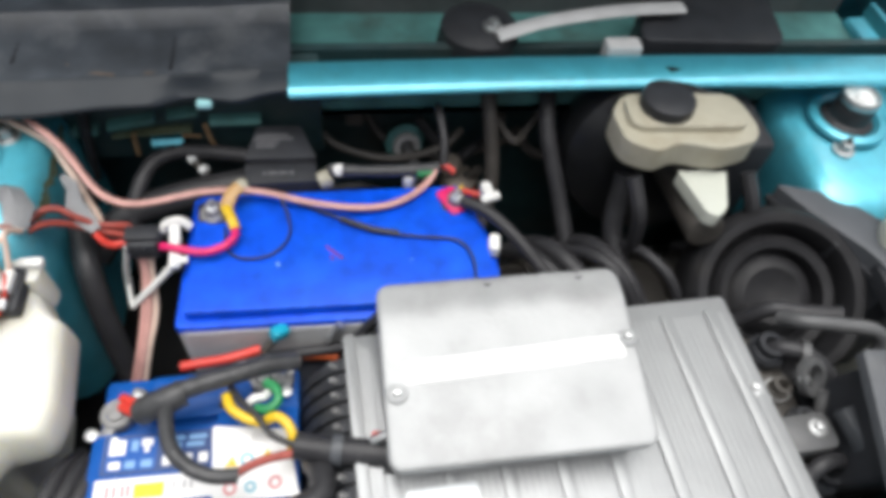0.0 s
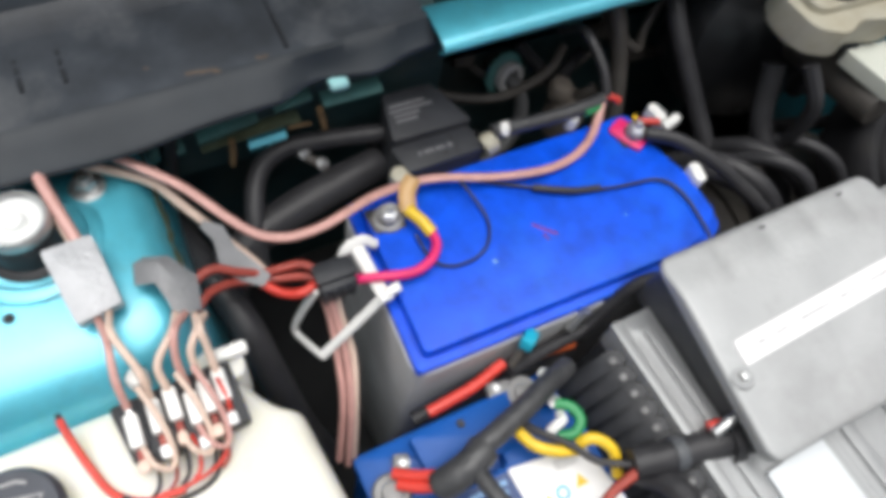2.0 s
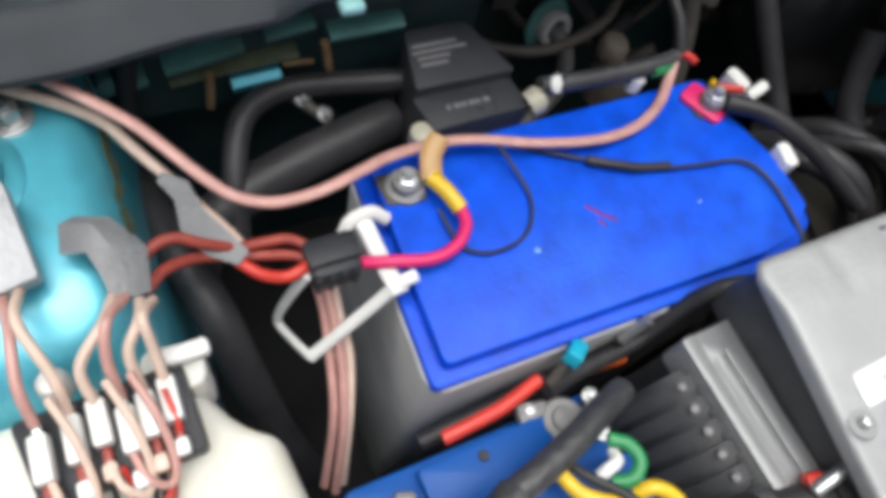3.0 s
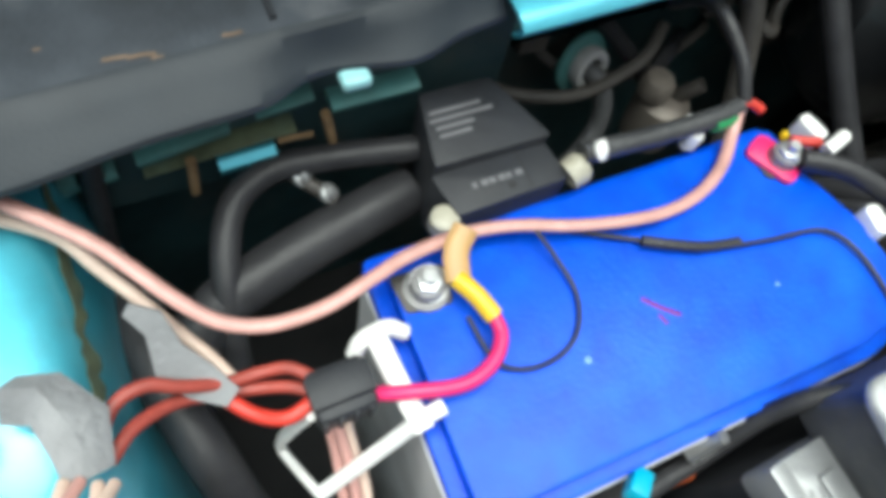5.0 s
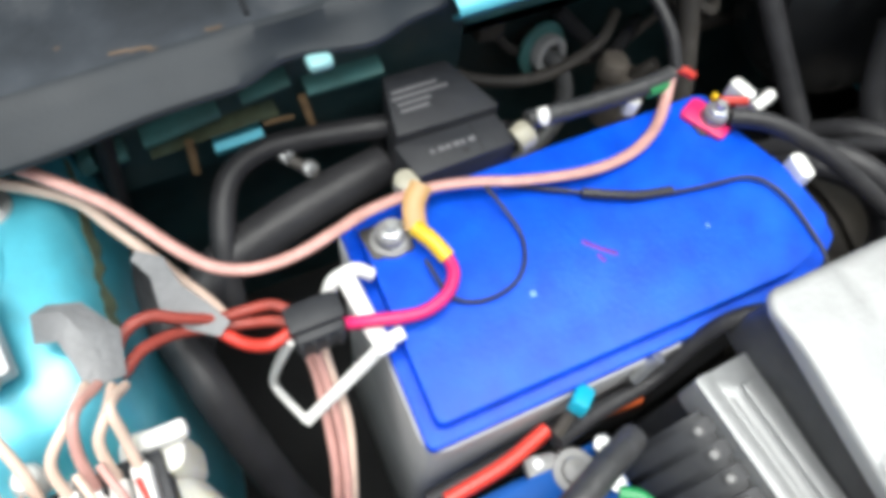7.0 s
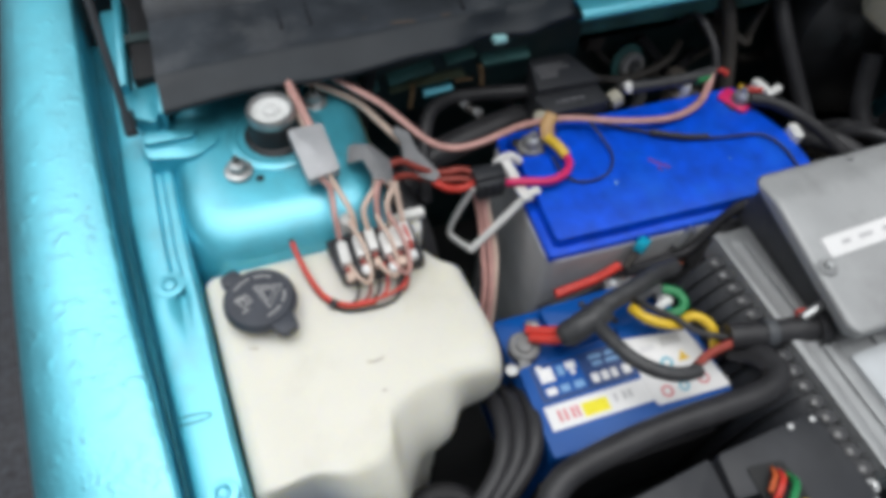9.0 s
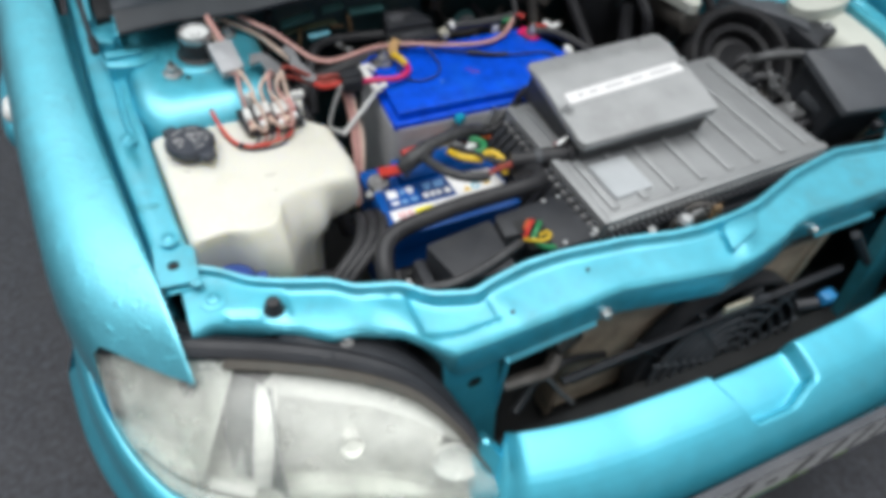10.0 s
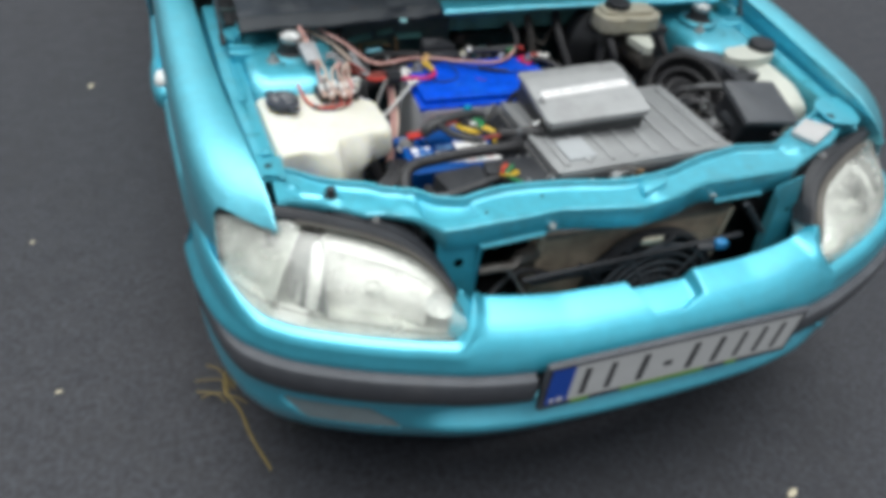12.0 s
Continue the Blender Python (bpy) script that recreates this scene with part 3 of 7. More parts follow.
# front crossmember
BACK = [(-0.668, 0.385), (-0.607, 0.350), (-0.586, 0.338), (-0.564, 0.317), (-0.531, 0.301), (-0.474, 0.281), (-0.457, 0.265), (-0.403, 0.249), (-0.380, 0.225), (-0.332, 0.209), (-0.306, 0.217), (-0.255, 0.226), (-0.207, 0.226), (-0.119, 0.217), (-0.050, 0.203), (-0.010, 0.200), (0.050, 0.203), (0.092, 0.210), (0.180, 0.238), (0.280, 0.255), (0.370, 0.243), (0.455, 0.290), (0.563, 0.340), (0.640, 0.380), (0.668, 0.390)]
FRONT = [(-0.668, 0.290), (-0.633, 0.262), (-0.610, 0.270), (-0.530, 0.236), (-0.497, 0.213), (-0.470, 0.210), (-0.424, 0.190), (-0.385, 0.145), (-0.330, 0.146), (-0.250, 0.149), (-0.160, 0.155), (-0.087, 0.143), (-0.010, 0.131), (0.050, 0.140), (0.090, 0.149), (0.125, 0.162), (0.155, 0.169), (0.280, 0.169), (0.371, 0.173), (0.420, 0.196), (0.470, 0.218), (0.530, 0.240), (0.600, 0.285), (0.640, 0.270), (0.668, 0.290)]


def smooth_at(table, x, w=0.012):
    return sum(along(table, x + d * w) * k for d, k in ((-1, 0.25), (0, 0.5), (1, 0.25)))


def cross_z(x):
    z = 0.0
    for c, w, h in ((-0.425, 0.014, 0.0018), (-0.500, 0.05, 0.0012), (-0.460, 0.014, -0.0008), (-0.30, 0.008, 0.0006), (0.030, 0.02, 0.005), (0.42, 0.02, 0.005)):
        z += h * math.exp(-((x - c) / w) ** 2)
    return z


def ramp(t):
    t = min(1.0, max(0.0, t))
    return t * t * (3 - 2 * t)


def pressing(x, y):
    """Height of the shapes pressed into the front panel's top."""
    z = 0.0
    z -= 0.0045 * ramp((x + 0.408) / 0.008) * ramp((-0.314 - x) / 0.006) * ramp((y - 0.168 - 0.25 * max(0, -0.372 - x)) / 0.006)
    z += 0.0035 * ramp((-0.526 - x) / 0.008) * ramp((y - 0.240) / 0.020)
    slot = ramp((x + 0.597) / 0.006) * ramp((-0.557 - x) / 0.006)
    yc = 0.2695 - 0.36 * (x + 0.577)
    z -= 0.0030 * slot * ramp((0.0085 - abs(y - yc)) / 0.005)
    z += 0.0010 * math.exp(-((x + 0.452 - 0.35 * (y - 0.21)) / 0.007) ** 2)
    z += 0.0002 * math.sin(x * 55 + y * 30) * ramp((0.60 - abs(x)) / 0.05)
    z += 0.0030 * ramp((x - 0.385) / 0.008) * ramp((0.447 - x) / 0.008) * ramp((y - 0.215) / 0.006)
    return z


def crossmember():
    rows = []
    n = 340
    for i in range(n + 1):
        x = -0.632 + 1.264 * i / n
        b, f = smooth_at(BACK, x, 0.008), smooth_at(FRONT, x, 0.006)
        e = cross_z(x)
        mid = 1 / (1 + math.exp((abs(x) - 0.390) / 0.006))
        h = 0.016 + 0.024 * mid + 0.026 * ramp((abs(x) - 0.545) / 0.03)
        under = 0.014 * (1 - mid)
        row = [(x, b + 0.003, 0.632), (x, b + 0.004, 0.6580), (x, b + 0.001, 0.6605), (x, b - 0.004, 0.6600), (x, b - 0.0075, 0.6530), (x, b - 0.011, 0.6500 + pressing(x, b - 0.011))]
        for k in range(1, 17):
            y = b - 0.011 - (b - f - 0.016) * k / 17
            row.append((x, y, 0.6495 + e * math.sin(math.pi * k / 17) + pressing(x, y)))
        lip = pressing(x, f + 0.006)
        row += [(x, f + 0.004, 0.6500 + lip), (x, f + 0.0005, 0.6475 + lip * 0.8), (x, f - 0.001, 0.6420), (x, f - 0.002 + under, 0.645 - h), (x, f - 0.001 + under, 0.642 - h), (x, f + 0.012 + under * 0.6, 0.640 - h), (x, f + 0.015 + under * 0.6, 0.634 - max(0.0, h - 0.040)), (x, (b + f) / 2, 0.632 - max(0.0, h - 0.040))]
        rows.append(row)
    return part("front_crossmember", loft(rows, closed=True, caps=True), PAINT_IN, car, "pressed teal front panel with a wavy rear flange")


cross = crossmember()
for x, y in ((-0.178, 0.150), (0.178, 0.168)):
    bolt((x, y + 0.001, 0.616), 0.009, "bolt", cross, STEEL, axis=(0, -1, 0.15))
for side in (-1, 1):
    flat_bolt((side * 0.603, 0.303, 0.6535), 0.013, "bolt", cross, PAINT_IN)
bolt((-0.300, 0.172, 0.650), 0.004, "rivet", cross, GRIME, False)
bolt((-0.185, 0.195, 0.6495), 0.004, "rivet", cross, GRIME, False)
part("rubber_stop", lathe([(0.011, 0.0), (0.012, 0.003), (0.0095, 0.006), (0.009, 0.014), (0.007, 0.018), (0, 0.019)], (-0.545, 0.268, 0.651)), RUBBER, cross, "black rubber bonnet stop")
# the latch ridge
part("latch_ridge", slab(round_poly([(-0.002, 0.150), (0.060, 0.172), (0.075, 0.196), (0.012, 0.192)], 0.012), 0.645, 0.662, 0.007, 3), PAINT_IN, cross)
part("sticker", slab(round_poly([(0.440, 0.276), (0.466, 0.228), (0.553, 0.272), (0.512, 0.314)], 0.004), 0.652, 0.6620), CASE_PALE, cross, "faded silver paper sticker")

# uprights beside the grille opening
for side, w in ((-1, 1.0), (1, 1.0)):
    o, i, k = (-0.392, -0.318, -0.318) if side < 0 else (0.385, 0.320, 0.326)
    pts = [(o, 0.105), (i, 0.085), (k, -0.14), (o + (0.012 if side < 0 else 0.02), -0.14)]
    if side > 0:
        pts = pts[::-1]
    m = pose(0, 0.142, 0.535, 80, 0, 0)
    part("grille_upright", plate(pts, [(side * 0.350, 0.034, 0.0095), (side * 0.362, -0.028, 0.005)] if side < 0 else [(0.372, 0.030, 0.006)], 0.002, m), PAINT_IN, car, "teal upright with round holes")
    part("upright_edge", box(-0.319, -0.317, 0.134, 0.142, 0.40, 0.612) if side < 0 else loft([[(0.320, 0.135, 0.606), (0.320, 0.155, 0.606)], [(0.326, 0.112, 0.40), (0.326, 0.130, 0.40)]]), PAINT_IN, car)

# strut towers
def tower(s):
    rings = []
    for z, x0, x1, y0, y1, r in ((0.42, 0.424, 0.640, 0.575, 0.86, 0.055), (0.60, 0.430, 0.640, 0.590, 0.86, 0.056), (0.632, 0.433, 0.640, 0.597, 0.86, 0.056), (0.650, 0.437, 0.637, 0.606, 0.855, 0.055), (0.664, 0.442, 0.633, 0.620, 0.85, 0.052), (0.672, 0.450, 0.628, 0.634, 0.84, 0.046), (0.676, 0.462, 0.620, 0.655, 0.83, 0.04), (0.678, 0.488, 0.600, 0.690, 0.80, 0.03)):
        poly = round_poly([(s * x0, y0), (s * x1, y0), (s * x1, y1), (s * x0, y1)], r, 7)
        rings.append([(x, y, z + 0.04 * (y - 0.62)) for x, y in poly])
    ob = part("strut_tower", loft(rings, closed=True, caps=True), PAINT_IN, car, "rounded teal suspension tower")
    c = (-0.531, 0.734) if s < 0 else (0.524, 0.756)
    up = 0.0 if s < 0 else 0.010
    collar = lathe([(0.052, -0.004), (0.050, 0.001), (0.046, 0.003), (0.040, 0.003), (0.037, 0.0), (0.034, -0.004)], (*c, 0.6815 + up))
    part("collar", collar, PAINT_IN, ob, "raised teal collar round the strut mount")
    tongue = slab(round_poly([(s * 0.658, 0.728), (s * 0.612, 0.719), (s * 0.586, 0.734), (s * 0.584, 0.764), (s * 0.600, 0.776), (s * 0.658, 0.776)], 0.010), 0.662, 0.6865, 0.003, 2)
    slab(round_poly([(s * 0.656, 0.741), (s * 0.609, 0.741), (s * 0.606, 0.752), (s * 0.656, 0.758)], 0.005), 0.685, 0.6935, 0.003, 3, bm=tongue)
    part("hinge_foot", tongue, PAINT_IN, ob, "pressed teal foot plate")
    part("strut_mount", lathe([(0.034, 0.0), (0.031, 0.003), (0.0265, 0.005), (0.0255, 0.012), (0.024, 0.026), (0.022, 0.030)], (*c, 0.680 + up)), RUBBER, ob, "black rubber strut mount")
    part("strut_cap", lathe([(0.0225, 0.0), (0.0242, 0.004), (0.0242, 0.010), (0.0225, 0.0125), (0.0205, 0.0125), (0.0185, 0.0095)], (*c, 0.705 + up)), STEEL, ob, "pale metal strut cap")
    part("cap_dish", lathe([(0.0188, 0.0097), (0.016, 0.0065), (0.011, 0.0055), (0.0085, 0.006), (0.0075, 0.012), (0.005, 0.0135), (0, 0.0135)], (*c, 0.705 + up)), PLATE_WHITE, ob, "bright dish with a raised centre")
    for x, y in ((0.574, 0.692), (0.484, 0.768)) if s < 0 else ((0.497, 0.706), (0.566, 0.800)):
        bolt((s * x, y, 0.682), 0.014, "bolt", ob)
        bolt((s * x, y, 0.690), 0.008, "nut", ob, washer=False)
        part("stud_end", rod((s * x, y, 0.694), (s * x, y, 0.702), 0.004, 0.0032, 10), GRIME, ob)
    for hx, hy, hz, hr in ((0.574, 0.744, 0.6832, 0.003), (0.556, 0.680, 0.6803, 0.0042), (0.590, 0.690, 0.6795, 0.003)):
        # Dark disc on the tower paints a hole's shade.
        part("small_hole_shade", lathe([(hr, 0), (0.0, 0.0004)], (s * hx, hy, hz), 12), SHADE, ob)
    if s > 0:
        return ob
    ragged = random.Random(11)
    edge = []
    for i in range(25):
        y = 0.664 + 0.136 * i / 24
        low = 0.650 + 0.0085 * ragged.random()
        lift = 0.04 * (y - 0.62)
        edge.append([(s * (0.4362 - (0.650 - z) * 0.25 if z < 0.650 else 0.4362 + (z - 0.650) * 0.36), y, z + lift + 0.0006) for z in (low, (low + 0.665) / 2, 0.6600 + 0.004 * ragged.random())])
    part("seam_dirt", thicken(loft(edge), 0.0005), SEAM, ob, "brown dirt along the tower seam")
    return ob


for side in (-1, 1):
    tower(side)
    hg = slab(round_poly([(side * 0.669, 0.808), (side * 0.633, 0.818), (side * 0.633, 0.784), (side * 0.640, 0.760), (side * 0.660, 0.770)], 0.004), 0.665, 0.7025, 0.003)
    merge(hg, slab(round_poly([(side * 0.634, 0.760), (side * 0.630, 0.760), (side * 0.630, 0.816), (side * 0.634, 0.816)], 0.001), 0.690, 0.712, 0.001))
    merge(hg, slab(round_poly([(side * 0.668, 0.805), (side * 0.660, 0.805), (side * 0.660, 0.97), (side * 0.668, 0.97)], 0.002), 0.694, 0.716, 0.002))
    part("bonnet_hinge", hg, PAINT_IN, car, "teal hinge bracket")

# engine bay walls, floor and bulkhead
# Floor, side walls and bulkhead are coloured dark to hold the bay's shade.
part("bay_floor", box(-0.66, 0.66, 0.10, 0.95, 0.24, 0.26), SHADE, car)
part("bulkhead", box(-0.66, 0.66, 0.872, 0.885, 0.26, 0.715), BULK, car, "bulkhead in teal darkened for shade")
for side in (-1, 1):
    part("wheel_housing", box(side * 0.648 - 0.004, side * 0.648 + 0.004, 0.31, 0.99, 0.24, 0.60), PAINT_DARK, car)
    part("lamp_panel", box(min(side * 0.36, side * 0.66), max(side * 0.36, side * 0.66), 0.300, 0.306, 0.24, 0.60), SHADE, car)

# scuttle: teal bar, grey tray and wiper gear
bar_rows = []
for i in range(31):
    x = -0.178 + 0.76 * i / 30
    y = 0.766 + 0.006 * math.sin(i / 30 * 3.1)
    bar_rows.append([(x, y + dy, z) for dy, z in ((0.010, 0.722), (0.003, 0.727), (0.001, 0.732), (0.004, 0.736), (0.010, 0.7385), (0.046, 0.7425), (0.051, 0.7395), (0.053, 0.730), (0.053, 0.700))])
part("scuttle_bar", thicken(loft(bar_rows), 0.002), PAINT_IN, car, "bright teal scuttle crossbar")
# Scuttle wall and floor wear the dimmed teal in place of shade.
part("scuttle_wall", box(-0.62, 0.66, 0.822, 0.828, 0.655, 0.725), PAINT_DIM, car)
# Black block added to fill the channel and keep it dark.
part("scuttle_channel", box(-0.656, -0.618, 0.816, 1.02, 0.650, 0.712, 0.003), DUCT, car, "black filler in the channel beside the scuttle")
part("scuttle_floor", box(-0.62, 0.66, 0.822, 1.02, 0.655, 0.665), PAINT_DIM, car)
part("scuttle_back", box(-0.66, 0.66, 1.02, 1.03, 0.26, 0.80), FIN_GREY, car)
tray, panel = [], []
LIP = spline([(-0.629, 0.748, 0), (-0.53, 0.757, 0), (-0.442, 0.759, 0), (-0.389, 0.764, 0), (-0.335, 0.767, 0), (-0.317, 0.771, 0), (-0.299, 0.780, 0), (-0.280, 0.7825, 0), (-0.258, 0.779, 0), (-0.240, 0.776, 0), (-0.225, 0.778, 0), (-0.205, 0.785, 0), (-0.176, 0.788, 0)], 7)
for q in LIP:
    x, y = q.x, q.y
    base = along([(-0.632, 0.748), (-0.53, 0.757), (-0.40, 0.763), (-0.27, 0.770), (-0.17, 0.779)], x)
    sag = 0.002 * math.sin(x * 31)
    tray.append([(x, base + (y - base) * min(1.0, max(0.0, 1.35 - 55 * max(0.0, dy if z > 0.7205 else 0.0))) + dy, z + sag * k) for dy, z, k in ((0.010, 0.712, 1), (0.003, 0.716, 1), (0.000, 0.720, 1), (0.001, 0.7235, 1), (0.006, 0.727, 1), (0.018, 0.7335, 0.6), (0.026, 0.7400, 0.4), (0.031, 0.7412, 0.3), (0.034, 0.737, 0.2))])
    panel.append([(x, base + dy, z) for dy, z in ((0.032, 0.7375), (0.050, 0.7385), (0.085, 0.740), (0.112, 0.742), (0.120, 0.752), (0.128, 0.757), (0.150, 0.752), (0.230, 0.765))])
cowl = part("scuttle_cover", thicken(loft(tray), 0.003), COWL, car, "weathered grey plastic scuttle cover with a folded lip")
part("cover_panel", thicken(loft(panel), 0.003), COWL_DUST, cowl, "dusty worn upper panel")
for x in (-0.305, -0.47, -0.50):
    for y0, y1 in ((0.822, 0.836), (0.840, 0.846), (0.850, 0.868)) if x < -0.4 else ((0.808, 0.880), ):
        part("seam", box(x - 0.0016, x + 0.0016, y0, y1, 0.7350, 0.7408), BLACK, cowl)
rs = random.Random(7)
for x0, x1, y in ((-0.388, -0.376, 0.805), (-0.377, -0.364, 0.803), (-0.367, -0.361, 0.7995), (-0.416, -0.411, 0.820), (-0.332, -0.322, 0.805)):
    xm = (x0 + x1) / 2
    w = tube([(x0, y, 0.7384), (xm, y + rs.uniform(-0.001, 0.001), 0.7386), (x1, y + rs.uniform(-0.001, 0.001), 0.7384)], 0.0013, 6, flat=0.3)
    part("rust_mark", w, STREAK, cowl, "brown dirt streak")
for side in (-1, 1):
    stay = part("bonnet_strut", rod((side * 0.666, 0.760, 0.694), (side * 0.672, 0.985, 1.000), 0.0040, n=14, bevel=0.001), COVER_GREY, car, "dark grey gas strut of the bonnet")
    part("strut_end", box(-0.006, 0.006, -0.010, 0.016, -0.006, 0.006, 0.003, m=pose(side * 0.666, 0.766, 0.696, 40, 0, 0)), BLACK, stay, "black plastic ball joint")
part("lip_clip", box(-0.280, -0.263, 0.773, 0.786, 0.7105, 0.7190, 0.003, 3), CLIP_TEAL, car, "teal tab below the scuttle cover")
# added shade-dark backing with teal ledges and rust drips under the scuttle
part("ledge_backing", box(-0.452, -0.145, 0.813, 0.872, 0.600, 0.712, 0.004), BULK, car, "added shade-dark backing of the bulkhead ledges")
# Ledge teal is dulled for dust and for the shade above it.
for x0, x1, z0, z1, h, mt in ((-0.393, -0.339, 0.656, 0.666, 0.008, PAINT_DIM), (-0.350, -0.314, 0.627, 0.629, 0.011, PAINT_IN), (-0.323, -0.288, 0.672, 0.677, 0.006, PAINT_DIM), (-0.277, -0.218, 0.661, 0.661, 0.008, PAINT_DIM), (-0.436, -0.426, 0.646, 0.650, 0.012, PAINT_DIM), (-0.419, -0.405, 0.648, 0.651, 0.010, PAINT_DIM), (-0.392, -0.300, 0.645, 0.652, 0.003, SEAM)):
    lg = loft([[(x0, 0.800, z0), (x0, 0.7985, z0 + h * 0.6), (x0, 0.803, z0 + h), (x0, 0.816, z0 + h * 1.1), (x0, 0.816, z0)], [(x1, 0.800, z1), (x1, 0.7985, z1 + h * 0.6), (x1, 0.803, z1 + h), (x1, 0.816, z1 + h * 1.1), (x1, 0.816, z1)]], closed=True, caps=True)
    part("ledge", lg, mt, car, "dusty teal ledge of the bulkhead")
for x, z, dx in ((-0.365, 0.654, -0.003), (-0.282, 0.666, 0.005)):
    part("rust_drip", tube([(x, 0.798, z), (x + dx * 0.4, 0.7965, z - 0.014), (x + dx, 0.798, z - 0.034)], 0.0032, 8), RUST, car, "orange rust drip")
part("rust_line", tube([(-0.312, 0.800, 0.647), (-0.30, 0.799, 0.648), (-0.290, 0.800, 0.645)], 0.0018, 6), RUST, car)
# bright lips along the grille opening
for x0, x1 in ((-0.316, -0.190), (0.185, 0.300)):
    ya, yb = smooth_at(FRONT, x0), smooth_at(FRONT, x1)
    part("opening_lip", loft([[(x0, ya - 0.003, 0.607), (x0, ya - 0.008, 0.602), (x0, ya + 0.010, 0.602)], [(x1, yb - 0.003, 0.609), (x1, yb - 0.008, 0.604), (x1, yb + 0.010, 0.604)]]), PAINT_IN, cross)


# ---- bumper ----
NOSE = [(0.0, -0.046), (0.12, -0.044), (0.26, -0.036), (0.36, -0.020), (0.434, 0.001), (0.52, 0.030), (0.60, 0.064), (0.66, 0.096), (0.711, 0.140), (0.744, 0.200), (0.767, 0.280), (0.778, 0.350), (0.785, 0.430)]


def nose_line():
    half = spline([(x, y, 0) for x, y in NOSE], 14)
    pts = [Vector((-p.x, p.y, 0)) for p in half[:0:-1]] + half
    out = []
    for a, b in zip(pts, pts[1:]):
        n = 10 if -0.09 < a.x < 0.11 else 1
        out += [(a.lerp(b, k / n), ) for k in range(n)]
    return out + [(pts[-1], )]


def nose():
    pts = [p for p, in nose_line()]
    out = []
    for i, p in enumerate(pts):
        d = (pts[min(i + 1, len(pts) - 1)] - pts[max(i - 1, 0)]).normalized()
        out.append((p, Vector((d.y, -d.x, 0))))
    return out


LINE = nose()


def band(profile, name, material, label="", keep=lambda p: True, parent=None, ring=False):
    """Carry a profile of (outward, height) round the nose. profile may be a function of the place."""
    rows = []
    for p, n in LINE:
        if keep(p):
            rows.append([p + n * o + Vector((0, 0, z)) for o, z in (profile(p) if callable(profile) else profile)])
    if not ring:
        rows = [row + [Vector((q.x, q.y + 0.003, q.z - 0.002)) for q in row[::-1]] for row in rows]
    return part(name, loft(rows, closed=True, caps=True), material, parent or car, label)


def soft_step(t):
    t = min(1.0, max(0.0, t))
    return t * t * (3 - 2 * t)


def scoop(x, f):
    """Depth, 0 to 1, of the hand hole pressed into the bumper's top; f is 1 at its rear edge."""
    ends = soft_step((x + 0.063 - 0.036 * (1 - f)) / 0.009) * soft_step((0.088 - 0.008 * (1 - f) - x) / 0.018)
    return ends * soft_step((f - 0.28 - 0.16 * soft_step((x - 0.02) / 0.055)) / 0.16)


TOP_FALL = [(0.0, 1.0), (0.09, 0.79), (0.18, 0.60), (0.27, 0.45), (0.36, 0.33), (0.46, 0.22), (0.55, 0.15), (0.64, 0.10), (0.75, 0.05), (0.86, 0.02), (0.93, 0.0), (1.0, 0.0)]


def upper(p):
    x = abs(p.x)
    lamp = 1 / (1 + math.exp(-(x - 0.380) / 0.006))
    tail = ramp((x - 0.690) / 0.080)
    depth = 0.098 * (1 - lamp) + (0.026 - 0.006 * tail) * lamp
    rise = 0.545 + 0.012 * max(0, (x - 0.20) / 0.16) * (1 - lamp)
    peak = 0.032 * max(0.0, 1 - abs(x - 0.374) / 0.022)
    top = rise * (1 - lamp) + (0.521 + 0.034 * tail) * lamp
    out = [(-depth - 0.004, top - 0.05), (-depth - 0.004, top - 0.006 + peak)]
    for f, fall in [(g, along(TOP_FALL, g)) for g in [1.0, 0.93, 0.86, 0.75] + [0.66 - 0.0145 * k for k in range(28)] + [0.22, 0.16, 0.09]]:
        cut = scoop(p.x, f)
        out.append((-depth * f, top - (top - 0.500) * fall + peak * max(0.0, 1.4 * f - 0.4) - 0.022 * cut))
    cut = scoop(p.x, 1.0)
    out[0] = (out[0][0], out[0][1] - 0.022 * cut)
    out[1] = (out[1][0], out[1][1] - 0.022 * cut)
    w = 0.009 * tail
    return out + [(-0.002 + w * 0.6, 0.500), (0.004 + w, 0.490), (0.006 + w, 0.480), (0.005 + w, 0.472), (0.0, 0.470)]


bumper = band(upper, "front_bumper", PAINT, "teal front bumper with a grey rubbing strip and a chipped edge", lambda p: p.y < 0.385)
def strip(p):
    """Outline of the rubbing strip; it stands out less towards the wheels."""
    w = 1 - 0.45 * ramp((abs(p.x) - 0.70) / 0.07)
    return [(o * w if o > 0 else o, z) for o, z in ((-0.012, 0.476), (0.008, 0.474), (0.021, 0.469), (0.025, 0.460), (0.026, 0.440), (0.024, 0.424), (0.018, 0.408), (0.008, 0.399), (-0.012, 0.397))]


band(strip, "rubbing_strip", BUMPER_GREY, "ribbed grey rubbing strip", lambda p: p.x < -0.266, bumper)
band(strip, "rubbing_strip", BUMPER_GREY, "ribbed grey rubbing strip", lambda p: p.x > 0.280, bumper)
band([(-0.020, 0.475), (-0.004, 0.474), (-0.006, 0.400), (-0.020, 0.398)], "plate_recess", BUMPER_GREY, "", lambda p: abs(p.x) < 0.30, bumper)


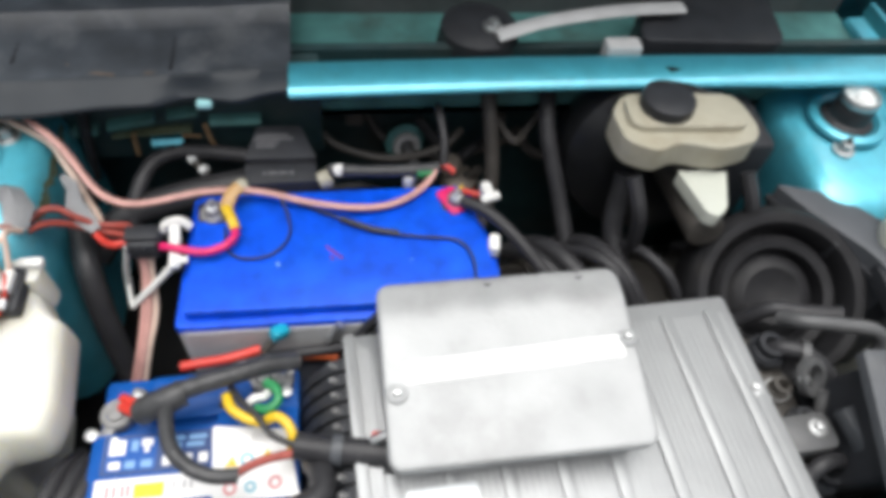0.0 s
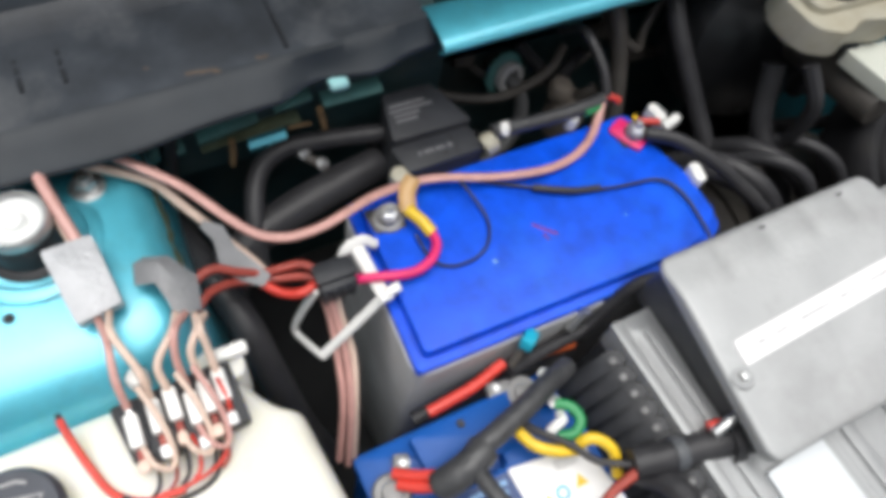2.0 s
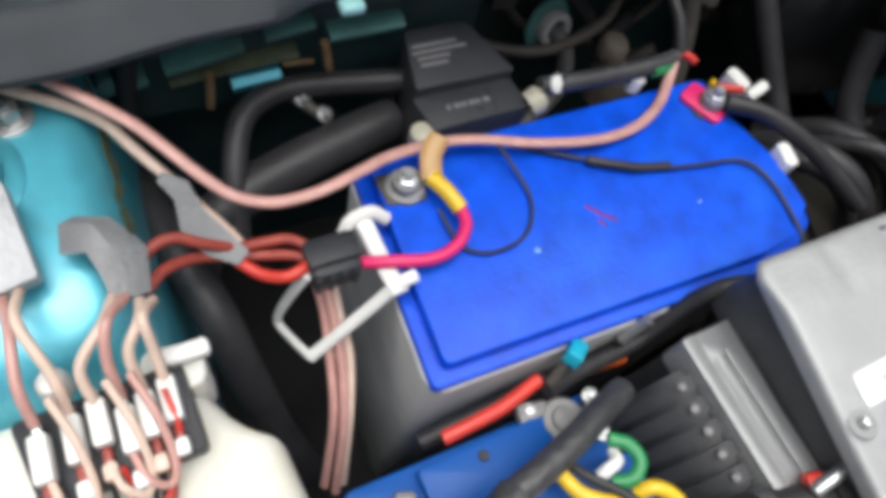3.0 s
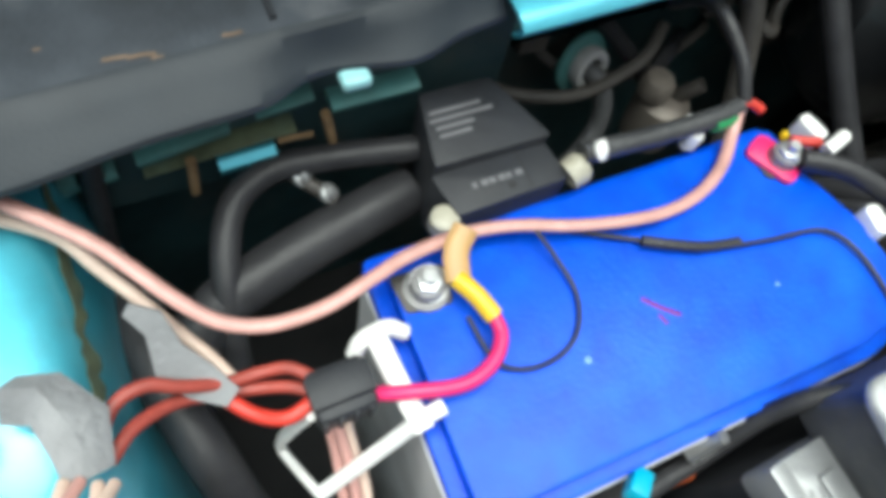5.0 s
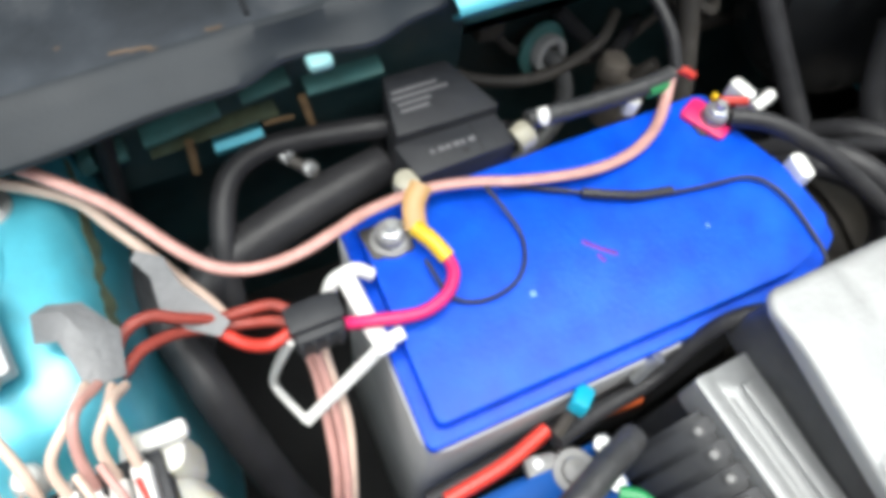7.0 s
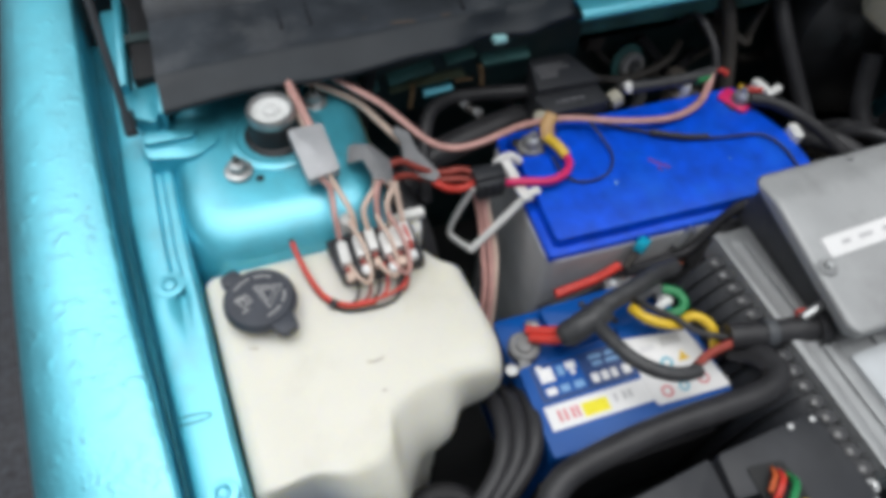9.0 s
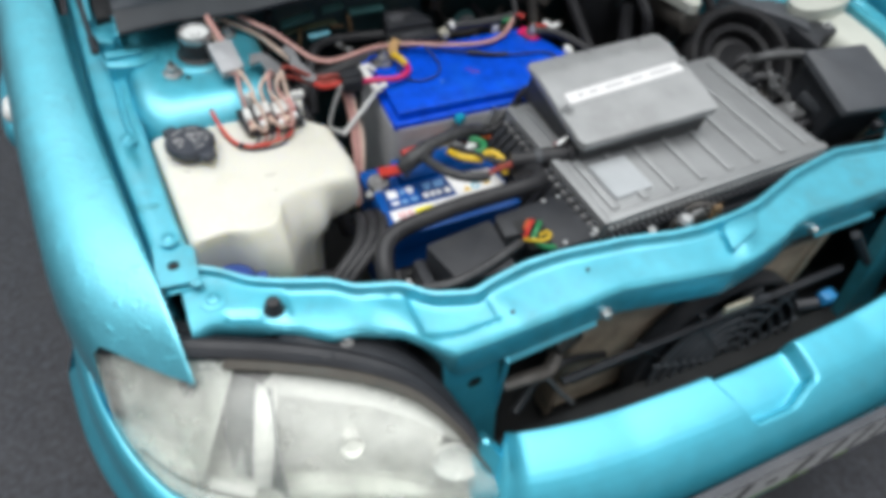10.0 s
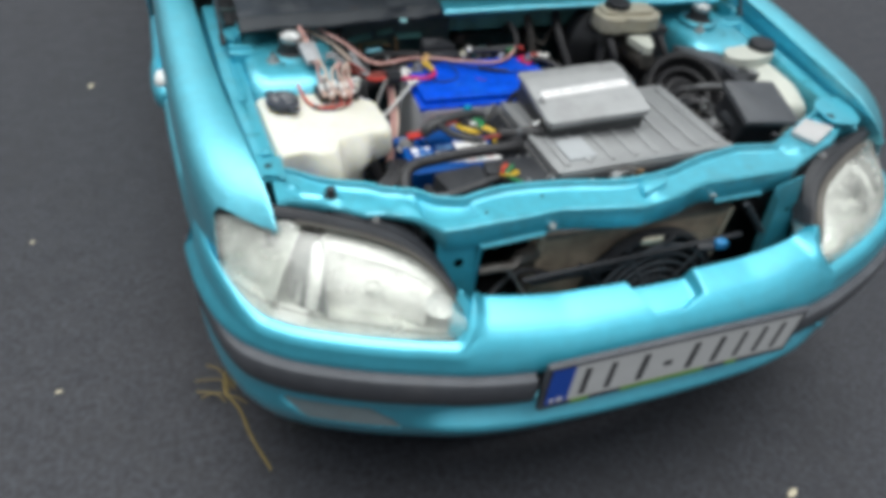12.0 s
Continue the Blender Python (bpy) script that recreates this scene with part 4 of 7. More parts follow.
def skirt(p):
    x = abs(p.x)
    k = 1 / (1 + math.exp((x - 0.43) / 0.016))
    out = [(-0.010, 0.402), (0.004, 0.398), (0.008, 0.390), (0.006 - 0.024 * k, 0.380)]
    for i in range(17):
        z = 0.376 - 0.0038 * i
        o = along([(0.310, 0.004), (0.324, 0.008), (0.338, 0.009), (0.352, 0.008), (0.368, 0.006), (0.378, 0.006)], z) + k * along([(0.310, 0.004), (0.322, 0.007), (0.330, 0.004), (0.340, -0.010), (0.352, -0.024), (0.378, -0.028)], z)
        t = min(1.0, max(0.0, (0.370 - z) / 0.045))
        inside = 0.478 + 0.055 * (1 - t) ** 1.5 < x < 0.672 - 0.050 * t ** 1.5 and 0.322 < z < 0.370
        out.append((o - (0.018 if inside else 0), z))
    return out + [(0.004 + 0.004 * k, 0.308), (-0.006, 0.284), (-0.020, 0.254), (-0.040, 0.230), (-0.068, 0.218), (-0.12, 0.214)]


band(skirt, "bumper_skirt", PAINT, "teal lower bumper with a rounded lip", lambda p: True, bumper)
for side in (-1, 1):
    rows = [[p + n * o + Vector((0, 0, z)) for o, z in ((-0.006, 0.374), (-0.002, 0.364), (0.002, 0.350), (0.007, 0.334), (0.008, 0.326), (0.003, 0.318))] for p, n in LINE if 0.470 < side * p.x < 0.680]
    part("fog_lamp_blank", thicken(loft(rows), 0.003), LENS_DARK, bumper, "grey dusty fog lamp cover")
# Unseen slab behind the bumper, near-black for the shade there.
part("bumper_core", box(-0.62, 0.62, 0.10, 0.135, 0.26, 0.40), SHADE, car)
hook = tube([(0.372, -0.012, 0.400), (0.392, -0.030, 0.398), (0.406, -0.026, 0.392), (0.404, -0.012, 0.386), (0.388, -0.006, 0.386)], 0.006, 8)
part("towing_eye", hook, PAINT, bumper, "small teal towing eye")

# ---- number plate ----
TILT_M = pose(0.006, -0.063, 0.451, 89, 0, 0)


def flat(x0, x1, y0, y1, d0, d1, r=0.002):
    return slab(round_poly([(x0, y0), (x1, y0), (x1, y1), (x0, y1)], r, 2), d0, d1, m=TILT_M)


num = part("number_plate", merge(flat(-0.268, 0.268, -0.055, 0.062, -0.006, 0.003), flat(-0.268, 0.268, 0.056, 0.062, 0.003, 0.006)), BUMPER_GREY, car, "grey plastic holder of a white number plate")
part("plate", flat(-0.216, 0.258, -0.041, 0.054, 0.003, 0.0045, 0.004), PLATE_WHITE, num, "white reflective plate")
part("end_band", flat(-0.259, -0.2165, -0.041, 0.054, 0.003, 0.0046, 0.004), PLATE_BLUE, num, "blue end band")
for x0, x1 in ((-0.251, -0.243), (-0.238, -0.226)):
    part("band_mark", flat(x0, x1, -0.037, -0.026, 0.0046, 0.0050), PAPER, num)
for x, w in ((-0.190, 0.036), (-0.140, 0.034), (-0.075, 0.040), (0.030, 0.040), (0.085, 0.036), (0.135, 0.030), (0.180, 0.030), (0.222, 0.030)):
    part("character_bar", flat(x - w * 0.16, x + w * 0.16, -0.030, 0.040, 0.0045, 0.0052), PRINT, num)
part("stroke", flat(-0.030, -0.012, -0.006, 0.006, 0.0045, 0.0052), PRINT, num)
for x0, x1 in ((-0.205, -0.170), (-0.105, 0.075), (0.125, 0.150)):
    part("holder_print", flat(x0, x1, -0.054, -0.0425, 0.003, 0.0040), LIME, num, "lime green print on the holder")


# ---- headlights ----
def headlight(s):
    """Lens, black rim, reflector bowl and lamp behind it. Built for the side s."""
    low = spline([(0.366, 0.026, 0.514), (0.430, 0.034, 0.512), (0.500, 0.057, 0.511), (0.580, 0.088, 0.511), (0.650, 0.127, 0.512), (0.700, 0.174, 0.514), (0.737, 0.240, 0.520)], 5)
    high = spline([(0.374, 0.060, 0.551), (0.392, 0.099, 0.578), (0.425, 0.144, 0.602), (0.480, 0.181, 0.619), (0.560, 0.219, 0.630), (0.640, 0.251, 0.636), (0.734, 0.308, 0.618)], 5)
    rows = []
    last = len(low) - 1

    def swell(k):
        """How far the lens bulges, 1 over most of its length and less towards its outer end."""
        return 0.10 + 0.90 * ramp((last - k) / (0.32 * last))

    for k, (a, b) in enumerate(zip(low, high)):
        row = []
        for j in range(11):
            t = j / 10
            q = a.lerp(b, t)
            bulge = 0.030 * math.sin(math.pi * t) * (0.5 + 0.5 * min(1, (a - b).length / 0.12)) * swell(k)
            q = q + Vector((0.25, -0.75, 0.55)).normalized() * bulge
            row.append((s * q.x, q.y, q.z))
        rows.append(row)
    lamp = part("headlight", box(min(s * 0.42, s * 0.66), max(s * 0.42, s * 0.66), 0.235, 0.298, 0.44, 0.60, 0.01), BLACK, car, "clouded clear headlight with a black rim")
    lens = part("lens", thicken(loft(rows), 0.003), LENS, lamp, "hazy scratched clear lens")
    lens.visible_shadow = False
    back = []
    for a, b in zip(low, high):
        row = []
        for j in range(11):
            t = j / 10
            q = a.lerp(b, t)
            sink = 0.075 * math.sin(math.pi * t) ** 0.7 * min(1, (a - b).length / 0.10)
            q = q + Vector((-0.15, 0.85, -0.25)) * sink + Vector((0, 0.006, 0))
            row.append((s * q.x, q.y, q.z))
        back.append(row)
    part("reflector", thicken(loft(back), 0.003), WEDGE, lamp, "dull grey lamp housing")
    band_rows = []
    for a, b in zip(low[:-7], high[:-7]):
        d = (a - b).normalized()
        w = min(0.005, 0.16 * (a - b).length)
        band_rows.append([(s * q.x, q.y, q.z) for q in (b + Vector((0, -0.003, 0.004)), b + d * w * 0.5 + Vector((0.003, -0.009, 0.010)), b + d * w + Vector((0.004, -0.013, 0.013)))])
    part("bezel", thicken(loft(band_rows), 0.002), BEZEL, lamp, "smoky brown strip along the lens edge")
    horn = loft([[(s * x, y, z) for x, y, z in ((0.400, 0.040, 0.516), (0.384, 0.022, 0.515), (0.352, 0.020, 0.530), (0.346, 0.060, 0.546), (0.366, 0.098, 0.546), (0.390, 0.080, 0.520))], [(s * x, y, z) for x, y, z in ((0.390, 0.056, 0.552), (0.378, 0.048, 0.556), (0.360, 0.054, 0.562), (0.360, 0.072, 0.566), (0.367, 0.088, 0.567), (0.384, 0.078, 0.556))], [(s * (0.374 + 0.003 * math.cos(a)), 0.071 + 0.004 * math.sin(a), 0.581) for a in (0, 5.2, 4.2, 3.1, 2.1, 1.0)]], closed=True, caps=True)
    part("bumper_horn", horn, PAINT, bumper, "pointed teal corner of the bumper")
    def inside(u, t, d):
        """A place behind the lens: u from its inner tip to its outer end, t from its lower to its upper edge, d metres deep."""
        k = u * (len(low) - 1)
        n = min(int(k), len(low) - 2)
        a, b = low[n].lerp(low[n + 1], k - n), high[n].lerp(high[n + 1], k - n)
        q = a.lerp(b, t) + Vector((0.25, -0.75, 0.55)).normalized() * 0.030 * math.sin(math.pi * t) * (0.5 + 0.5 * min(1, (a - b).length / 0.12)) * swell(k)
        q += Vector((-0.15, 0.85, -0.25)) * d
        return Vector((s * q.x, q.y, q.z))

    def patch(name, us, ts, depth, material, label="", t_off=0.0):
        rows = [[inside(u + t_off * (t - 0.5), t, depth(u, t)) for t in ts] for u in us]
        return part(name, thicken(loft(rows), 0.002), material, lamp, label)

    def steps(a, b, n):
        return [a + (b - a) * k / n for k in range(n + 1)]

    # main chamber: a deep bowl, its upper shelf, a bulb; inner bowl at the tip; indicator chamber outside the slanting wall
    patch("main_bowl", steps(0.20, 0.66, 14), steps(0.14, 0.80, 10), lambda u, t: 0.022 + 0.050 * math.sqrt(max(0.0, 1 - ((u - 0.43) / 0.25) ** 2)) * math.sqrt(max(0.0, 1 - ((t - 0.45) / 0.42) ** 2)), REFLECTOR, "wide silver lamp bowl")
    patch("upper_shelf", steps(0.08, 0.66, 12), steps(0.72, 0.93, 5), lambda u, t: 0.036 - 0.024 * (t - 0.72) / 0.21, PLATE_WHITE, "milky white upper shelf")
    part("bulb", rod(inside(0.43, 0.45, 0.066), inside(0.43, 0.45, 0.034), 0.008, 0.007, 14, bevel=0.002), WHITE, lamp, "lamp bulb")
    part("bulb_shield", lathe([(0.0, 0.0), (0.013, 0.002), (0.014, 0.010), (0.012, 0.016)], inside(0.43, 0.44, 0.032), 18), REFLECTOR, lamp)
    patch("slanting_wall", steps(0.60, 0.72, 3), steps(0.12, 0.80, 8), lambda u, t: 0.020 + 0.26 * (u - 0.60), WEDGE_DARK, "dark grey slanting wall between the lamps", 0.16)
    # White strip puts the reflector's bright streak into the colour.
    patch("wall_edge", steps(0.605, 0.650, 6), steps(0.14, 0.80, 8), lambda u, t: 0.014 + 0.03 * abs(t - 0.5) + 14 * (u - 0.6275) ** 2, PLATE_WHITE, "white strip for a bright streak on the reflector", 0.10)
    patch("indicator_bowl", steps(0.74, 0.985, 8), steps(0.02, 0.95, 8), lambda u, t: 0.018 + 0.030 * math.sqrt(max(0.0, 1 - ((u - 0.87) / 0.13) ** 2)), WEDGE, "grey indicator chamber")
    # White block, tilted up, paints the sky's reflection low in the lamp.
    patch("lower_block", steps(0.605, 0.720, 4), steps(0.03, 0.13, 3), lambda u, t: 0.003 + 0.26 * (t - 0.03), PLATE_WHITE, "white block for the reflected sky low in the lamp")
    patch("lower_shelf", steps(0.10, 0.58, 10), steps(0.03, 0.14, 3), lambda u, t: 0.010 + 0.10 * t, WEDGE, "grey lower shelf")
    part("lower_line", tube([inside(u, 0.155, 0.006) for u in steps(0.06, 0.93, 16)], 0.0013, 6, per=2), GRIME, lamp)
    # This bowl is plain white in place of the reflector's highlight.
    inner = lathe([(0.030, 0.003), (0.027, -0.008), (0.019, -0.016), (0.010, -0.020), (0.0, -0.021)], (0, 0, 0), 24)
    inner.transform(Matrix.Translation(inside(0.15, 0.58, 0.026)) @ pose(0, 0, 0, 58, 0, s * 24) @ Matrix.Diagonal((0.9, 0.72, 1, 1)))
    part("inner_bowl", inner, PLATE_WHITE, lamp, "small inner lamp bowl, white for its highlight")
    rim_line = [(s * p.x, p.y + 0.004, p.z + 0.003) for p in high]
    part("gasket", tube([(s * p.x, p.y - 0.006, p.z - 0.001) for p in low], 0.0036, 8, per=1), BLACK, lamp)
    part("rim", tube(rim_line, 0.007, 8, per=1), BLACK, lamp, "black rubber lens rim")
    gas = []
    for p in high[:-3]:
        drop = 0.026 * ramp((p.x - 0.535) / 0.03)
        gas.append([(s * p.x, p.y + dy, p.z + dz - drop * ramp((dy - 0.016) / 0.02)) for dy, dz in ((0.004, 0.004), (0.007, 0.010), (0.016, 0.0115), (0.018, 0.015), (0.042, 0.016), (0.044, 0.011), (0.066, 0.004))])
    cover = part("lamp_cover", thicken(loft(gas), 0.004), BLACK, lamp, "stepped black plastic strip above the lens")
    part("cover_tab", slab(round_poly([(s * 0.500, 0.196), (s * 0.536, 0.210), (s * 0.532, 0.232), (s * 0.494, 0.222)], 0.005), 0.616, 0.634, 0.003), BLACK, cover)
    bolt((s * 0.482, 0.212, 0.636), 0.008, "screw", lamp, LEAD)
    return lamp


for side in (-1, 1):
    headlight(side)

# ---- behind the grille ----
rad = thing("radiator", (0, 0.225, 0.26), "dusty brown car radiator with upright fins", "radiator")
part("core", box(-0.16, 0.262, 0.194, 0.220, 0.28, 0.546), FIN, rad)
for k in range(27):
    z = 0.290 + k * 0.0095
    part("cooling_tube", box(-0.158, 0.260, 0.1895, 0.1945, z, z + 0.0055, 0.0012, 1), FIN, rad)
part("top_tank", box(-0.172, 0.276, 0.186, 0.222, 0.545, 0.556, 0.004), TARNISH, rad)
part("end_tank", box(0.260, 0.276, 0.184, 0.225, 0.28, 0.556, 0.004), FIN, rad)
part("end_tank", box(-0.172, -0.158, 0.184, 0.225, 0.28, 0.556, 0.004), FIN, rad)
part("hose_stub", rod((-0.17, 0.195, 0.515), (-0.215, 0.180, 0.515), 0.017, n=16, bevel=0.002), GRIME, rad)

fan = thing("cooling_fan", (0.06, 0.16, 0.26), "black plastic cooling fan in its shroud", "fan")
FM = pose(0.085, 0.150, 0.388, 84, 0, 0)
# Dark disc added behind the blades so that no radiator shows through.
part("dark_backing", lathe([(0.0, -0.022), (0.150, -0.020), (0.150, -0.012)], (0, 0, 0), 36, FM), DUCT, fan)
ring = lathe([(0.150, -0.012), (0.157, -0.012), (0.157, 0.014), (0.150, 0.014), (0.150, -0.012)], (0, 0, 0), 40, FM)
part("shroud_ring", ring, BLACK, fan)
for k, r in enumerate((0.035, 0.055, 0.075, 0.095, 0.115, 0.135)):
    part("guard_ring", lathe([(r, 0.022), (r + 0.005, 0.022), (r + 0.005, 0.028), (r, 0.028), (r, 0.022)], (0, 0, 0), 36, FM), COVER_GREY, fan)
for k in range(10):
    a = k * math.tau / 10
    part("guard_spoke", rod(FM @ Vector((0.02 * math.cos(a), 0.02 * math.sin(a), 0.025)), FM @ Vector((0.152 * math.cos(a + 0.25), 0.152 * math.sin(a + 0.25), 0.025)), 0.003, n=6), COVER_GREY, fan)
for k in range(7):
    a = k * math.tau / 7
    bl = loft([[FM @ Vector((r * math.cos(a + t), r * math.sin(a + t), -0.004 + 0.018 * (t - 0.2))) for t in (0.0, 0.2, 0.4, 0.55)] for r in (0.04, 0.09, 0.145)])
    part("blade", thicken(bl, 0.002), BLACK, fan)
part("hub", rod(FM @ Vector((0, 0, -0.012)), FM @ Vector((0, 0, 0.018)), 0.035, n=24, bevel=0.004), BLACK, fan)
for a, b, r in (((-0.222, 0.135, 0.506), (0.270, 0.140, 0.522), 0.006), ((-0.20, 0.14, 0.488), (0.02, 0.15, 0.480), 0.006), ((-0.10, 0.14, 0.515), (-0.02, 0.15, 0.42), 0.005), ((0.00, 0.14, 0.535), (0.06, 0.15, 0.44), 0.005), ((0.10, 0.14, 0.550), (0.00, 0.15, 0.44), 0.005), ((0.25, 0.145, 0.60), (0.31, 0.13, 0.53), 0.007)):
    part("bracket", rod(a, b, r, n=6), BLACK, fan)
part("tag", box(0.005, 0.052, 0.118, 0.124, 0.560, 0.575, 0.003, m=None), RES, fan, "cream plastic tag")
plug = thing("blue_connector", (0.165, 0.09, 0.54), "small blue plastic connector by the fan", "connector")
part("shell", box(0.154, 0.178, 0.082, 0.100, 0.550, 0.568, 0.005), PLUG_BLUE, plug)
part("boot", rod((0.15, 0.09, 0.556), (0.125, 0.10, 0.548), 0.008, n=10), BLACK, plug)
lead = tube([(-0.266, 0.138, 0.545), (-0.250, 0.134, 0.534), (-0.228, 0.130, 0.496), (-0.200, 0.124, 0.455)], 0.0055, 8, flat=0.6)
solo("lever", lead, FIN_GREY, "grey bent metal lever behind the grille opening", "lever")
arm = tube([(-0.312, 0.140, 0.548), (-0.280, 0.136, 0.552), (-0.250, 0.138, 0.548), (-0.232, 0.150, 0.552)], 0.0095, 10, flat=0.7)
solo("support_arm", arm, GRIME, "dirty grey support arm behind the grille opening", "bracket")
blk = tube([(-0.29, 0.13, 0.48), (-0.25, 0.15, 0.500), (-0.20, 0.16, 0.505), (-0.12, 0.17, 0.46)], 0.006, 10)
solo("wiring_loom", blk, RUBBER, "black taped wiring loom behind the grille opening", "wiring")

# ---- wheels ----
for side in (-1, 1):
    mw = pose(side * 0.695, WHEEL_Y, WHEEL_R, 0, 90, 0)
    w = part("wheel", lathe([(0.0, side * 0.03), (0.05, side * 0.04), (0.13, side * 0.02), (0.165, side * 0.06), (0.176, side * 0.07), (0.176, -side * 0.06), (0.0, -side * 0.05)], (0, 0, 0), 32, mw), STEEL, car)
    part("tyre", lathe([(0.175, -0.075), (0.24, -0.083), (0.262, -0.078), (0.275, -0.06), (0.275, 0.06), (0.262, 0.078), (0.24, 0.083), (0.175, 0.075), (0.175, -0.075)], (0, 0, 0), 40, mw), TYRE, w, "black rubber tyre")


# ---- plain rear body that closes the car ----
def shell(rows, name, material, label="", t=0.004):
    return part(name, thicken(loft(rows), t), material, car, label)


for side in (-1, 1):
    rows = []
    for i in range(30):
        y = 1.105 + (3.55 - 1.105) * i / 29
        arch = math.sqrt(max(0, 0.325 ** 2 - (y - WHEEL_Y - 2.385) ** 2))
        low = max(0.20, 0.28 + arch) if arch else 0.20
        x = along([(1.1, 0.815), (2.0, 0.825), (3.0, 0.81), (3.55, 0.76)], y)
        top = 0.86 + 0.02 * (y - 1.1)
        rows.append([(side * (x - 0.03), y, top), (side * (x - 0.008), y, top - 0.02), (side * x, y, top - 0.12), (side * x, y, 0.5 if low < 0.5 else low + 0.02), (side * (x - 0.02), y, low)])
    shell(rows, "body_side", PAINT, "teal body side")
    rows = [[(side * 0.78, 1.05, 0.80), (side * 0.76, 1.3, 0.86)], [(side * 0.66, 1.62, 1.27), (side * 0.66, 1.66, 1.27)]]
    shell(rows, "windscreen_pillar", PAINT)
    mw = pose(side * 0.695, WHEEL_Y + 2.385, WHEEL_R, 0, 90, 0)
    w = part("wheel", lathe([(0.0, side * 0.03), (0.05, side * 0.04), (0.13, side * 0.02), (0.165, side * 0.06), (0.176, side * 0.07), (0.176, -side * 0.06), (0.0, -side * 0.05)], (0, 0, 0), 32, mw), STEEL, car)
    part("tyre", lathe([(0.175, -0.075), (0.24, -0.083), (0.262, -0.078), (0.275, -0.06), (0.275, 0.06), (0.262, 0.078), (0.24, 0.083), (0.175, 0.075), (0.175, -0.075)], (0, 0, 0), 40, mw), TYRE, w)
    rows = [[(side * 0.77, 1.12, 0.87), (side * 0.77, 2.0, 0.885), (side * 0.76, 3.0, 0.90), (side * 0.73, 3.50, 0.91)], [(side * 0.655, 1.66, 1.28), (side * 0.655, 2.0, 1.32), (side * 0.64, 2.9, 1.30), (side * 0.62, 3.20, 1.26)]]
    shell(rows, "side_window", BLACK, "dark side glass")
shell([[(x * 0.76, 1.05 - 0.05 * (1 - x * x), 0.80) for x in (-1, -0.5, 0, 0.5, 1)], [(x * 0.65, 1.64 - 0.03 * (1 - x * x), 1.29) for x in (-1, -0.5, 0, 0.5, 1)]], "windscreen", BLACK, "dark windscreen glass")
shell([[(x * 0.655, y, z + 0.04 * (1 - x * x)) for x in (-1, -0.6, -0.2, 0.2, 0.6, 1)] for y, z in ((1.64, 1.28), (2.0, 1.325), (2.9, 1.305), (3.22, 1.26))], "roof", PAINT, "teal roof")
shell([[(x * 0.63, 3.21, 1.27) for x in (-1, 0, 1)], [(x * 0.74, 3.54, 0.90) for x in (-1, 0, 1)], [(x * 0.76, 3.60, 0.55) for x in (-1, 0, 1)], [(x * 0.74, 3.56, 0.24) for x in (-1, 0, 1)]], "tailgate", PAINT, "teal tailgate")
part("floor_pan", box(-0.70, 0.70, 0.95, 3.50, 0.20, 0.23), SHADE, car)

hood = []
for i in range(13):
    f = i / 12
    y, z = 1.050 - 0.205 * f, 0.800 + 0.86 * f
    hood.append([(x * (0.70 - 0.08 * f), y + 0.035 * (1 - x * x) * (1 - 0.5 * f), z + 0.01 * (1 - x * x)) for x in (-1, -0.8, -0.5, -0.2, 0.2, 0.5, 0.8, 1)])
hood = part("bonnet", thicken(loft(hood), 0.004), PAINT, car, "teal bonnet propped up steeply")
# Unseen inner face of the bonnet, in the shade-dark teal.
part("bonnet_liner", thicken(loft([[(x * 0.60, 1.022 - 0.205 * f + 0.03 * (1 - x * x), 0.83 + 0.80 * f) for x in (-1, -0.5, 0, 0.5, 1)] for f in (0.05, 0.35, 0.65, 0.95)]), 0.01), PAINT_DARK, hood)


# ---- traction battery ----
bat = thing("traction_battery", (-0.127, 0.626, 0.26), "large grey battery with a bright blue lid", "battery")
OUTL = [(-0.299, 0.540), (-0.012, 0.536), (0.012, 0.541), (0.043, 0.560), (0.043, 0.628), (0.030, 0.668), (0.026, 0.713), (-0.293, 0.712)]


def inset(poly, d):
    cx, cy = -0.127, 0.626
    return [(x + (d if x < cx else -d), y + (d if y < cy else -d)) for x, y in poly]


part("case", slab(round_poly(inset(OUTL, -0.001), 0.016, 4), 0.26, 0.6245, 0.004, 3), CASE_GREY, bat, "scuffed grey plastic case")
lid = slab(round_poly(inset(OUTL, 0.001), 0.007), 0.622, 0.6335, 0.0025)
slab(round_poly(inset(OUTL, 0.010), 0.007), 0.630, 0.6475, 0.004, 3, bm=lid)
lid = part("lid", lid, LID_BLUE, bat, "glossy bright blue lid with scuffs")
for name, x, y in (("terminal", -0.266, 0.675), ("terminal", 0.004, 0.676)):
    t = part(name, lathe([(0.014, 0), (0.014, 0.004), (0.0105, 0.005), (0.0095, 0.012), (0.0, 0.0125)], (x, y, 0.6475), 18), LEAD, bat, "lead battery terminal")
    part("nut", rod((x, y, 0.655), (x, y, 0.6635), 0.008, n=6, bevel=0.001), STEEL, t, "steel nut")
    part("bolt_end", rod((x, y, 0.663), (x, y, 0.669), 0.004, n=12), STEEL, t)
    part("recess_plate", slab(round_poly([(x - 0.016, y - 0.010), (x + 0.012, y - 0.013), (x + 0.016, y + 0.012), (x - 0.018, y + 0.015)], 0.004), 0.6475, 0.6495, 0.0006), GRIME, t)
part("red_washer", slab(round_poly([(-0.019, 0.690), (0.003, 0.700), (0.022, 0.668), (-0.002, 0.656)], 0.006), 0.649, 0.6525, 0.001), PINK, bat, "red terminal marker")
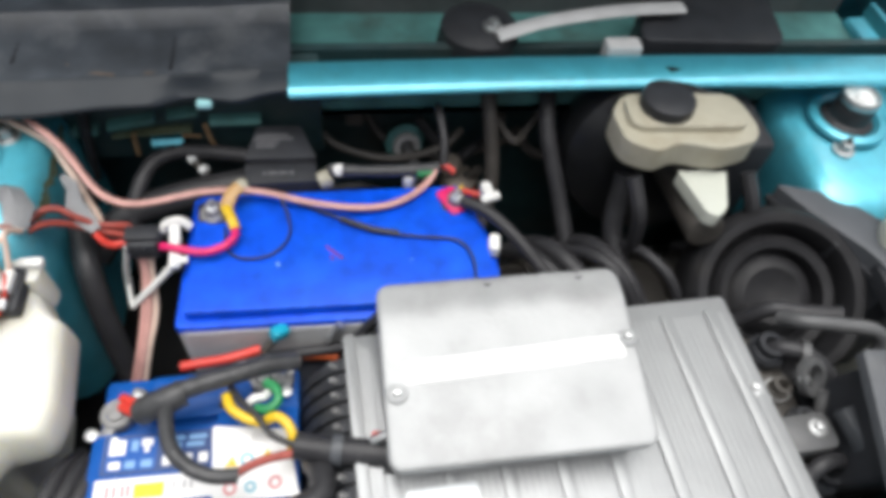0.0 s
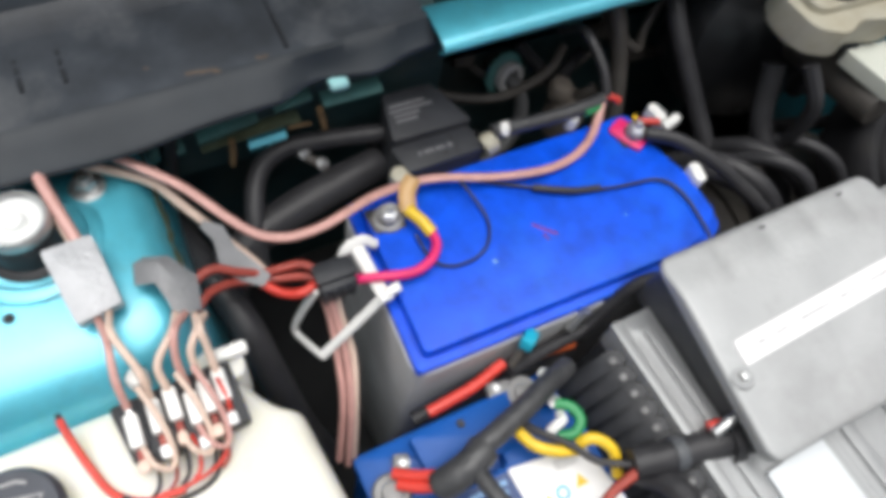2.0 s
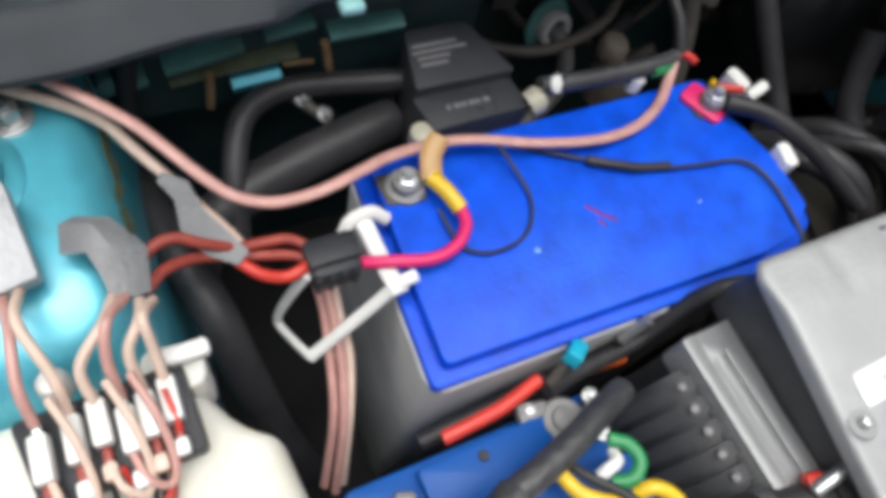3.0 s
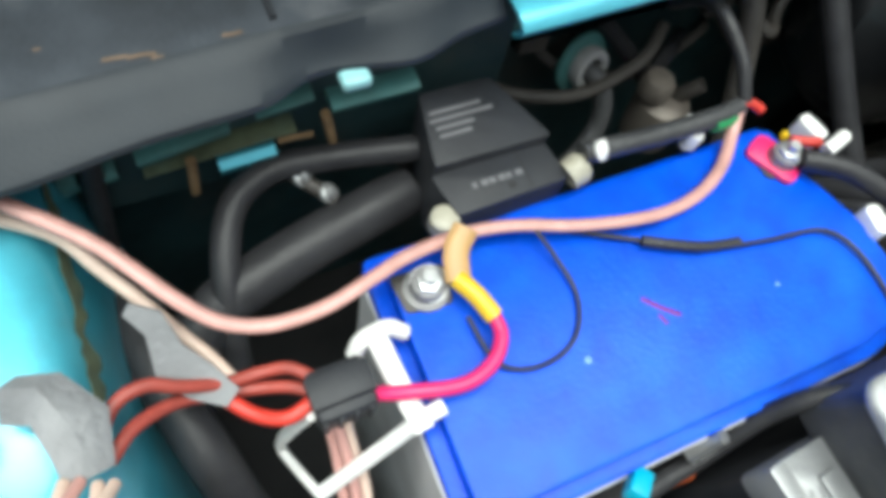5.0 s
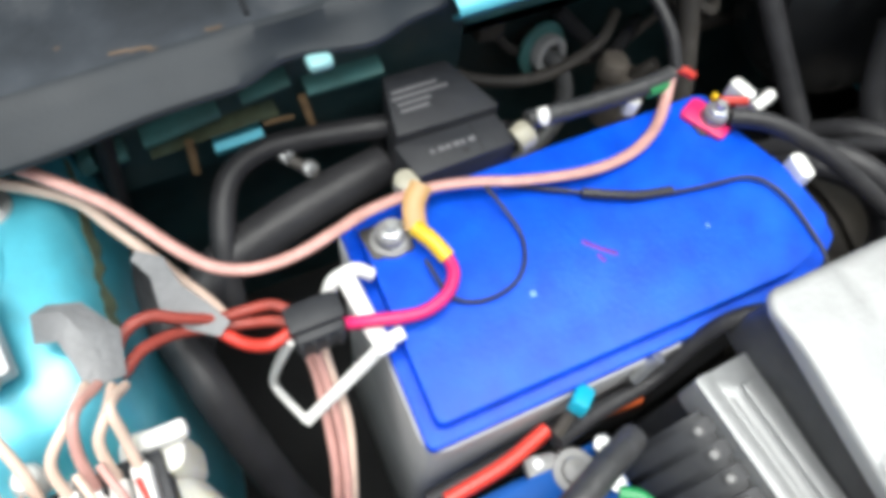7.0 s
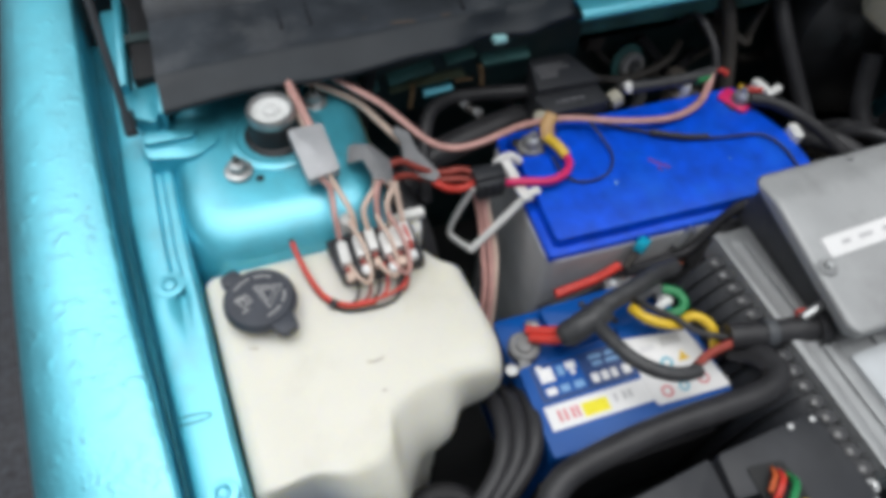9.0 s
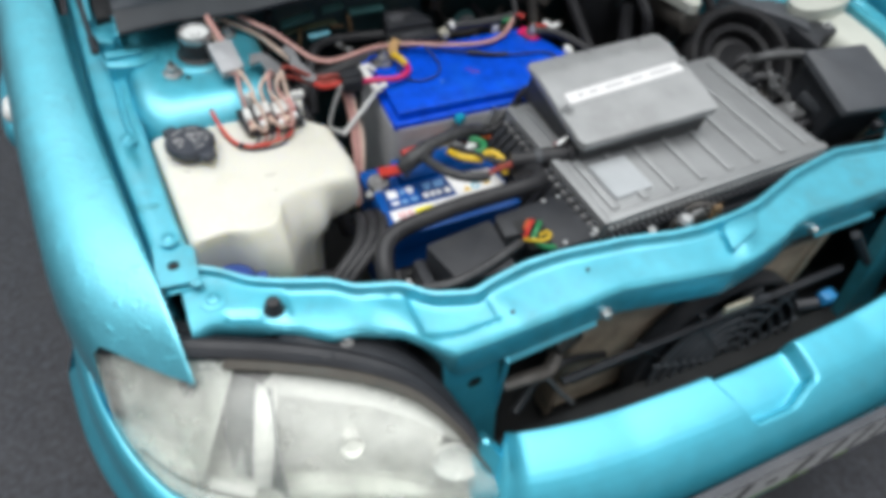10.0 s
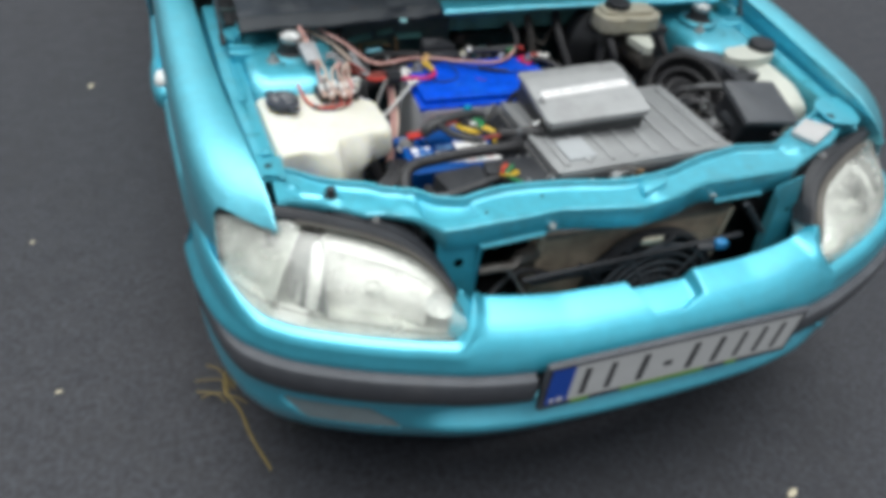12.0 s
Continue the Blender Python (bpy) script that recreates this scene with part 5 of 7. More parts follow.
for x, y, a in ((0.038, 0.612, 20), (-0.045, 0.718, 0), (0.043, 0.690, 40)):
    c = slab(round_poly([(-0.011, -0.006), (0.011, -0.006), (0.011, 0.006), (-0.011, 0.006)], 0.005), 0.0, 0.014, 0.003, m=pose(x, y, 0.642, 0, 0, 60 + a))
    part("lid_clip", c, WHITE, bat, "white plastic clip")
# scuffs, a paint mark and a moulded line on the lid
part("red_mark", tube([(-0.146, 0.624, 0.6478), (-0.137, 0.614, 0.6478), (-0.128, 0.606, 0.6478)], 0.0014, 6, flat=0.25), DULL_RED, lid, "dull red pen mark")
part("red_mark", tube([(-0.141, 0.611, 0.6478), (-0.139, 0.604, 0.6478)], 0.0012, 6, flat=0.25), DULL_RED, lid)
for x, y, r in ((-0.196, 0.603, 0.0022), (-0.055, 0.600, 0.0014)):
    part("scuff", lathe([(r, 0), (r * 0.6, 0.0003), (0, 0.0004)], (x, y, 0.6475), 10), LABEL_LIGHT, lid)

# white cable ties on the case
tie = thing("cable_tie", (-0.33, 0.60, 0.56), "white plastic cable tie bent over the battery edge", "cable tie")
part("strap", tube([(-0.349, 0.632, 0.655), (-0.362, 0.636, 0.612), (-0.369, 0.637, 0.578), (-0.364, 0.620, 0.580), (-0.357, 0.601, 0.588)], 0.0045, 8, per=4, flat=0.7), WHITE, tie)
part("strap", tube([(-0.357, 0.601, 0.588), (-0.332, 0.604, 0.615), (-0.306, 0.607, 0.645), (-0.296, 0.608, 0.656), (-0.286, 0.609, 0.657)], 0.0045, 8, per=4, flat=0.7), WHITE, tie)
tie2 = thing("cable_tie", (-0.305, 0.63, 0.62), "white hooked plastic strap on the blue lid", "cable tie")
part("strap", tube([(-0.304, 0.655, 0.656), (-0.302, 0.630, 0.653), (-0.299, 0.602, 0.653)], 0.0060, 8, flat=0.5), WHITE, tie2)
part("head", tube([(-0.318, 0.654, 0.648), (-0.312, 0.658, 0.656), (-0.298, 0.659, 0.659), (-0.288, 0.655, 0.652)], 0.0048, 8), WHITE, tie2)

# ---- starter battery ----
sb = thing("starter_battery", (-0.279, 0.435, 0.40), "small blue car battery with printed labels and lead clamps", "battery")
SB = Matrix.Translation((0, 0, -0.013))
part("case", slab(round_poly([(-0.364, 0.362), (-0.181, 0.364), (-0.183, 0.506), (-0.364, 0.506)], 0.006), 0.40, 0.588, 0.003), LABEL_BLUE, sb, "blue plastic case")
part("lid", slab(round_poly([(-0.367, 0.359), (-0.178, 0.361), (-0.180, 0.462), (-0.256, 0.462), (-0.256, 0.450), (-0.366, 0.448)], 0.005), 0.580, 0.605, 0.003), LABEL_BLUE, sb, "blue stepped lid")
# Unseen plate, added so that the blue case front shows dark.
part("tray", slab(round_poly([(-0.372, 0.350), (-0.174, 0.352), (-0.174, 0.3605), (-0.372, 0.3585)], 0.003), 0.40, 0.540, 0.002), DUCT, sb, "added black plate that darkens the battery front")
part("lid_ledge", slab(round_poly([(-0.367, 0.430), (-0.180, 0.430), (-0.180, 0.509), (-0.367, 0.509)], 0.006), 0.572, 0.590, 0.002), LABEL_BLUE, sb)
part("vent_bar", slab(round_poly([(-0.318, 0.458), (-0.226, 0.462), (-0.224, 0.506), (-0.320, 0.504)], 0.005), 0.588, 0.603, 0.003), LABEL_BLUE, sb)
for x, y in ((-0.308, 0.466), (-0.276, 0.496), (-0.252, 0.470), (-0.258, 0.440)):
    part("vent_plug", lathe([(0.004, 0), (0.003, 0.001), (0, 0.0006)], (x, y, 0.6032), 12), BLACK, sb)
for x, y, a in ((-0.350, 0.470, -20), (-0.214, 0.497, 80)):
    m = pose(x, y, 0.590, 0, 0, a)
    cl = lathe([(0.009, 0.0), (0.015, 0.0), (0.016, 0.011), (0.014, 0.014), (0.009, 0.014)], (0, 0, 0), 22)
    box(-0.006, 0.006, -0.030, -0.010, 0.001, 0.012, 0.002, bm=cl)
    box(-0.014, 0.013, -0.029, -0.020, 0.002, 0.011, 0.002, bm=cl)
    box(0.002, 0.016, 0.008, 0.030, 0.002, 0.013, 0.003, bm=cl)
    cl.transform(m)
    cl = part("terminal_clamp", cl, LEAD, sb, "grey lead clamp")
    part("post", lathe([(0.0088, 0), (0.008, 0.016), (0, 0.0165)], m @ Vector((0, 0, 0)), 18), LEAD, cl)
    for bx, by in ((-0.013, -0.025), (0.012, -0.025), (0.010, 0.022)):
        bolt(m @ Vector((bx, by, 0.011)), 0.006, "nut", cl)
# printed labels
def print_on(x0, x1, y0, y1, z, material, name="print_bar", label="", r=0.0):
    poly = [(x0, y0), (x1, y0), (x1, y1), (x0, y1)]
    return part(name, slab(round_poly(poly, r, 2) if r else poly, 0.6178, z, m=SB), material, sb, label)


print_on(-0.356, -0.259, 0.409, 0.446, 0.6183, LABEL_DEEP, "label_panel", "deep blue printed panel", 0.002)
print_on(-0.352, -0.308, 0.412, 0.443, 0.6186, LABEL_BLUE, "label_panel", "", 0.002)
for x0, x1, y0, y1, mt in ((-0.350, -0.336, 0.427, 0.441, PAPER), (-0.331, -0.325, 0.430, 0.440, LABEL_LIGHT), (-0.322, -0.312, 0.434, 0.441, PAPER), (-0.319, -0.315, 0.428, 0.435, PAPER), (-0.349, -0.339, 0.414, 0.421, PAPER), (-0.335, -0.326, 0.414, 0.421, LABEL_LIGHT), (-0.321, -0.311, 0.414, 0.421, LABEL_LIGHT), (-0.297, -0.284, 0.437, 0.441, LABEL_LIGHT), (-0.280, -0.264, 0.437, 0.441, LABEL_LIGHT), (-0.296, -0.286, 0.430, 0.434, LABEL_LIGHT), (-0.282, -0.266, 0.430, 0.434, LABEL_LIGHT), (-0.302, -0.295, 0.414, 0.423, PAPER), (-0.292, -0.285, 0.414, 0.423, PAPER), (-0.282, -0.276, 0.414, 0.423, PAPER), (-0.270, -0.262, 0.414, 0.423, PAPER)):
    print_on(x0, x1, y0, y1, 0.6190, mt)
print_on(-0.358, -0.248, 0.382, 0.405, 0.6188, PAPER, "label_strip", "white printed strip")
for x in (-0.348, -0.342, -0.335, -0.330):
    print_on(x, x + 0.0028, 0.388, 0.399, 0.6193, PRINT_PINK)
print_on(-0.324, -0.298, 0.386, 0.399, 0.6193, BRIGHT_YELLOW, "yellow_print", "bright yellow print")
for x in (-0.291, -0.282, -0.276):
    print_on(x, x + 0.003, 0.391, 0.399, 0.6193, PRINT_GREY)
part("white_label", slab(round_poly([(-0.255, 0.376), (-0.178, 0.374), (-0.190, 0.438), (-0.259, 0.447)], 0.003), 0.6186, 0.6199, m=SB), PAPER, sb, "white warning label")
for k in range(8):
    print_on(-0.222 + k * 0.0028, -0.2205 + k * 0.0028, 0.428, 0.437, 0.6203, PRINT_GREY)
print_on(-0.246, -0.230, 0.428, 0.434, 0.6203, PRINT_FAINT)
for mt, x, y in ((YELLOW, -0.240, 0.410), (YELLOW, -0.208, 0.414)):
    part("label_mark", slab([(x - 0.006, y - 0.004), (x + 0.006, y - 0.004), (x + 0.001, y + 0.006)], 0.6195, 0.6204, m=SB), mt, sb, "yellow warning triangle")
for mt, x, y, r in ((CYAN, -0.226, 0.412, 0.006), (PRINT_PINK, -0.200, 0.388, 0.006), (PRINT_PINK, -0.240, 0.386, 0.006), (CYAN, -0.222, 0.386, 0.005)):
    part("label_mark", lathe([(r * 0.62, 0.0), (r, 0.0), (r, 0.0006), (r * 0.62, 0.0006), (r * 0.62, 0.0)], SB @ Vector((x, y, 0.6198)), 20), mt, sb, "printed ring symbol")

# ---- washer tank ----
tank = thing("washer_tank", (-0.51, 0.47, 0.40), "yellowed white plastic washer tank with a slate grey cap", "tank")
rings = []
for z, i, k, xr in ((0.44, 0, 0.0, 0.062), (0.575, 0, 0.0, 0.060), (0.588, 0, 0.0, 0.050), (0.597, 0, 0.0, 0.026), (0.604, 0, 0.02, 0.005), (0.615, 0, 0.10, 0), (0.628, 0, 0.28, 0), (0.638, 0.001, 0.50, 0), (0.646, 0.002, 0.72, 0), (0.652, 0.004, 0.90, 0), (0.6565, 0.008, 1.04, 0), (0.6590, 0.014, 1.18, 0), (0.6600, 0.024, 1.40, 0)):
    poly = [(-0.628 + i * 0.6, 0.600 - i), (-0.520, 0.602 - i), (-0.444 - xr * 0.3, 0.602 - i), (-0.426 - i - xr * 0.6, 0.590 - i), (-0.414 - i - xr * 0.8, 0.566), (-0.404 - i - xr, 0.554), (-0.392 - i - xr, 0.546), (-0.383 - i - xr, 0.460 + i), (-0.390 - i - xr * 0.9, 0.431 + i), (-0.430 - xr * 0.6 - i, 0.428 + 0.006 * k + 0.8 * i), (-0.444 - xr * 0.3 - 0.004 * k, 0.402 + 0.034 * k), (-0.474, 0.400 + 0.032 * k), (-0.490 - 0.005 * k, 0.380 + 0.040 * k), (-0.504, 0.350 + 0.036 * k), (-0.536, 0.360 + 0.020 * k), (-0.566, 0.386 + 0.006 * k), (-0.592, 0.384 + 0.004 * k), (-0.613 + i * 0.6, 0.376 + 0.012 * k)]
    rings.append([(x, y, z) for x, y in round_poly(poly, 0.013, 5)])
part("body", loft(rings, closed=True, caps=True), TANK, tank, "yellowed white plastic body")
part("neck", slab(round_poly([(-0.452, 0.585), (-0.420, 0.580), (-0.418, 0.606), (-0.450, 0.610)], 0.01), 0.62, 0.672, 0.006, 3), TANK, tank)
cap = part("cap", lathe([(0.0235, 0.0), (0.0245, 0.008), (0.0300, 0.011), (0.0315, 0.014), (0.0312, 0.0185), (0.0285, 0.0225), (0.0, 0.0235)], (-0.579, 0.547, 0.6575), 32), CAP_GREY, tank, "slate grey screw cap with a moulded symbol")
part("tab", slab(round_poly([(-0.012, 0), (0.012, 0), (0.008, 0.018), (-0.008, 0.018)], 0.005), 0.009, 0.0165, 0.003, m=pose(-0.566, 0.525, 0.662, 0, 0, 205)), CAP_GREY, cap)
part("tab", slab(round_poly([(-0.010, 0), (0.010, 0), (0.008, 0.012), (-0.008, 0.012)], 0.005), 0.009, 0.0165, 0.003, m=pose(-0.597, 0.569, 0.662, 0, 0, 30)), CAP_GREY, cap)
for pts in ([(-0.004, 0.010), (0.019, 0.010), (0.009, -0.012), (-0.004, 0.010)], [(0.001, 0.007), (0.014, 0.007), (0.008, -0.006), (0.001, 0.007)], [(-0.020, -0.002), (-0.011, 0.002), (-0.006, -0.004), (-0.012, -0.010), (-0.016, -0.006), (-0.020, -0.002)], [(-0.021, 0.008), (-0.016, 0.014), (-0.009, 0.019)], [(-0.005, 0.020), (0.004, 0.021), (0.010, 0.019)], [(0.008, -0.020), (0.014, -0.016), (0.018, -0.011)], [(0.020, -0.007), (0.022, -0.001), (0.0215, 0.004)], [(-0.018, -0.004), (-0.013, -0.001), (-0.010, -0.006)], [(-0.013, -0.015), (-0.008, -0.012)]):
    part("symbol", tube([pose(-0.579, 0.547, 0.6806, 0, 0, -10) @ Vector((x, y, 0)) for x, y in pts], 0.0010, 6, per=1), CASE_PALE, cap)
for pts, r, mt in (([(-0.504, 0.4705, 0.6600), (-0.496, 0.4690, 0.6602), (-0.489, 0.4710, 0.6600)], 0.0007, STAIN), ([(-0.600, 0.5140, 0.6595), (-0.594, 0.5105, 0.6600), (-0.589, 0.5092, 0.6600)], 0.0008, STAIN), ([(-0.606, 0.530, 0.6590), (-0.604, 0.524, 0.6592)], 0.0006, STAIN), ([(-0.499, 0.4415, 0.6600), (-0.494, 0.4420, 0.6600)], 0.0006, STAIN)):
    part("stain", tube(pts, r, 6, flat=0.3), mt, tank)

bcap = thing("blue_filler_cap", (-0.577, 0.362, 0.56), "dull blue filler cap beside the white tank", "cap")
part("cap_top", lathe([(0.028, 0), (0.030, 0.004), (0.029, 0.016), (0.024, 0.022), (0.012, 0.025), (0, 0.026)], (-0.577, 0.350, 0.600), 28), BLUE_CAP, bcap)
part("cap_neck", rod((-0.577, 0.350, 0.55), (-0.577, 0.350, 0.602), 0.022), TANK, bcap)
part("cap_tab", box(-0.552, -0.536, 0.348, 0.360, 0.604, 0.612, 0.002), BLUE_CAP, bcap)
part("bracket_plate", slab([(-0.55, 0.318), (-0.490, 0.310), (-0.486, 0.336), (-0.55, 0.345)], 0.580, 0.584), PAINT_IN, car)

# ---- fuse holder strip on the tank ----
fh = thing("fuse_holder_strip", (-0.468, 0.572, 0.66), "black fuse holder with white connectors and pale cables", "fuse holder")
part("base_plate", slab(round_poly([(-0.512, 0.592), (-0.505, 0.547), (-0.428, 0.548), (-0.430, 0.596)], 0.004), 0.662, 0.676, 0.002), BLACK, fh, "black plastic base")
for i, x in enumerate((-0.499, -0.484, -0.472, -0.460, -0.450, -0.439)):
    dy = 0.004 * (i % 3) - 0.004
    c = part("connector", box(x - 0.0046, x + 0.0046, 0.560 + dy, 0.584 + dy, 0.676, 0.687, 0.002), WHITE, fh, "white plastic connector")
    part("pin", box(x - 0.002, x + 0.002, 0.584 + dy, 0.590 + dy, 0.679, 0.684, 0.0005), STEEL, c)
    part("red_end", box(x - 0.0024, x + 0.0024, 0.551 + dy, 0.560 + dy, 0.677, 0.683, 0.002), RED_OLD, c)
    part("clear_boot", box(x - 0.0036, x + 0.0036, 0.543 + dy, 0.552 + dy, 0.677, 0.684, 0.002), PAPER if i % 2 else PEACH, c)
part("peg", lathe([(0.007, 0), (0.008, 0.014), (0.006, 0.018), (0, 0.019)], (-0.488, 0.602, 0.672), 14), WHITE, fh)
part("latch", box(-0.438, -0.414, 0.594, 0.604, 0.672, 0.682, 0.003, m=None), WHITE, fh)


def cable(pts, r, material, label, category="cable", name="cable", n=10, group="", **k):
    return solo(name, tube(pts, r, n, **k), material, label, category, group)


# pale cables from the taped bundle down into the connectors
for i, (x, xs, ys) in enumerate(((-0.499, -0.500, 0.650), (-0.484, -0.492, 0.652), (-0.472, -0.452, 0.634), (-0.460, -0.446, 0.632), (-0.450, -0.440, 0.628), (-0.439, -0.434, 0.626))):
    cable([(xs, ys, 0.694), (xs * 0.6 + x * 0.4 + 0.003 * (-1) ** i, ys * 0.6 + 0.590 * 0.4, 0.706 + 0.004 * (i % 2)), (x, 0.600, 0.700), (x, 0.585, 0.684)], 0.0028, PEACH if i % 3 else COPPER, "pale pink twin cable to a white connector", group="cables into the fuse holder")
for x, mt in ((-0.491, PEACH), (-0.466, PEACH), (-0.455, COPPER)):
    cable([(x - 0.006, 0.556, 0.682), (x - 0.002, 0.542, 0.682), (x + 0.006, 0.537, 0.676), (x + 0.011, 0.545, 0.680), (x + 0.010, 0.566, 0.692), (x + 0.003, 0.590, 0.700)], 0.0021, mt, "pale cable looped round the white connectors", group="wires at the fuse holder")
for x, mt in ((-0.494, RUBBER), (-0.483, RED_OLD), (-0.475, RUBBER), (-0.467, RED), (-0.457, RUBBER), (-0.448, RED_OLD)):
    cable([(x, 0.552, 0.680), (x + 0.001, 0.542, 0.672), (x - 0.002, 0.532, 0.666), (x - 0.008, 0.5265, 0.6655)], 0.0014, mt, "thin wire from a white connector to the red loop", n=8, group="wires at the fuse holder")
cable([(-0.541, 0.597, 0.678), (-0.539, 0.585, 0.673), (-0.533, 0.562, 0.6655), (-0.524, 0.540, 0.664), (-0.508, 0.527, 0.664), (-0.492, 0.5245, 0.664), (-0.482, 0.524, 0.664)], 0.0027, RED, "red wire looped across the white tank")
cable([(-0.496, 0.5265, 0.665), (-0.480, 0.525, 0.665), (-0.455, 0.531, 0.667), (-0.442, 0.550, 0.674), (-0.438, 0.562, 0.684), (-0.440, 0.580, 0.690)], 0.0015, RED, "thin red wire bent up to a white connector", n=8)
cable([(-0.541, 0.600, 0.680), (-0.536, 0.570, 0.664), (-0.526, 0.541, 0.660), (-0.509, 0.523, 0.661), (-0.480, 0.519, 0.662), (-0.462, 0.524, 0.662), (-0.452, 0.540, 0.668), (-0.456, 0.552, 0.678)], 0.0018, RUBBER, "thin black wire beside a red wire on the tank", n=8)
part("wire_band", tube([(-0.520, 0.533, 0.664), (-0.516, 0.529, 0.664)], 0.0046, 8), BLACK, tank)
# tape
tp = slab(round_poly([(-0.017, -0.030), (0.015, -0.029), (0.018, 0.026), (-0.016, 0.029)], 0.003), -0.006, 0.007, 0.003, m=pose(-0.5005, 0.680, 0.700, 12, 0, 9))
solo("tape_wrap", tp, TAPE, "silver adhesive tape wrapped round two cables", "tape")
tp = thicken(loft([[(-0.472, 0.668, 0.690), (-0.468, 0.680, 0.700), (-0.460, 0.684, 0.698)], [(-0.458, 0.660, 0.700), (-0.452, 0.674, 0.704), (-0.444, 0.680, 0.696)], [(-0.454, 0.645, 0.698), (-0.444, 0.655, 0.700), (-0.430, 0.660, 0.690)], [(-0.452, 0.628, 0.690), (-0.444, 0.632, 0.692), (-0.434, 0.636, 0.684)]]), 0.004)
solo("tape_wrap", tp, TAPE_DARK, "grey adhesive tape round a cable bundle", "tape")
tp = thicken(loft([[(-0.416, 0.700, 0.688), (-0.412, 0.704, 0.690)], [(-0.410, 0.690, 0.680), (-0.400, 0.698, 0.684)], [(-0.412, 0.672, 0.668), (-0.396, 0.682, 0.674)], [(-0.402, 0.660, 0.660), (-0.386, 0.670, 0.664)], [(-0.386, 0.650, 0.656), (-0.378, 0.656, 0.658)]]), 0.005)
solo("tape_wrap", tp, TAPE_DARK, "grey tape tail round red cables", "tape")

# long twin cable from the tower over the battery
cable([(-0.497, 0.706, 0.706), (-0.503, 0.735, 0.716), (-0.508, 0.765, 0.722), (-0.502, 0.784, 0.722), (-0.484, 0.786, 0.716), (-0.462, 0.776, 0.706), (-0.442, 0.761, 0.698), (-0.420, 0.740, 0.692), (-0.406, 0.722, 0.686), (-0.393, 0.704, 0.680), (-0.378, 0.689, 0.672), (-0.360, 0.681, 0.667), (-0.342, 0.678, 0.667), (-0.321, 0.678, 0.670), (-0.297, 0.684, 0.670), (-0.271, 0.691, 0.668), (-0.233, 0.694, 0.664), (-0.202, 0.689, 0.662), (-0.164, 0.676, 0.661), (-0.117, 0.667, 0.659), (-0.079, 0.670, 0.656), (-0.048, 0.683, 0.656), (-0.026, 0.702, 0.658), (-0.014, 0.718, 0.668)], 0.0043, COPPER, "brown clear-sheathed cable draped over the blue battery", flat=0.8, per=4)
cable([(-0.500, 0.706, 0.700), (-0.506, 0.740, 0.708), (-0.506, 0.772, 0.712), (-0.484, 0.776, 0.702), (-0.456, 0.768, 0.688), (-0.436, 0.756, 0.678), (-0.423, 0.736, 0.671), (-0.410, 0.717, 0.663), (-0.397, 0.695, 0.657), (-0.387, 0.679, 0.652), (-0.380, 0.664, 0.650)], 0.0038, PEACH, "pale brown cable running to grey tape", per=4)
cable([(-0.440, 0.652, 0.676), (-0.430, 0.664, 0.678), (-0.416, 0.668, 0.676), (-0.402, 0.664, 0.668), (-0.384, 0.662, 0.656), (-0.366, 0.662, 0.652), (-0.352, 0.658, 0.655), (-0.342, 0.648, 0.656)], 0.0035, RED_OLD, "faded red cable running under grey tape", group="red cables to the fuse")
cable([(-0.438, 0.640, 0.676), (-0.426, 0.652, 0.672), (-0.408, 0.660, 0.660), (-0.390, 0.660, 0.650), (-0.370, 0.656, 0.647), (-0.355, 0.650, 0.650), (-0.344, 0.642, 0.652)], 0.0035, RED_OLD, "faded red cable running under grey tape", group="red cables to the fuse")
cable([(-0.386, 0.656, 0.650), (-0.374, 0.642, 0.650), (-0.360, 0.634, 0.655), (-0.344, 0.638, 0.656)], 0.0040, RED, "bright red sleeved wire to the fuse")
for dx, dy, mt in ((0, 0, COPPER), (0.007, 0.004, PEACH), (-0.006, 0.007, COPPER)):
    cable([(-0.338 + dx, 0.636 + dy, 0.640), (-0.337 + dx * 0.7, 0.616 + dy, 0.615), (-0.339 + dx, 0.588 + dy, 0.588), (-0.348 + dx * 0.8, 0.555 + dy, 0.560), (-0.364 + dx, 0.520 + dy, 0.510)], 0.0034, mt, "brown cable running down beside the battery", group="brown cables beside the battery")
fuse = thing("inline_fuse", (-0.333, 0.638, 0.63), "black plastic fuse housing on a pink wire", "fuse")
part("housing", box(-0.348, -0.316, 0.622, 0.650, 0.642, 0.666, 0.004), BLACK, fuse)
part("cover", box(-0.349, -0.315, 0.628, 0.646, 0.665, 0.671, 0.002), BLACK, fuse)
for x in (-0.345, -0.337, -0.329, -0.321):
    part("rib", box(x - 0.0015, x + 0.0015, 0.6205, 0.6225, 0.645, 0.664, 0.0006, 1), BLACK, fuse)
cable([(-0.318, 0.630, 0.654), (-0.300, 0.622, 0.660), (-0.272, 0.615, 0.660), (-0.252, 0.620, 0.660), (-0.241, 0.632, 0.660), (-0.240, 0.646, 0.660)], 0.0042, PINK, "magenta wire curling on the blue lid")
cr = thing("ring_terminal", (-0.245, 0.662, 0.65), "yellow crimped ring terminal at the battery post", "terminal")
part("sleeve", tube([(-0.240, 0.643, 0.660), (-0.245, 0.657, 0.663), (-0.251, 0.670, 0.663)], 0.0058, 10), YELLOW, cr)
part("tongue", tube([(-0.251, 0.668, 0.663), (-0.246, 0.684, 0.668), (-0.236, 0.694, 0.672)], 0.0075, 10, flat=0.35), TAN, cr)
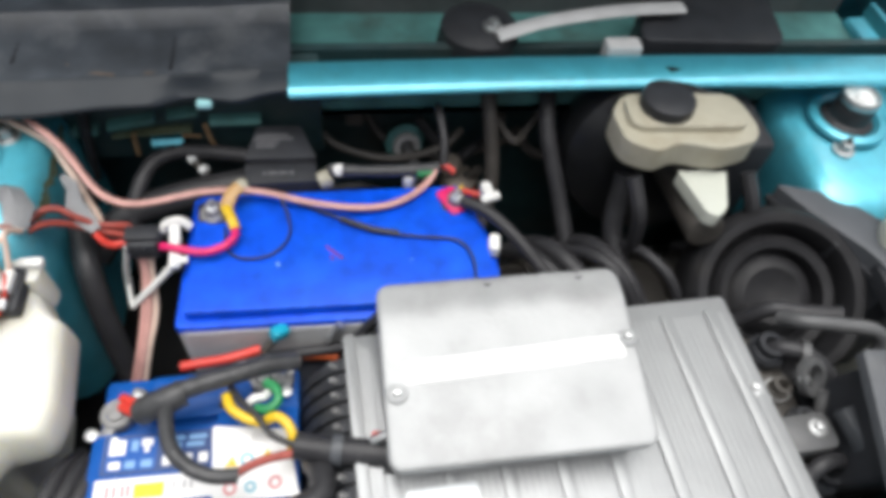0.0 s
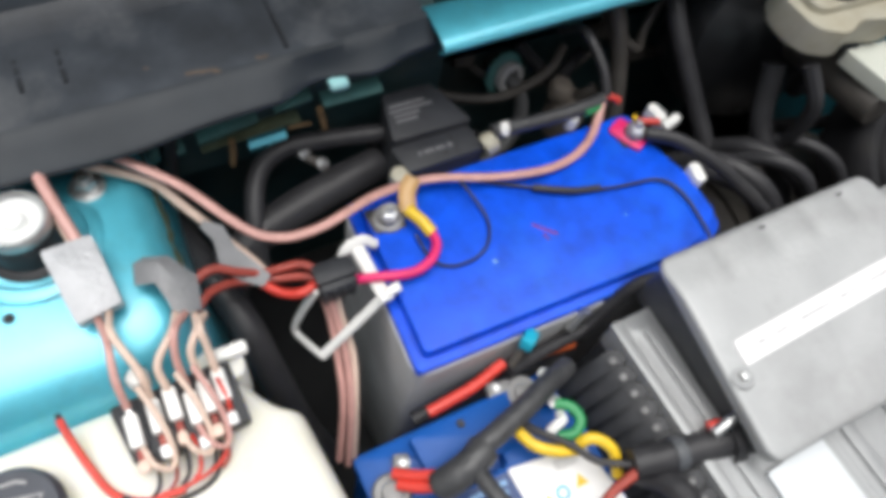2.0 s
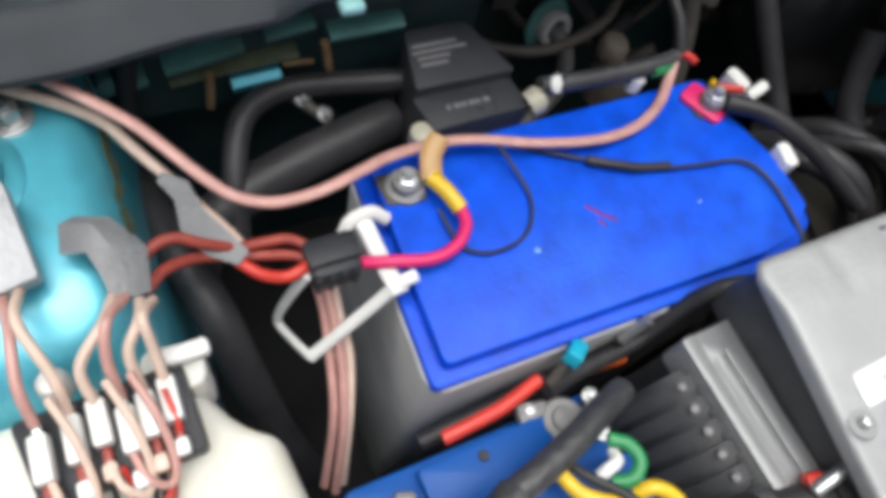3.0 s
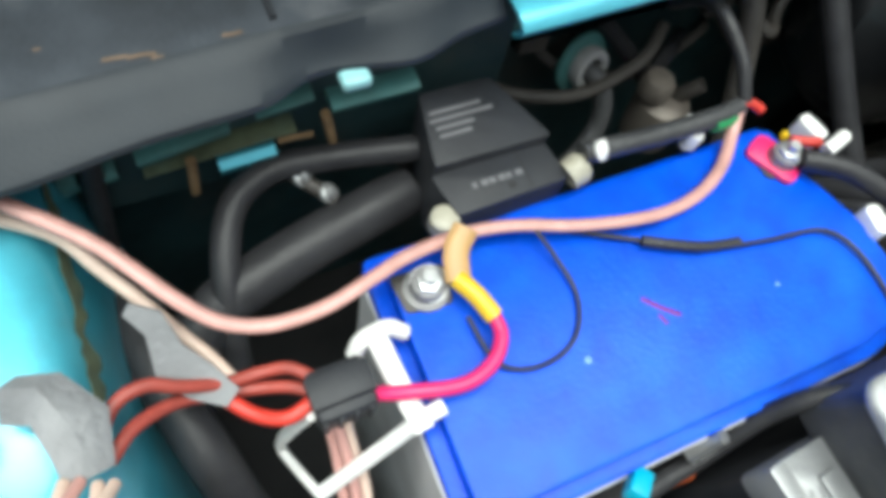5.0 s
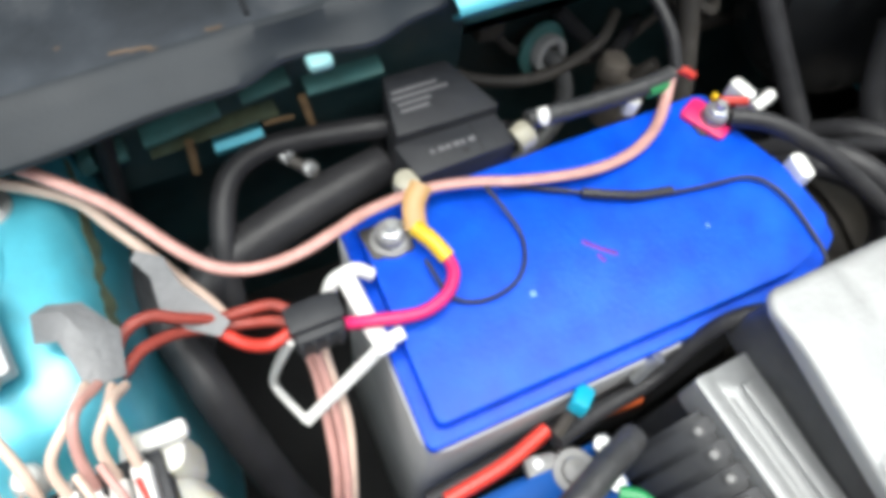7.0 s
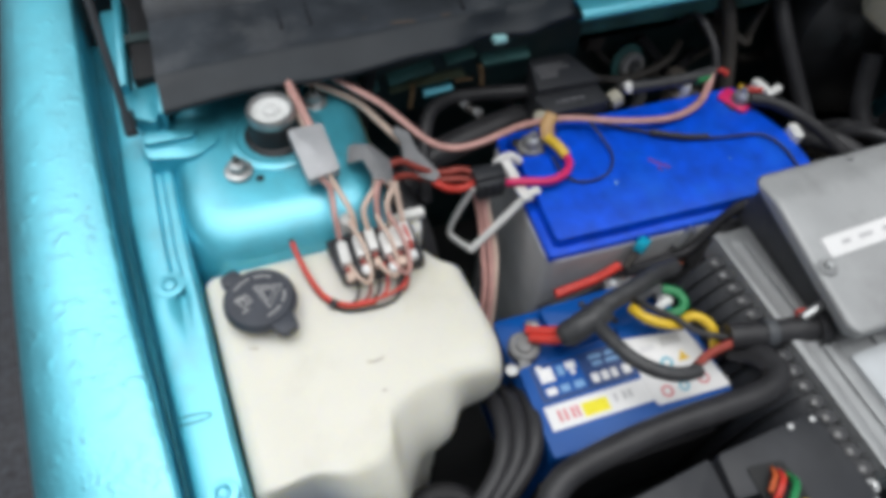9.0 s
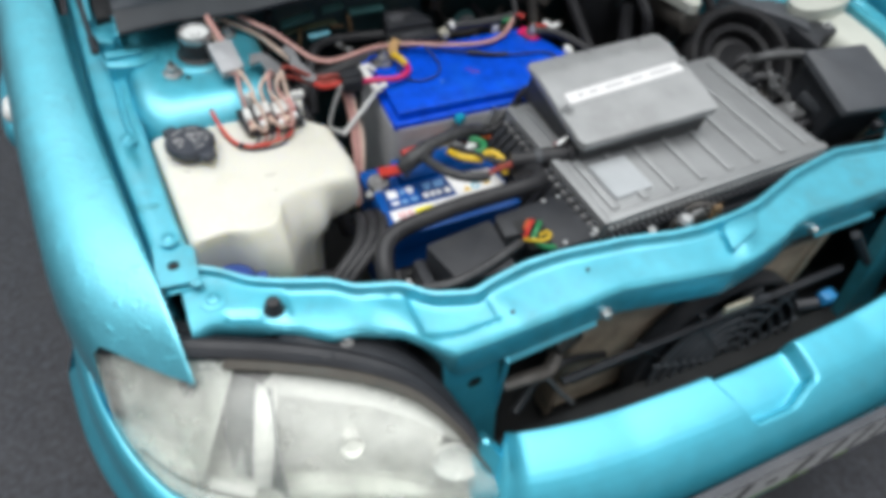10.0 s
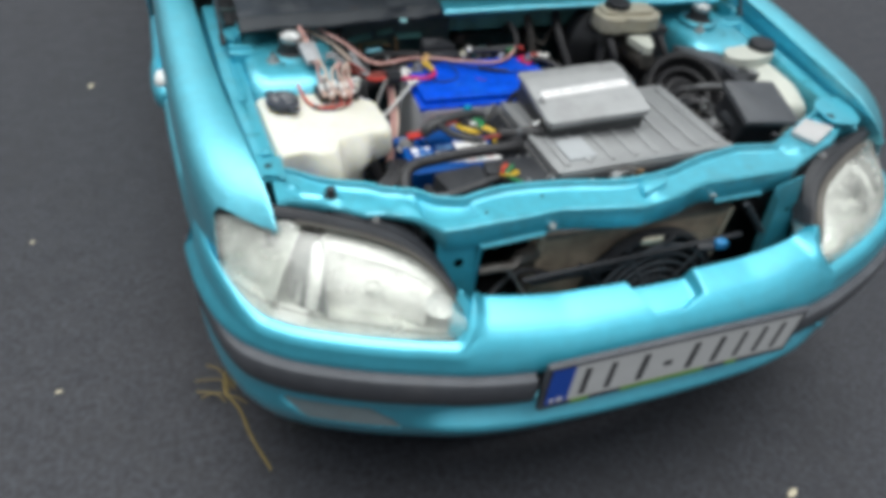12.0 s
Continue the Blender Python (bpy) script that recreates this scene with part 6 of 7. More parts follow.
part("ring", lathe([(0.006, 0), (0.012, 0), (0.012, 0.002), (0.006, 0.002), (0.006, 0)], (-0.264, 0.676, 0.6525), 16), STEEL, cr)
cable([(-0.194, 0.686, 0.662), (-0.186, 0.664, 0.654), (-0.184, 0.641, 0.651), (-0.194, 0.621, 0.651), (-0.211, 0.611, 0.651), (-0.233, 0.611, 0.651), (-0.248, 0.622, 0.652), (-0.252, 0.650, 0.654)], 0.0014, RUBBER, "thin black wire looped on the blue lid", n=8)
cable([(-0.196, 0.686, 0.662), (-0.165, 0.676, 0.653), (-0.130, 0.658, 0.652), (-0.089, 0.637, 0.652), (-0.044, 0.627, 0.652), (-0.004, 0.620, 0.652), (0.011, 0.598, 0.651), (0.010, 0.560, 0.650), (0.006, 0.530, 0.645)], 0.0015, RUBBER, "thin black wire across the blue lid", n=8)
cable([(-0.128, 0.656, 0.653), (-0.108, 0.645, 0.654), (-0.090, 0.638, 0.653), (-0.066, 0.633, 0.652)], 0.0036, RUBBER, "black shrink sleeve on a thin wire", n=8)
cable([(0.010, 0.668, 0.660), (0.034, 0.650, 0.662), (0.060, 0.622, 0.655), (0.085, 0.590, 0.640), (0.11, 0.560, 0.62)], 0.0075, RUBBER, "thick black cable from the battery post")
cable([(-0.140, 0.720, 0.664), (-0.110, 0.719, 0.662), (-0.074, 0.717, 0.662), (-0.032, 0.716, 0.664), (-0.012, 0.718, 0.664)], 0.0072, FOAM, "black taped cable along the battery edge")
gr = thing("green_connector", (-0.020, 0.718, 0.65), "small green cable end on the battery", "connector")
part("shell", tube([(-0.038, 0.713, 0.662), (-0.026, 0.713, 0.662), (-0.016, 0.714, 0.661)], 0.0064, 10), GREEN, gr)
rd = thing("red_connector", (0.0, 0.722, 0.66), "red cable end above the battery", "connector")
part("shell", tube([(-0.008, 0.721, 0.665), (0.000, 0.717, 0.664), (0.006, 0.712, 0.661)], 0.0036, 10), RED, rd)
cable([(-0.006, 0.720, 0.665), (-0.004, 0.745, 0.684), (-0.006, 0.785, 0.694), (0.0, 0.82, 0.66)], 0.0050, RUBBER, "black cable rising to the scuttle")
rd = thing("red_connector", (0.03, 0.682, 0.65), "red and white cable ends at the battery post", "connector")
part("shell", tube([(0.012, 0.684, 0.660), (0.022, 0.678, 0.662), (0.030, 0.675, 0.662)], 0.0036, 10), RED, rd)
part("white_end", tube([(0.032, 0.668, 0.660), (0.042, 0.670, 0.662), (0.052, 0.673, 0.662)], 0.0050, 10), WHITE, rd)
part("yellow_end", tube([(0.008, 0.687, 0.660), (0.012, 0.690, 0.660)], 0.0026, 8), YELLOW, rd)

# ---- relay block behind the battery ----
rel = thing("relay_module", (-0.19, 0.745, 0.60), "black plastic relay module with worn print", "relay")
part("upper_block", slab(round_poly([(-0.234, 0.740), (-0.153, 0.739), (-0.171, 0.793), (-0.222, 0.794)], 0.003), 0.60, 0.666, 0.003), BLACK, rel)
part("lower_block", slab(round_poly([(-0.231, 0.709), (-0.151, 0.711), (-0.155, 0.740), (-0.236, 0.740)], 0.003), 0.60, 0.657, 0.002), BLACK, rel)
for x0, x1, y in ((-0.222, -0.186, 0.777), (-0.224, -0.180, 0.771), (-0.222, -0.196, 0.765), (-0.222, -0.200, 0.759)):
    part("print_bar", box(x0, x1, y - 0.0013, y + 0.0013, 0.6655, 0.6664), PRINT_PALE, rel)
for i, w in enumerate((0.003, 0.005, 0.004, 0.005, 0.003, 0.005)):
    part("print_bar", box(-0.214 + i * 0.006, -0.214 + i * 0.006 + w, 0.723, 0.727, 0.6565, 0.6574), PRINT_PALE, rel)
part("port", box(-0.192, -0.187, 0.7155, 0.720, 0.6565, 0.6573), SHADE, rel)
part("seam", box(-0.178, -0.177, 0.712, 0.738, 0.6565, 0.6573), SHADE, rel)
part("side_stud", lathe([(0.008, 0), (0.010, 0.004), (0.009, 0.014), (0.006, 0.016), (0, 0.016)], (-0.238, 0.712, 0.640), 14), RES, rel)
part("plug", lathe([(0.010, 0), (0.011, 0.010), (0.008, 0.014), (0, 0.014)], (0, 0, 0), 14, pose(-0.150, 0.714, 0.652, 0, 70, 10)), RES, rel, "cream plastic plug")
part("white_pin", lathe([(0.006, 0), (0.007, 0.006), (0, 0.010)], (0, 0, 0), 12, pose(-0.130, 0.720, 0.664, 40, 30, 0)), WHITE, rel)

# ---- motor controller ----
ctl = thing("motor_controller", (0.08, 0.39, 0.30), "ribbed aluminium motor controller with a black finned side", "controller")
CM = pose(0.080, 0.392, 0.0, 0, 0, 2.5)


def cslab(x0, x1, y0, y1, z0, z1, bevel=0.0, r=0.006, seg=2):
    return slab(round_poly([(x0, y0), (x1, y0), (x1, y1), (x0, y1)], r), z0, z1, bevel, seg, m=CM)


part("body", cslab(-0.205, 0.205, -0.128, 0.128, 0.30, 0.622, 0.002), BLACK, ctl, "black finned lower body")
top = part("cover", cslab(-0.207, 0.205, -0.130, 0.128, 0.618, 0.646, 0.004), ALU_RIB, ctl, "grey aluminium cover")
for i in range(8):
    x = -0.176 + i * 0.051
    part("rib", cslab(x - 0.0062, x + 0.0062, -0.112, 0.112, 0.645, 0.6500, 0.0022, 0.003), ALU_RIB, top)
part("rim_bar", cslab(-0.207, 0.205, -0.131, -0.117, 0.645, 0.6495, 0.002, 0.003), ALU_RIB, top)
part("rim_bar", cslab(-0.207, -0.196, -0.131, 0.128, 0.645, 0.650, 0.002, 0.003), ALU_RIB, top)
part("label", cslab(-0.166, -0.104, -0.098, -0.030, 0.645, 0.6512, 0.0, 0.003), SILVER_LABEL, top, "silver paper type plate")
for i in range(40):
    x = -0.198 + i * 0.0102
    part("fin", cslab(x - 0.0025, x + 0.0025, -0.146, -0.128, 0.50, 0.634, 0.0, 0.001), BLACK, ctl)
part("front_rail", cslab(-0.205, 0.205, -0.150, -0.128, 0.585, 0.612, 0.003), BLACK, ctl)
part("side_core", loft([[CM @ Vector((x, yy, z)) for x, z in ((-0.200, 0.634), (-0.214, 0.632), (-0.230, 0.620), (-0.243, 0.598), (-0.250, 0.560), (-0.250, 0.46), (-0.200, 0.46))] for yy in (-0.126, 0.112)], closed=True, caps=True), BLACK, ctl, "black cast side")
for i in range(15):
    y = -0.121 + i * 0.01555
    f = loft([[CM @ Vector((x, yy, z)) for x, z in ((-0.204, 0.640), (-0.216, 0.638), (-0.226, 0.632), (-0.240, 0.617), (-0.252, 0.596), (-0.259, 0.560), (-0.259, 0.46), (-0.204, 0.46))] for yy in (y, y + 0.002, y + 0.0085, y + 0.0105)], closed=True, caps=True)
    f = part("side_fin", f, BLACK, ctl)
    part("pin", rod(CM @ Vector((-0.216, y + 0.005, 0.634)), CM @ Vector((-0.222, y + 0.005, 0.643)), 0.0036, 0.0028, 10, bevel=0.0008), LEAD, f)
fine = bmesh.new()
for i in range(60):
    x = -0.192 + i * 0.0065
    box(x, x + 0.003, -0.112, 0.108, 0.6455, 0.6463, bm=fine)
fine.transform(CM)
tagged(part("fine_rib", fine, ALU_RIB, top, "fine pressed lines of the cover", smooth=False), kind="stuff")
for i in range(40):
    x = -0.198 + i * 0.0102
    part("edge_tooth", cslab(x - 0.003, x + 0.003, -0.136, -0.129, 0.624, 0.642, 0.0, 0.002), ALU_RIB, top)
for x, y in ((-0.222, -0.13), (-0.15, -0.158)):
    bolt(CM @ Vector((x, y, 0.642)), 0.0055, "screw", ctl, STEEL)

bolt(CM @ Vector((0.192, 0.020, 0.6465)), 0.008, "bolt", top)
lug = part("lug", cslab(0.203, 0.262, -0.045, -0.008, 0.618, 0.634, 0.003, 0.010), FIN_GREY, ctl, "dull cast lug")
bolt(CM @ Vector((0.246, -0.024, 0.634)), 0.009, "bolt", lug)
# tilted upper box
UM = Matrix.Translation((0.016, 0.443, 0.706)) @ Matrix.Rotation(radians(9.5), 4, "X") @ Matrix.Rotation(radians(-2.5), 4, "Y")


def uslab(poly, z0, z1, bevel=0.0, r=0.012, seg=3):
    return slab(round_poly(poly, r), z0, z1, bevel, seg, m=UM)


up = thing("electronics_box", (0.016, 0.443, 0.655), "grey cast aluminium electronics box with a white label strip", "electronics box")


def box_lid():
    """A cast lid: flat top, rounded edges and corners, a rear strip that falls away with shallow dents."""
    x0, x1, y0, y1, r, rc = -0.116, 0.118, -0.086, 0.087, 0.0045, 0.013
    rows = []
    ys = [y0, y0 + 0.0006, y0 + 0.0016, y0 + 0.003, y0 + 0.006, y0 + 0.010, y0 + 0.014] + [y0 + 0.014 + (y1 - y0 - 0.028) * k / 30 for k in range(1, 30)] + [y1 - 0.014, y1 - 0.010, y1 - 0.006, y1 - 0.003, y1 - 0.0016, y1 - 0.0006, y1]
    for y in ys:
        d = min(y - y0, y1 - y)
        cut = rc - math.sqrt(max(0.0, rc * rc - max(0.0, rc - d) ** 2))
        a, b = x0 + cut, x1 - cut
        row = [(a, y, -0.012)]
        us = [0, 0.0006, 0.0016, 0.003, 0.0045] + [0.0045 + (b - a - 0.009) * k / 46 for k in range(1, 46)] + [b - a - q for q in (0.0045, 0.003, 0.0016, 0.0006, 0)]
        for u in us:
            x = a + u
            e = min(u, b - a - u, d)
            z = -(r - math.sqrt(max(0.0, r * r - max(0.0, r - e) ** 2))) if e < r else 0.0
            back = ramp((y - 0.040) / 0.03)
            z -= 0.010 * ramp((y - 0.046) / 0.05)
            for c in (-0.062, -0.012, 0.034, 0.078):
                z -= 0.0020 * back * math.exp(-((x - c - 0.10 * (y - 0.06)) / 0.006) ** 2)
            z += 0.0006 * math.sin(x * 70 + 2) * math.sin(y * 60)
            row.append((x, y, z))
        rows.append(row + [(b, y, -0.012)])
    bm = loft([[(x, y0, -0.012) for x, y, z in rows[0]]] + rows + [[(x, y1, -0.012) for x, y, z in rows[-1]]])
    bmesh.ops.remove_doubles(bm, verts=bm.verts, dist=0.00005)
    bm.transform(UM)
    return bm


part("lid", box_lid(), ALU, up, "grainy grey aluminium lid")
part("tray", uslab([(-0.108, -0.080), (0.112, -0.080), (0.112, 0.080), (-0.108, 0.080)], -0.075, -0.009, 0.003, 0.008), TRAY, up, "dark lower half")
part("flange", uslab([(-0.113, -0.083), (0.115, -0.083), (0.115, 0.083), (-0.113, 0.083)], -0.017, -0.0105, 0.002, 0.010), ALU, up)
part("label_strip", uslab([(-0.096, -0.014), (0.104, -0.006), (0.104, 0.014), (-0.096, 0.006)], -0.0005, 0.0012, 0.0, 0.003), PAPER, up, "white printed label strip")
for a, b in ((0.09, 0.134), (0.185, 0.26), (0.32, 0.487), (0.54, 0.655), (0.714, 0.916)):
    x0, x1 = -0.096 + 0.2 * a, -0.096 + 0.2 * b
    part("print_bar", uslab([(x0, -0.0055 + (x0 + 0.096) * 0.04), (x1, -0.0055 + (x1 + 0.096) * 0.04), (x1, -0.0015 + (x1 + 0.096) * 0.04), (x0, -0.0015 + (x0 + 0.096) * 0.04)], 0.0012, 0.0017, 0.0, 0.0005), PRINT_GREY, up)
for x, y in ((-0.104, -0.020), (0.110, 0.012)):
    part("screw_seat", lathe([(0.010, 0), (0.009, 0.001), (0.0, 0.001)], UM @ Vector((x, y, 0.0)), 18), ALU_RIB, up)
    bolt(UM @ Vector((x, y, 0.0005)), 0.0062, "screw", up, STEEL, False)
solo("mounting_stud", rod((-0.112, 0.398, 0.660), (-0.080, 0.404, 0.672), 0.0045, n=12, bevel=0.001), STEEL, "steel stud on the aluminium rail", "stud")

# ---- black cover panel at the front of the bay ----
pan = thing("relay_box", (-0.25, 0.275, 0.50), "black plastic relay box with two covers", "relay box")
part("cover", slab(round_poly([(-0.352, 0.300), (-0.336, 0.232), (-0.262, 0.232), (-0.258, 0.312)], 0.005), 0.50, 0.648, 0.003), BLACK, pan, "smooth black cover")
part("cover", slab(round_poly([(-0.252, 0.312), (-0.256, 0.276), (-0.224, 0.274), (-0.215, 0.236), (-0.143, 0.236), (-0.152, 0.320)], 0.004), 0.50, 0.652, 0.003), BLACK, pan, "black stepped cover")
part("side_wall", box(-0.368, -0.354, 0.236, 0.300, 0.50, 0.625, 0.002), BLACK, pan)
part("grey_panel", box(-0.390, -0.370, 0.245, 0.300, 0.545, 0.595, 0.003), CASE_GREY, pan)
for x, y in ((-0.190, 0.241), (-0.150, 0.241), (-0.180, 0.314), (-0.158, 0.314)):
    bolt((x, y, 0.651), 0.0045, "screw", pan, STEEL, False)
# Near-black sheet on the cover paints a shaded opening for the wires.
part("wire_port", slab(round_poly([(-0.236, 0.296), (-0.204, 0.292), (-0.200, 0.262), (-0.206, 0.240), (-0.236, 0.246)], 0.004), 0.6500, 0.6535), SHADE, pan)
for mt, pts, r in ((RED, [(-0.210, 0.286, 0.650), (-0.218, 0.279, 0.664), (-0.228, 0.270, 0.666), (-0.236, 0.262, 0.656)], 0.0026), (GREEN, [(-0.205, 0.282, 0.650), (-0.211, 0.272, 0.665), (-0.222, 0.262, 0.667), (-0.230, 0.252, 0.662), (-0.222, 0.240, 0.660), (-0.207, 0.237, 0.655)], 0.0030), (ORANGE, [(-0.214, 0.290, 0.650), (-0.222, 0.282, 0.662), (-0.233, 0.272, 0.662)], 0.0022), (YELLOW, [(-0.237, 0.262, 0.655), (-0.234, 0.250, 0.665), (-0.221, 0.243, 0.668), (-0.210, 0.249, 0.667), (-0.211, 0.257, 0.664), (-0.219, 0.257, 0.660)], 0.0021)):
    cable(pts, r, mt, "thin coloured wire out of the relay box", "wire", "wire", 8, group="wires out of the relay box")
cable([(-0.240, 0.262, 0.650), (-0.262, 0.252, 0.656), (-0.300, 0.240, 0.654), (-0.345, 0.234, 0.650), (-0.380, 0.246, 0.640), (-0.398, 0.262, 0.620)], 0.006, FOAM, "grey-black taped cable across the relay box")

# hoses
cable([(-0.402, 0.250, 0.560), (-0.408, 0.280, 0.620), (-0.400, 0.315, 0.640), (-0.376, 0.334, 0.646), (-0.330, 0.342, 0.648), (-0.276, 0.346, 0.650), (-0.220, 0.346, 0.652), (-0.180, 0.348, 0.652), (-0.158, 0.360, 0.648), (-0.156, 0.380, 0.640), (-0.165, 0.40, 0.62)], 0.0115, RUBBER, "thick black hose bent round the small battery", "hose", "hose", 14)
for off in (0.0, 0.015, 0.030):
    cable([(-0.392 + off, 0.448, 0.560), (-0.394 + off, 0.425, 0.588), (-0.400 + off, 0.395, 0.600), (-0.416 + off, 0.366, 0.600), (-0.446 + off * 0.9, 0.342, 0.592), (-0.480 + off * 0.8, 0.322, 0.570), (-0.510 + off * 0.7, 0.305, 0.520)], 0.0082, RUBBER, "black hose beside the white tank", "hose", "hose", 12, group="hoses beside the tank")
cable([(-0.385, 0.31, 0.60), (-0.390, 0.285, 0.58), (-0.395, 0.262, 0.50)], 0.011, RUBBER, "black upright hose by the relay box", "hose", "hose", 12)
ring = tube([(-0.470 + 0.035 * math.cos(a), 0.340 + 0.035 * math.sin(a), 0.545) for a in [k * math.tau / 12 for k in range(13)]], 0.012, 10)
solo("hose_ring", ring, DUCT, "black rubber ring below the tank", "hose")

# cable harness over the small battery
cable([(-0.300, 0.458, 0.640), (-0.285, 0.466, 0.646), (-0.262, 0.472, 0.648), (-0.234, 0.480, 0.646), (-0.205, 0.490, 0.640), (-0.178, 0.498, 0.628)], 0.0092, FOAM, "black taped cable harness over the small battery", "cable", "cable_harness", 12)
cable([(-0.320, 0.458, 0.626), (-0.308, 0.458, 0.636), (-0.290, 0.462, 0.645)], 0.0105, FOAM, "black shrink sleeve on red battery leads", "cable", "cable_harness", 12)
cable([(-0.318, 0.456, 0.632), (-0.306, 0.457, 0.641), (-0.292, 0.460, 0.646), (-0.279, 0.466, 0.646)], 0.0128, FOAM, "lumpy black tape round a cable junction", "cable", "cable_harness", 12, wave=0.02)
for dy in (-0.005, 0.004):
    cable([(-0.344, 0.478 + dy, 0.610), (-0.330, 0.468 + dy, 0.618), (-0.312, 0.459 + dy, 0.628)], 0.0048, RED, "bright red lead at the battery clamp")
cable([(-0.292, 0.456, 0.646), (-0.290, 0.436, 0.652), (-0.282, 0.410, 0.656), (-0.266, 0.392, 0.656), (-0.246, 0.383, 0.654), (-0.226, 0.383, 0.650)], 0.0068, FOAM, "black sleeved cable arched over the white label", "cable", "cable", 12)
cable([(-0.228, 0.386, 0.646), (-0.216, 0.392, 0.646), (-0.200, 0.397, 0.645), (-0.178, 0.400, 0.644)], 0.0042, RED_OLD, "faded red cable end in sleeve")
cable([(-0.205, 0.438, 0.632), (-0.196, 0.438, 0.638), (-0.187, 0.431, 0.638), (-0.182, 0.420, 0.634), (-0.184, 0.404, 0.622)], 0.0048, YELLOW, "yellow and green striped wire")
cable([(-0.244, 0.467, 0.630), (-0.238, 0.452, 0.633), (-0.224, 0.441, 0.633), (-0.206, 0.435, 0.631)], 0.005, YELLOW, "short yellow wire over the battery")
cable([(-0.216, 0.450, 0.632), (-0.204, 0.447, 0.636), (-0.195, 0.454, 0.638), (-0.197, 0.466, 0.638), (-0.207, 0.474, 0.636)], 0.0046, GREEN, "green wire bent in a loop")
cable([(-0.240, 0.474, 0.632), (-0.230, 0.458, 0.638), (-0.214, 0.440, 0.640), (-0.200, 0.420, 0.640), (-0.176, 0.406, 0.642)], 0.0032, RUBBER, "black wire over the small battery")
tie = tube([(-0.222, 0.456, 0.634), (-0.216, 0.458, 0.638), (-0.208, 0.460, 0.636), (-0.205, 0.466, 0.630)], 0.004, 8)
solo("cable_tie", tie, WHITE, "small white cable tie on the wires", "cable tie")
conn = thing("round_connector", (-0.145, 0.422, 0.62), "black ribbed round cable connector", "connector")
part("barrel", tube([(-0.178, 0.407, 0.643), (-0.150, 0.400, 0.645), (-0.120, 0.394, 0.647), (-0.094, 0.388, 0.649)], 0.0122, 16, per=9, wave=0.025), RUBBER, conn)
part("collar", rod((-0.146, 0.3995, 0.6455), (-0.136, 0.3972, 0.646), 0.0138, n=18, bevel=0.001), COVER_GREY, conn, "smooth grey-black collar")
part("flange", rod((-0.098, 0.389, 0.648), (-0.090, 0.387, 0.649), 0.018, n=20), RUBBER, conn)
part("red_seal", rod((-0.110, 0.404, 0.655), (-0.100, 0.402, 0.657), 0.005, n=12), RED, conn)
cable([(-0.296, 0.516, 0.600), (-0.280, 0.517, 0.602), (-0.250, 0.520, 0.603), (-0.218, 0.528, 0.603)], 0.0050, RED, "bright red cut cable between the batteries")
cable([(-0.212, 0.520, 0.590), (-0.190, 0.523, 0.592), (-0.165, 0.524, 0.590), (-0.140, 0.523, 0.584)], 0.005, ORANGE, "orange-red cable between the batteries")
cyc = thing("cable_lug", (-0.196, 0.533, 0.61), "cyan insulated cable lug on the battery case", "cable lug")
part("sleeve", box(-0.009, 0.009, -0.006, 0.006, -0.006, 0.006, 0.002, m=pose(-0.196, 0.532, 0.628, 0, 20, 35)), CYAN, cyc)
part("neck", rod((-0.200, 0.530, 0.622), (-0.214, 0.522, 0.608), 0.004, n=8), GRIME, cyc)
cable([(-0.216, 0.518, 0.604), (-0.180, 0.524, 0.596), (-0.130, 0.528, 0.598), (-0.104, 0.534, 0.628), (-0.086, 0.533, 0.655), (-0.060, 0.525, 0.662)], 0.006, RUBBER, "black cable curving up to the aluminium box")
cable([(-0.300, 0.525, 0.55), (-0.240, 0.528, 0.565), (-0.180, 0.530, 0.570), (-0.120, 0.530, 0.565)], 0.007, RUBBER, "black cable between the two batteries")
lug = thing("battery_strap", (-0.140, 0.534, 0.60), "small metal strap end on the battery", "strap")
part("clip", tube([(-0.146, 0.532, 0.606), (-0.140, 0.534, 0.618), (-0.134, 0.535, 0.630)], 0.005, 8), STEEL, lug)

# ---- dark hoses behind the battery ----
cable([(-0.420, 0.690, 0.560), (-0.384, 0.728, 0.585), (-0.330, 0.745, 0.595), (-0.276, 0.756, 0.600), (-0.233, 0.765, 0.600)], 0.018, RUBBER, "thick black hose behind the battery", "hose", "hose", 16)
cable([(-0.378, 0.70, 0.560), (-0.370, 0.733, 0.600), (-0.352, 0.776, 0.622), (-0.321, 0.794, 0.626), (-0.279, 0.790, 0.628), (-0.225, 0.778, 0.630)], 0.0095, RUBBER, "black arched hose behind the battery", "hose", "hose", 12)
cable([(-0.436, 0.780, 0.575), (-0.424, 0.715, 0.606), (-0.408, 0.650, 0.600), (-0.400, 0.615, 0.555), (-0.388, 0.580, 0.48), (-0.37, 0.55, 0.42)], 0.0145, RUBBER, "thick black hose going down beside the battery", "hose", "hose", 12)
cable([(-0.412, 0.802, 0.690), (-0.418, 0.801, 0.655), (-0.430, 0.800, 0.58)], 0.0065, RUBBER, "black upright hose at the bulkhead", "hose", "hose", 10)
fit_ = thing("hose_fitting", (-0.295, 0.775, 0.60), "small zinc hose fitting behind the battery", "fitting")
for x, y, z in ((-0.303, 0.786, 0.622), (-0.290, 0.772, 0.616), (-0.318, 0.80, 0.628)):
    bolt((x, y, z), 0.007, "nut", fit_, STEEL, True, (0.5, -0.4, 0.7))
part("stem", rod((-0.318, 0.80, 0.626), (-0.286, 0.768, 0.612), 0.005, n=10), GRIME, fit_)
el = thing("hose_elbow", (-0.037, 0.850, 0.55), "grey hose stub with a pale flange on the bulkhead", "elbow")
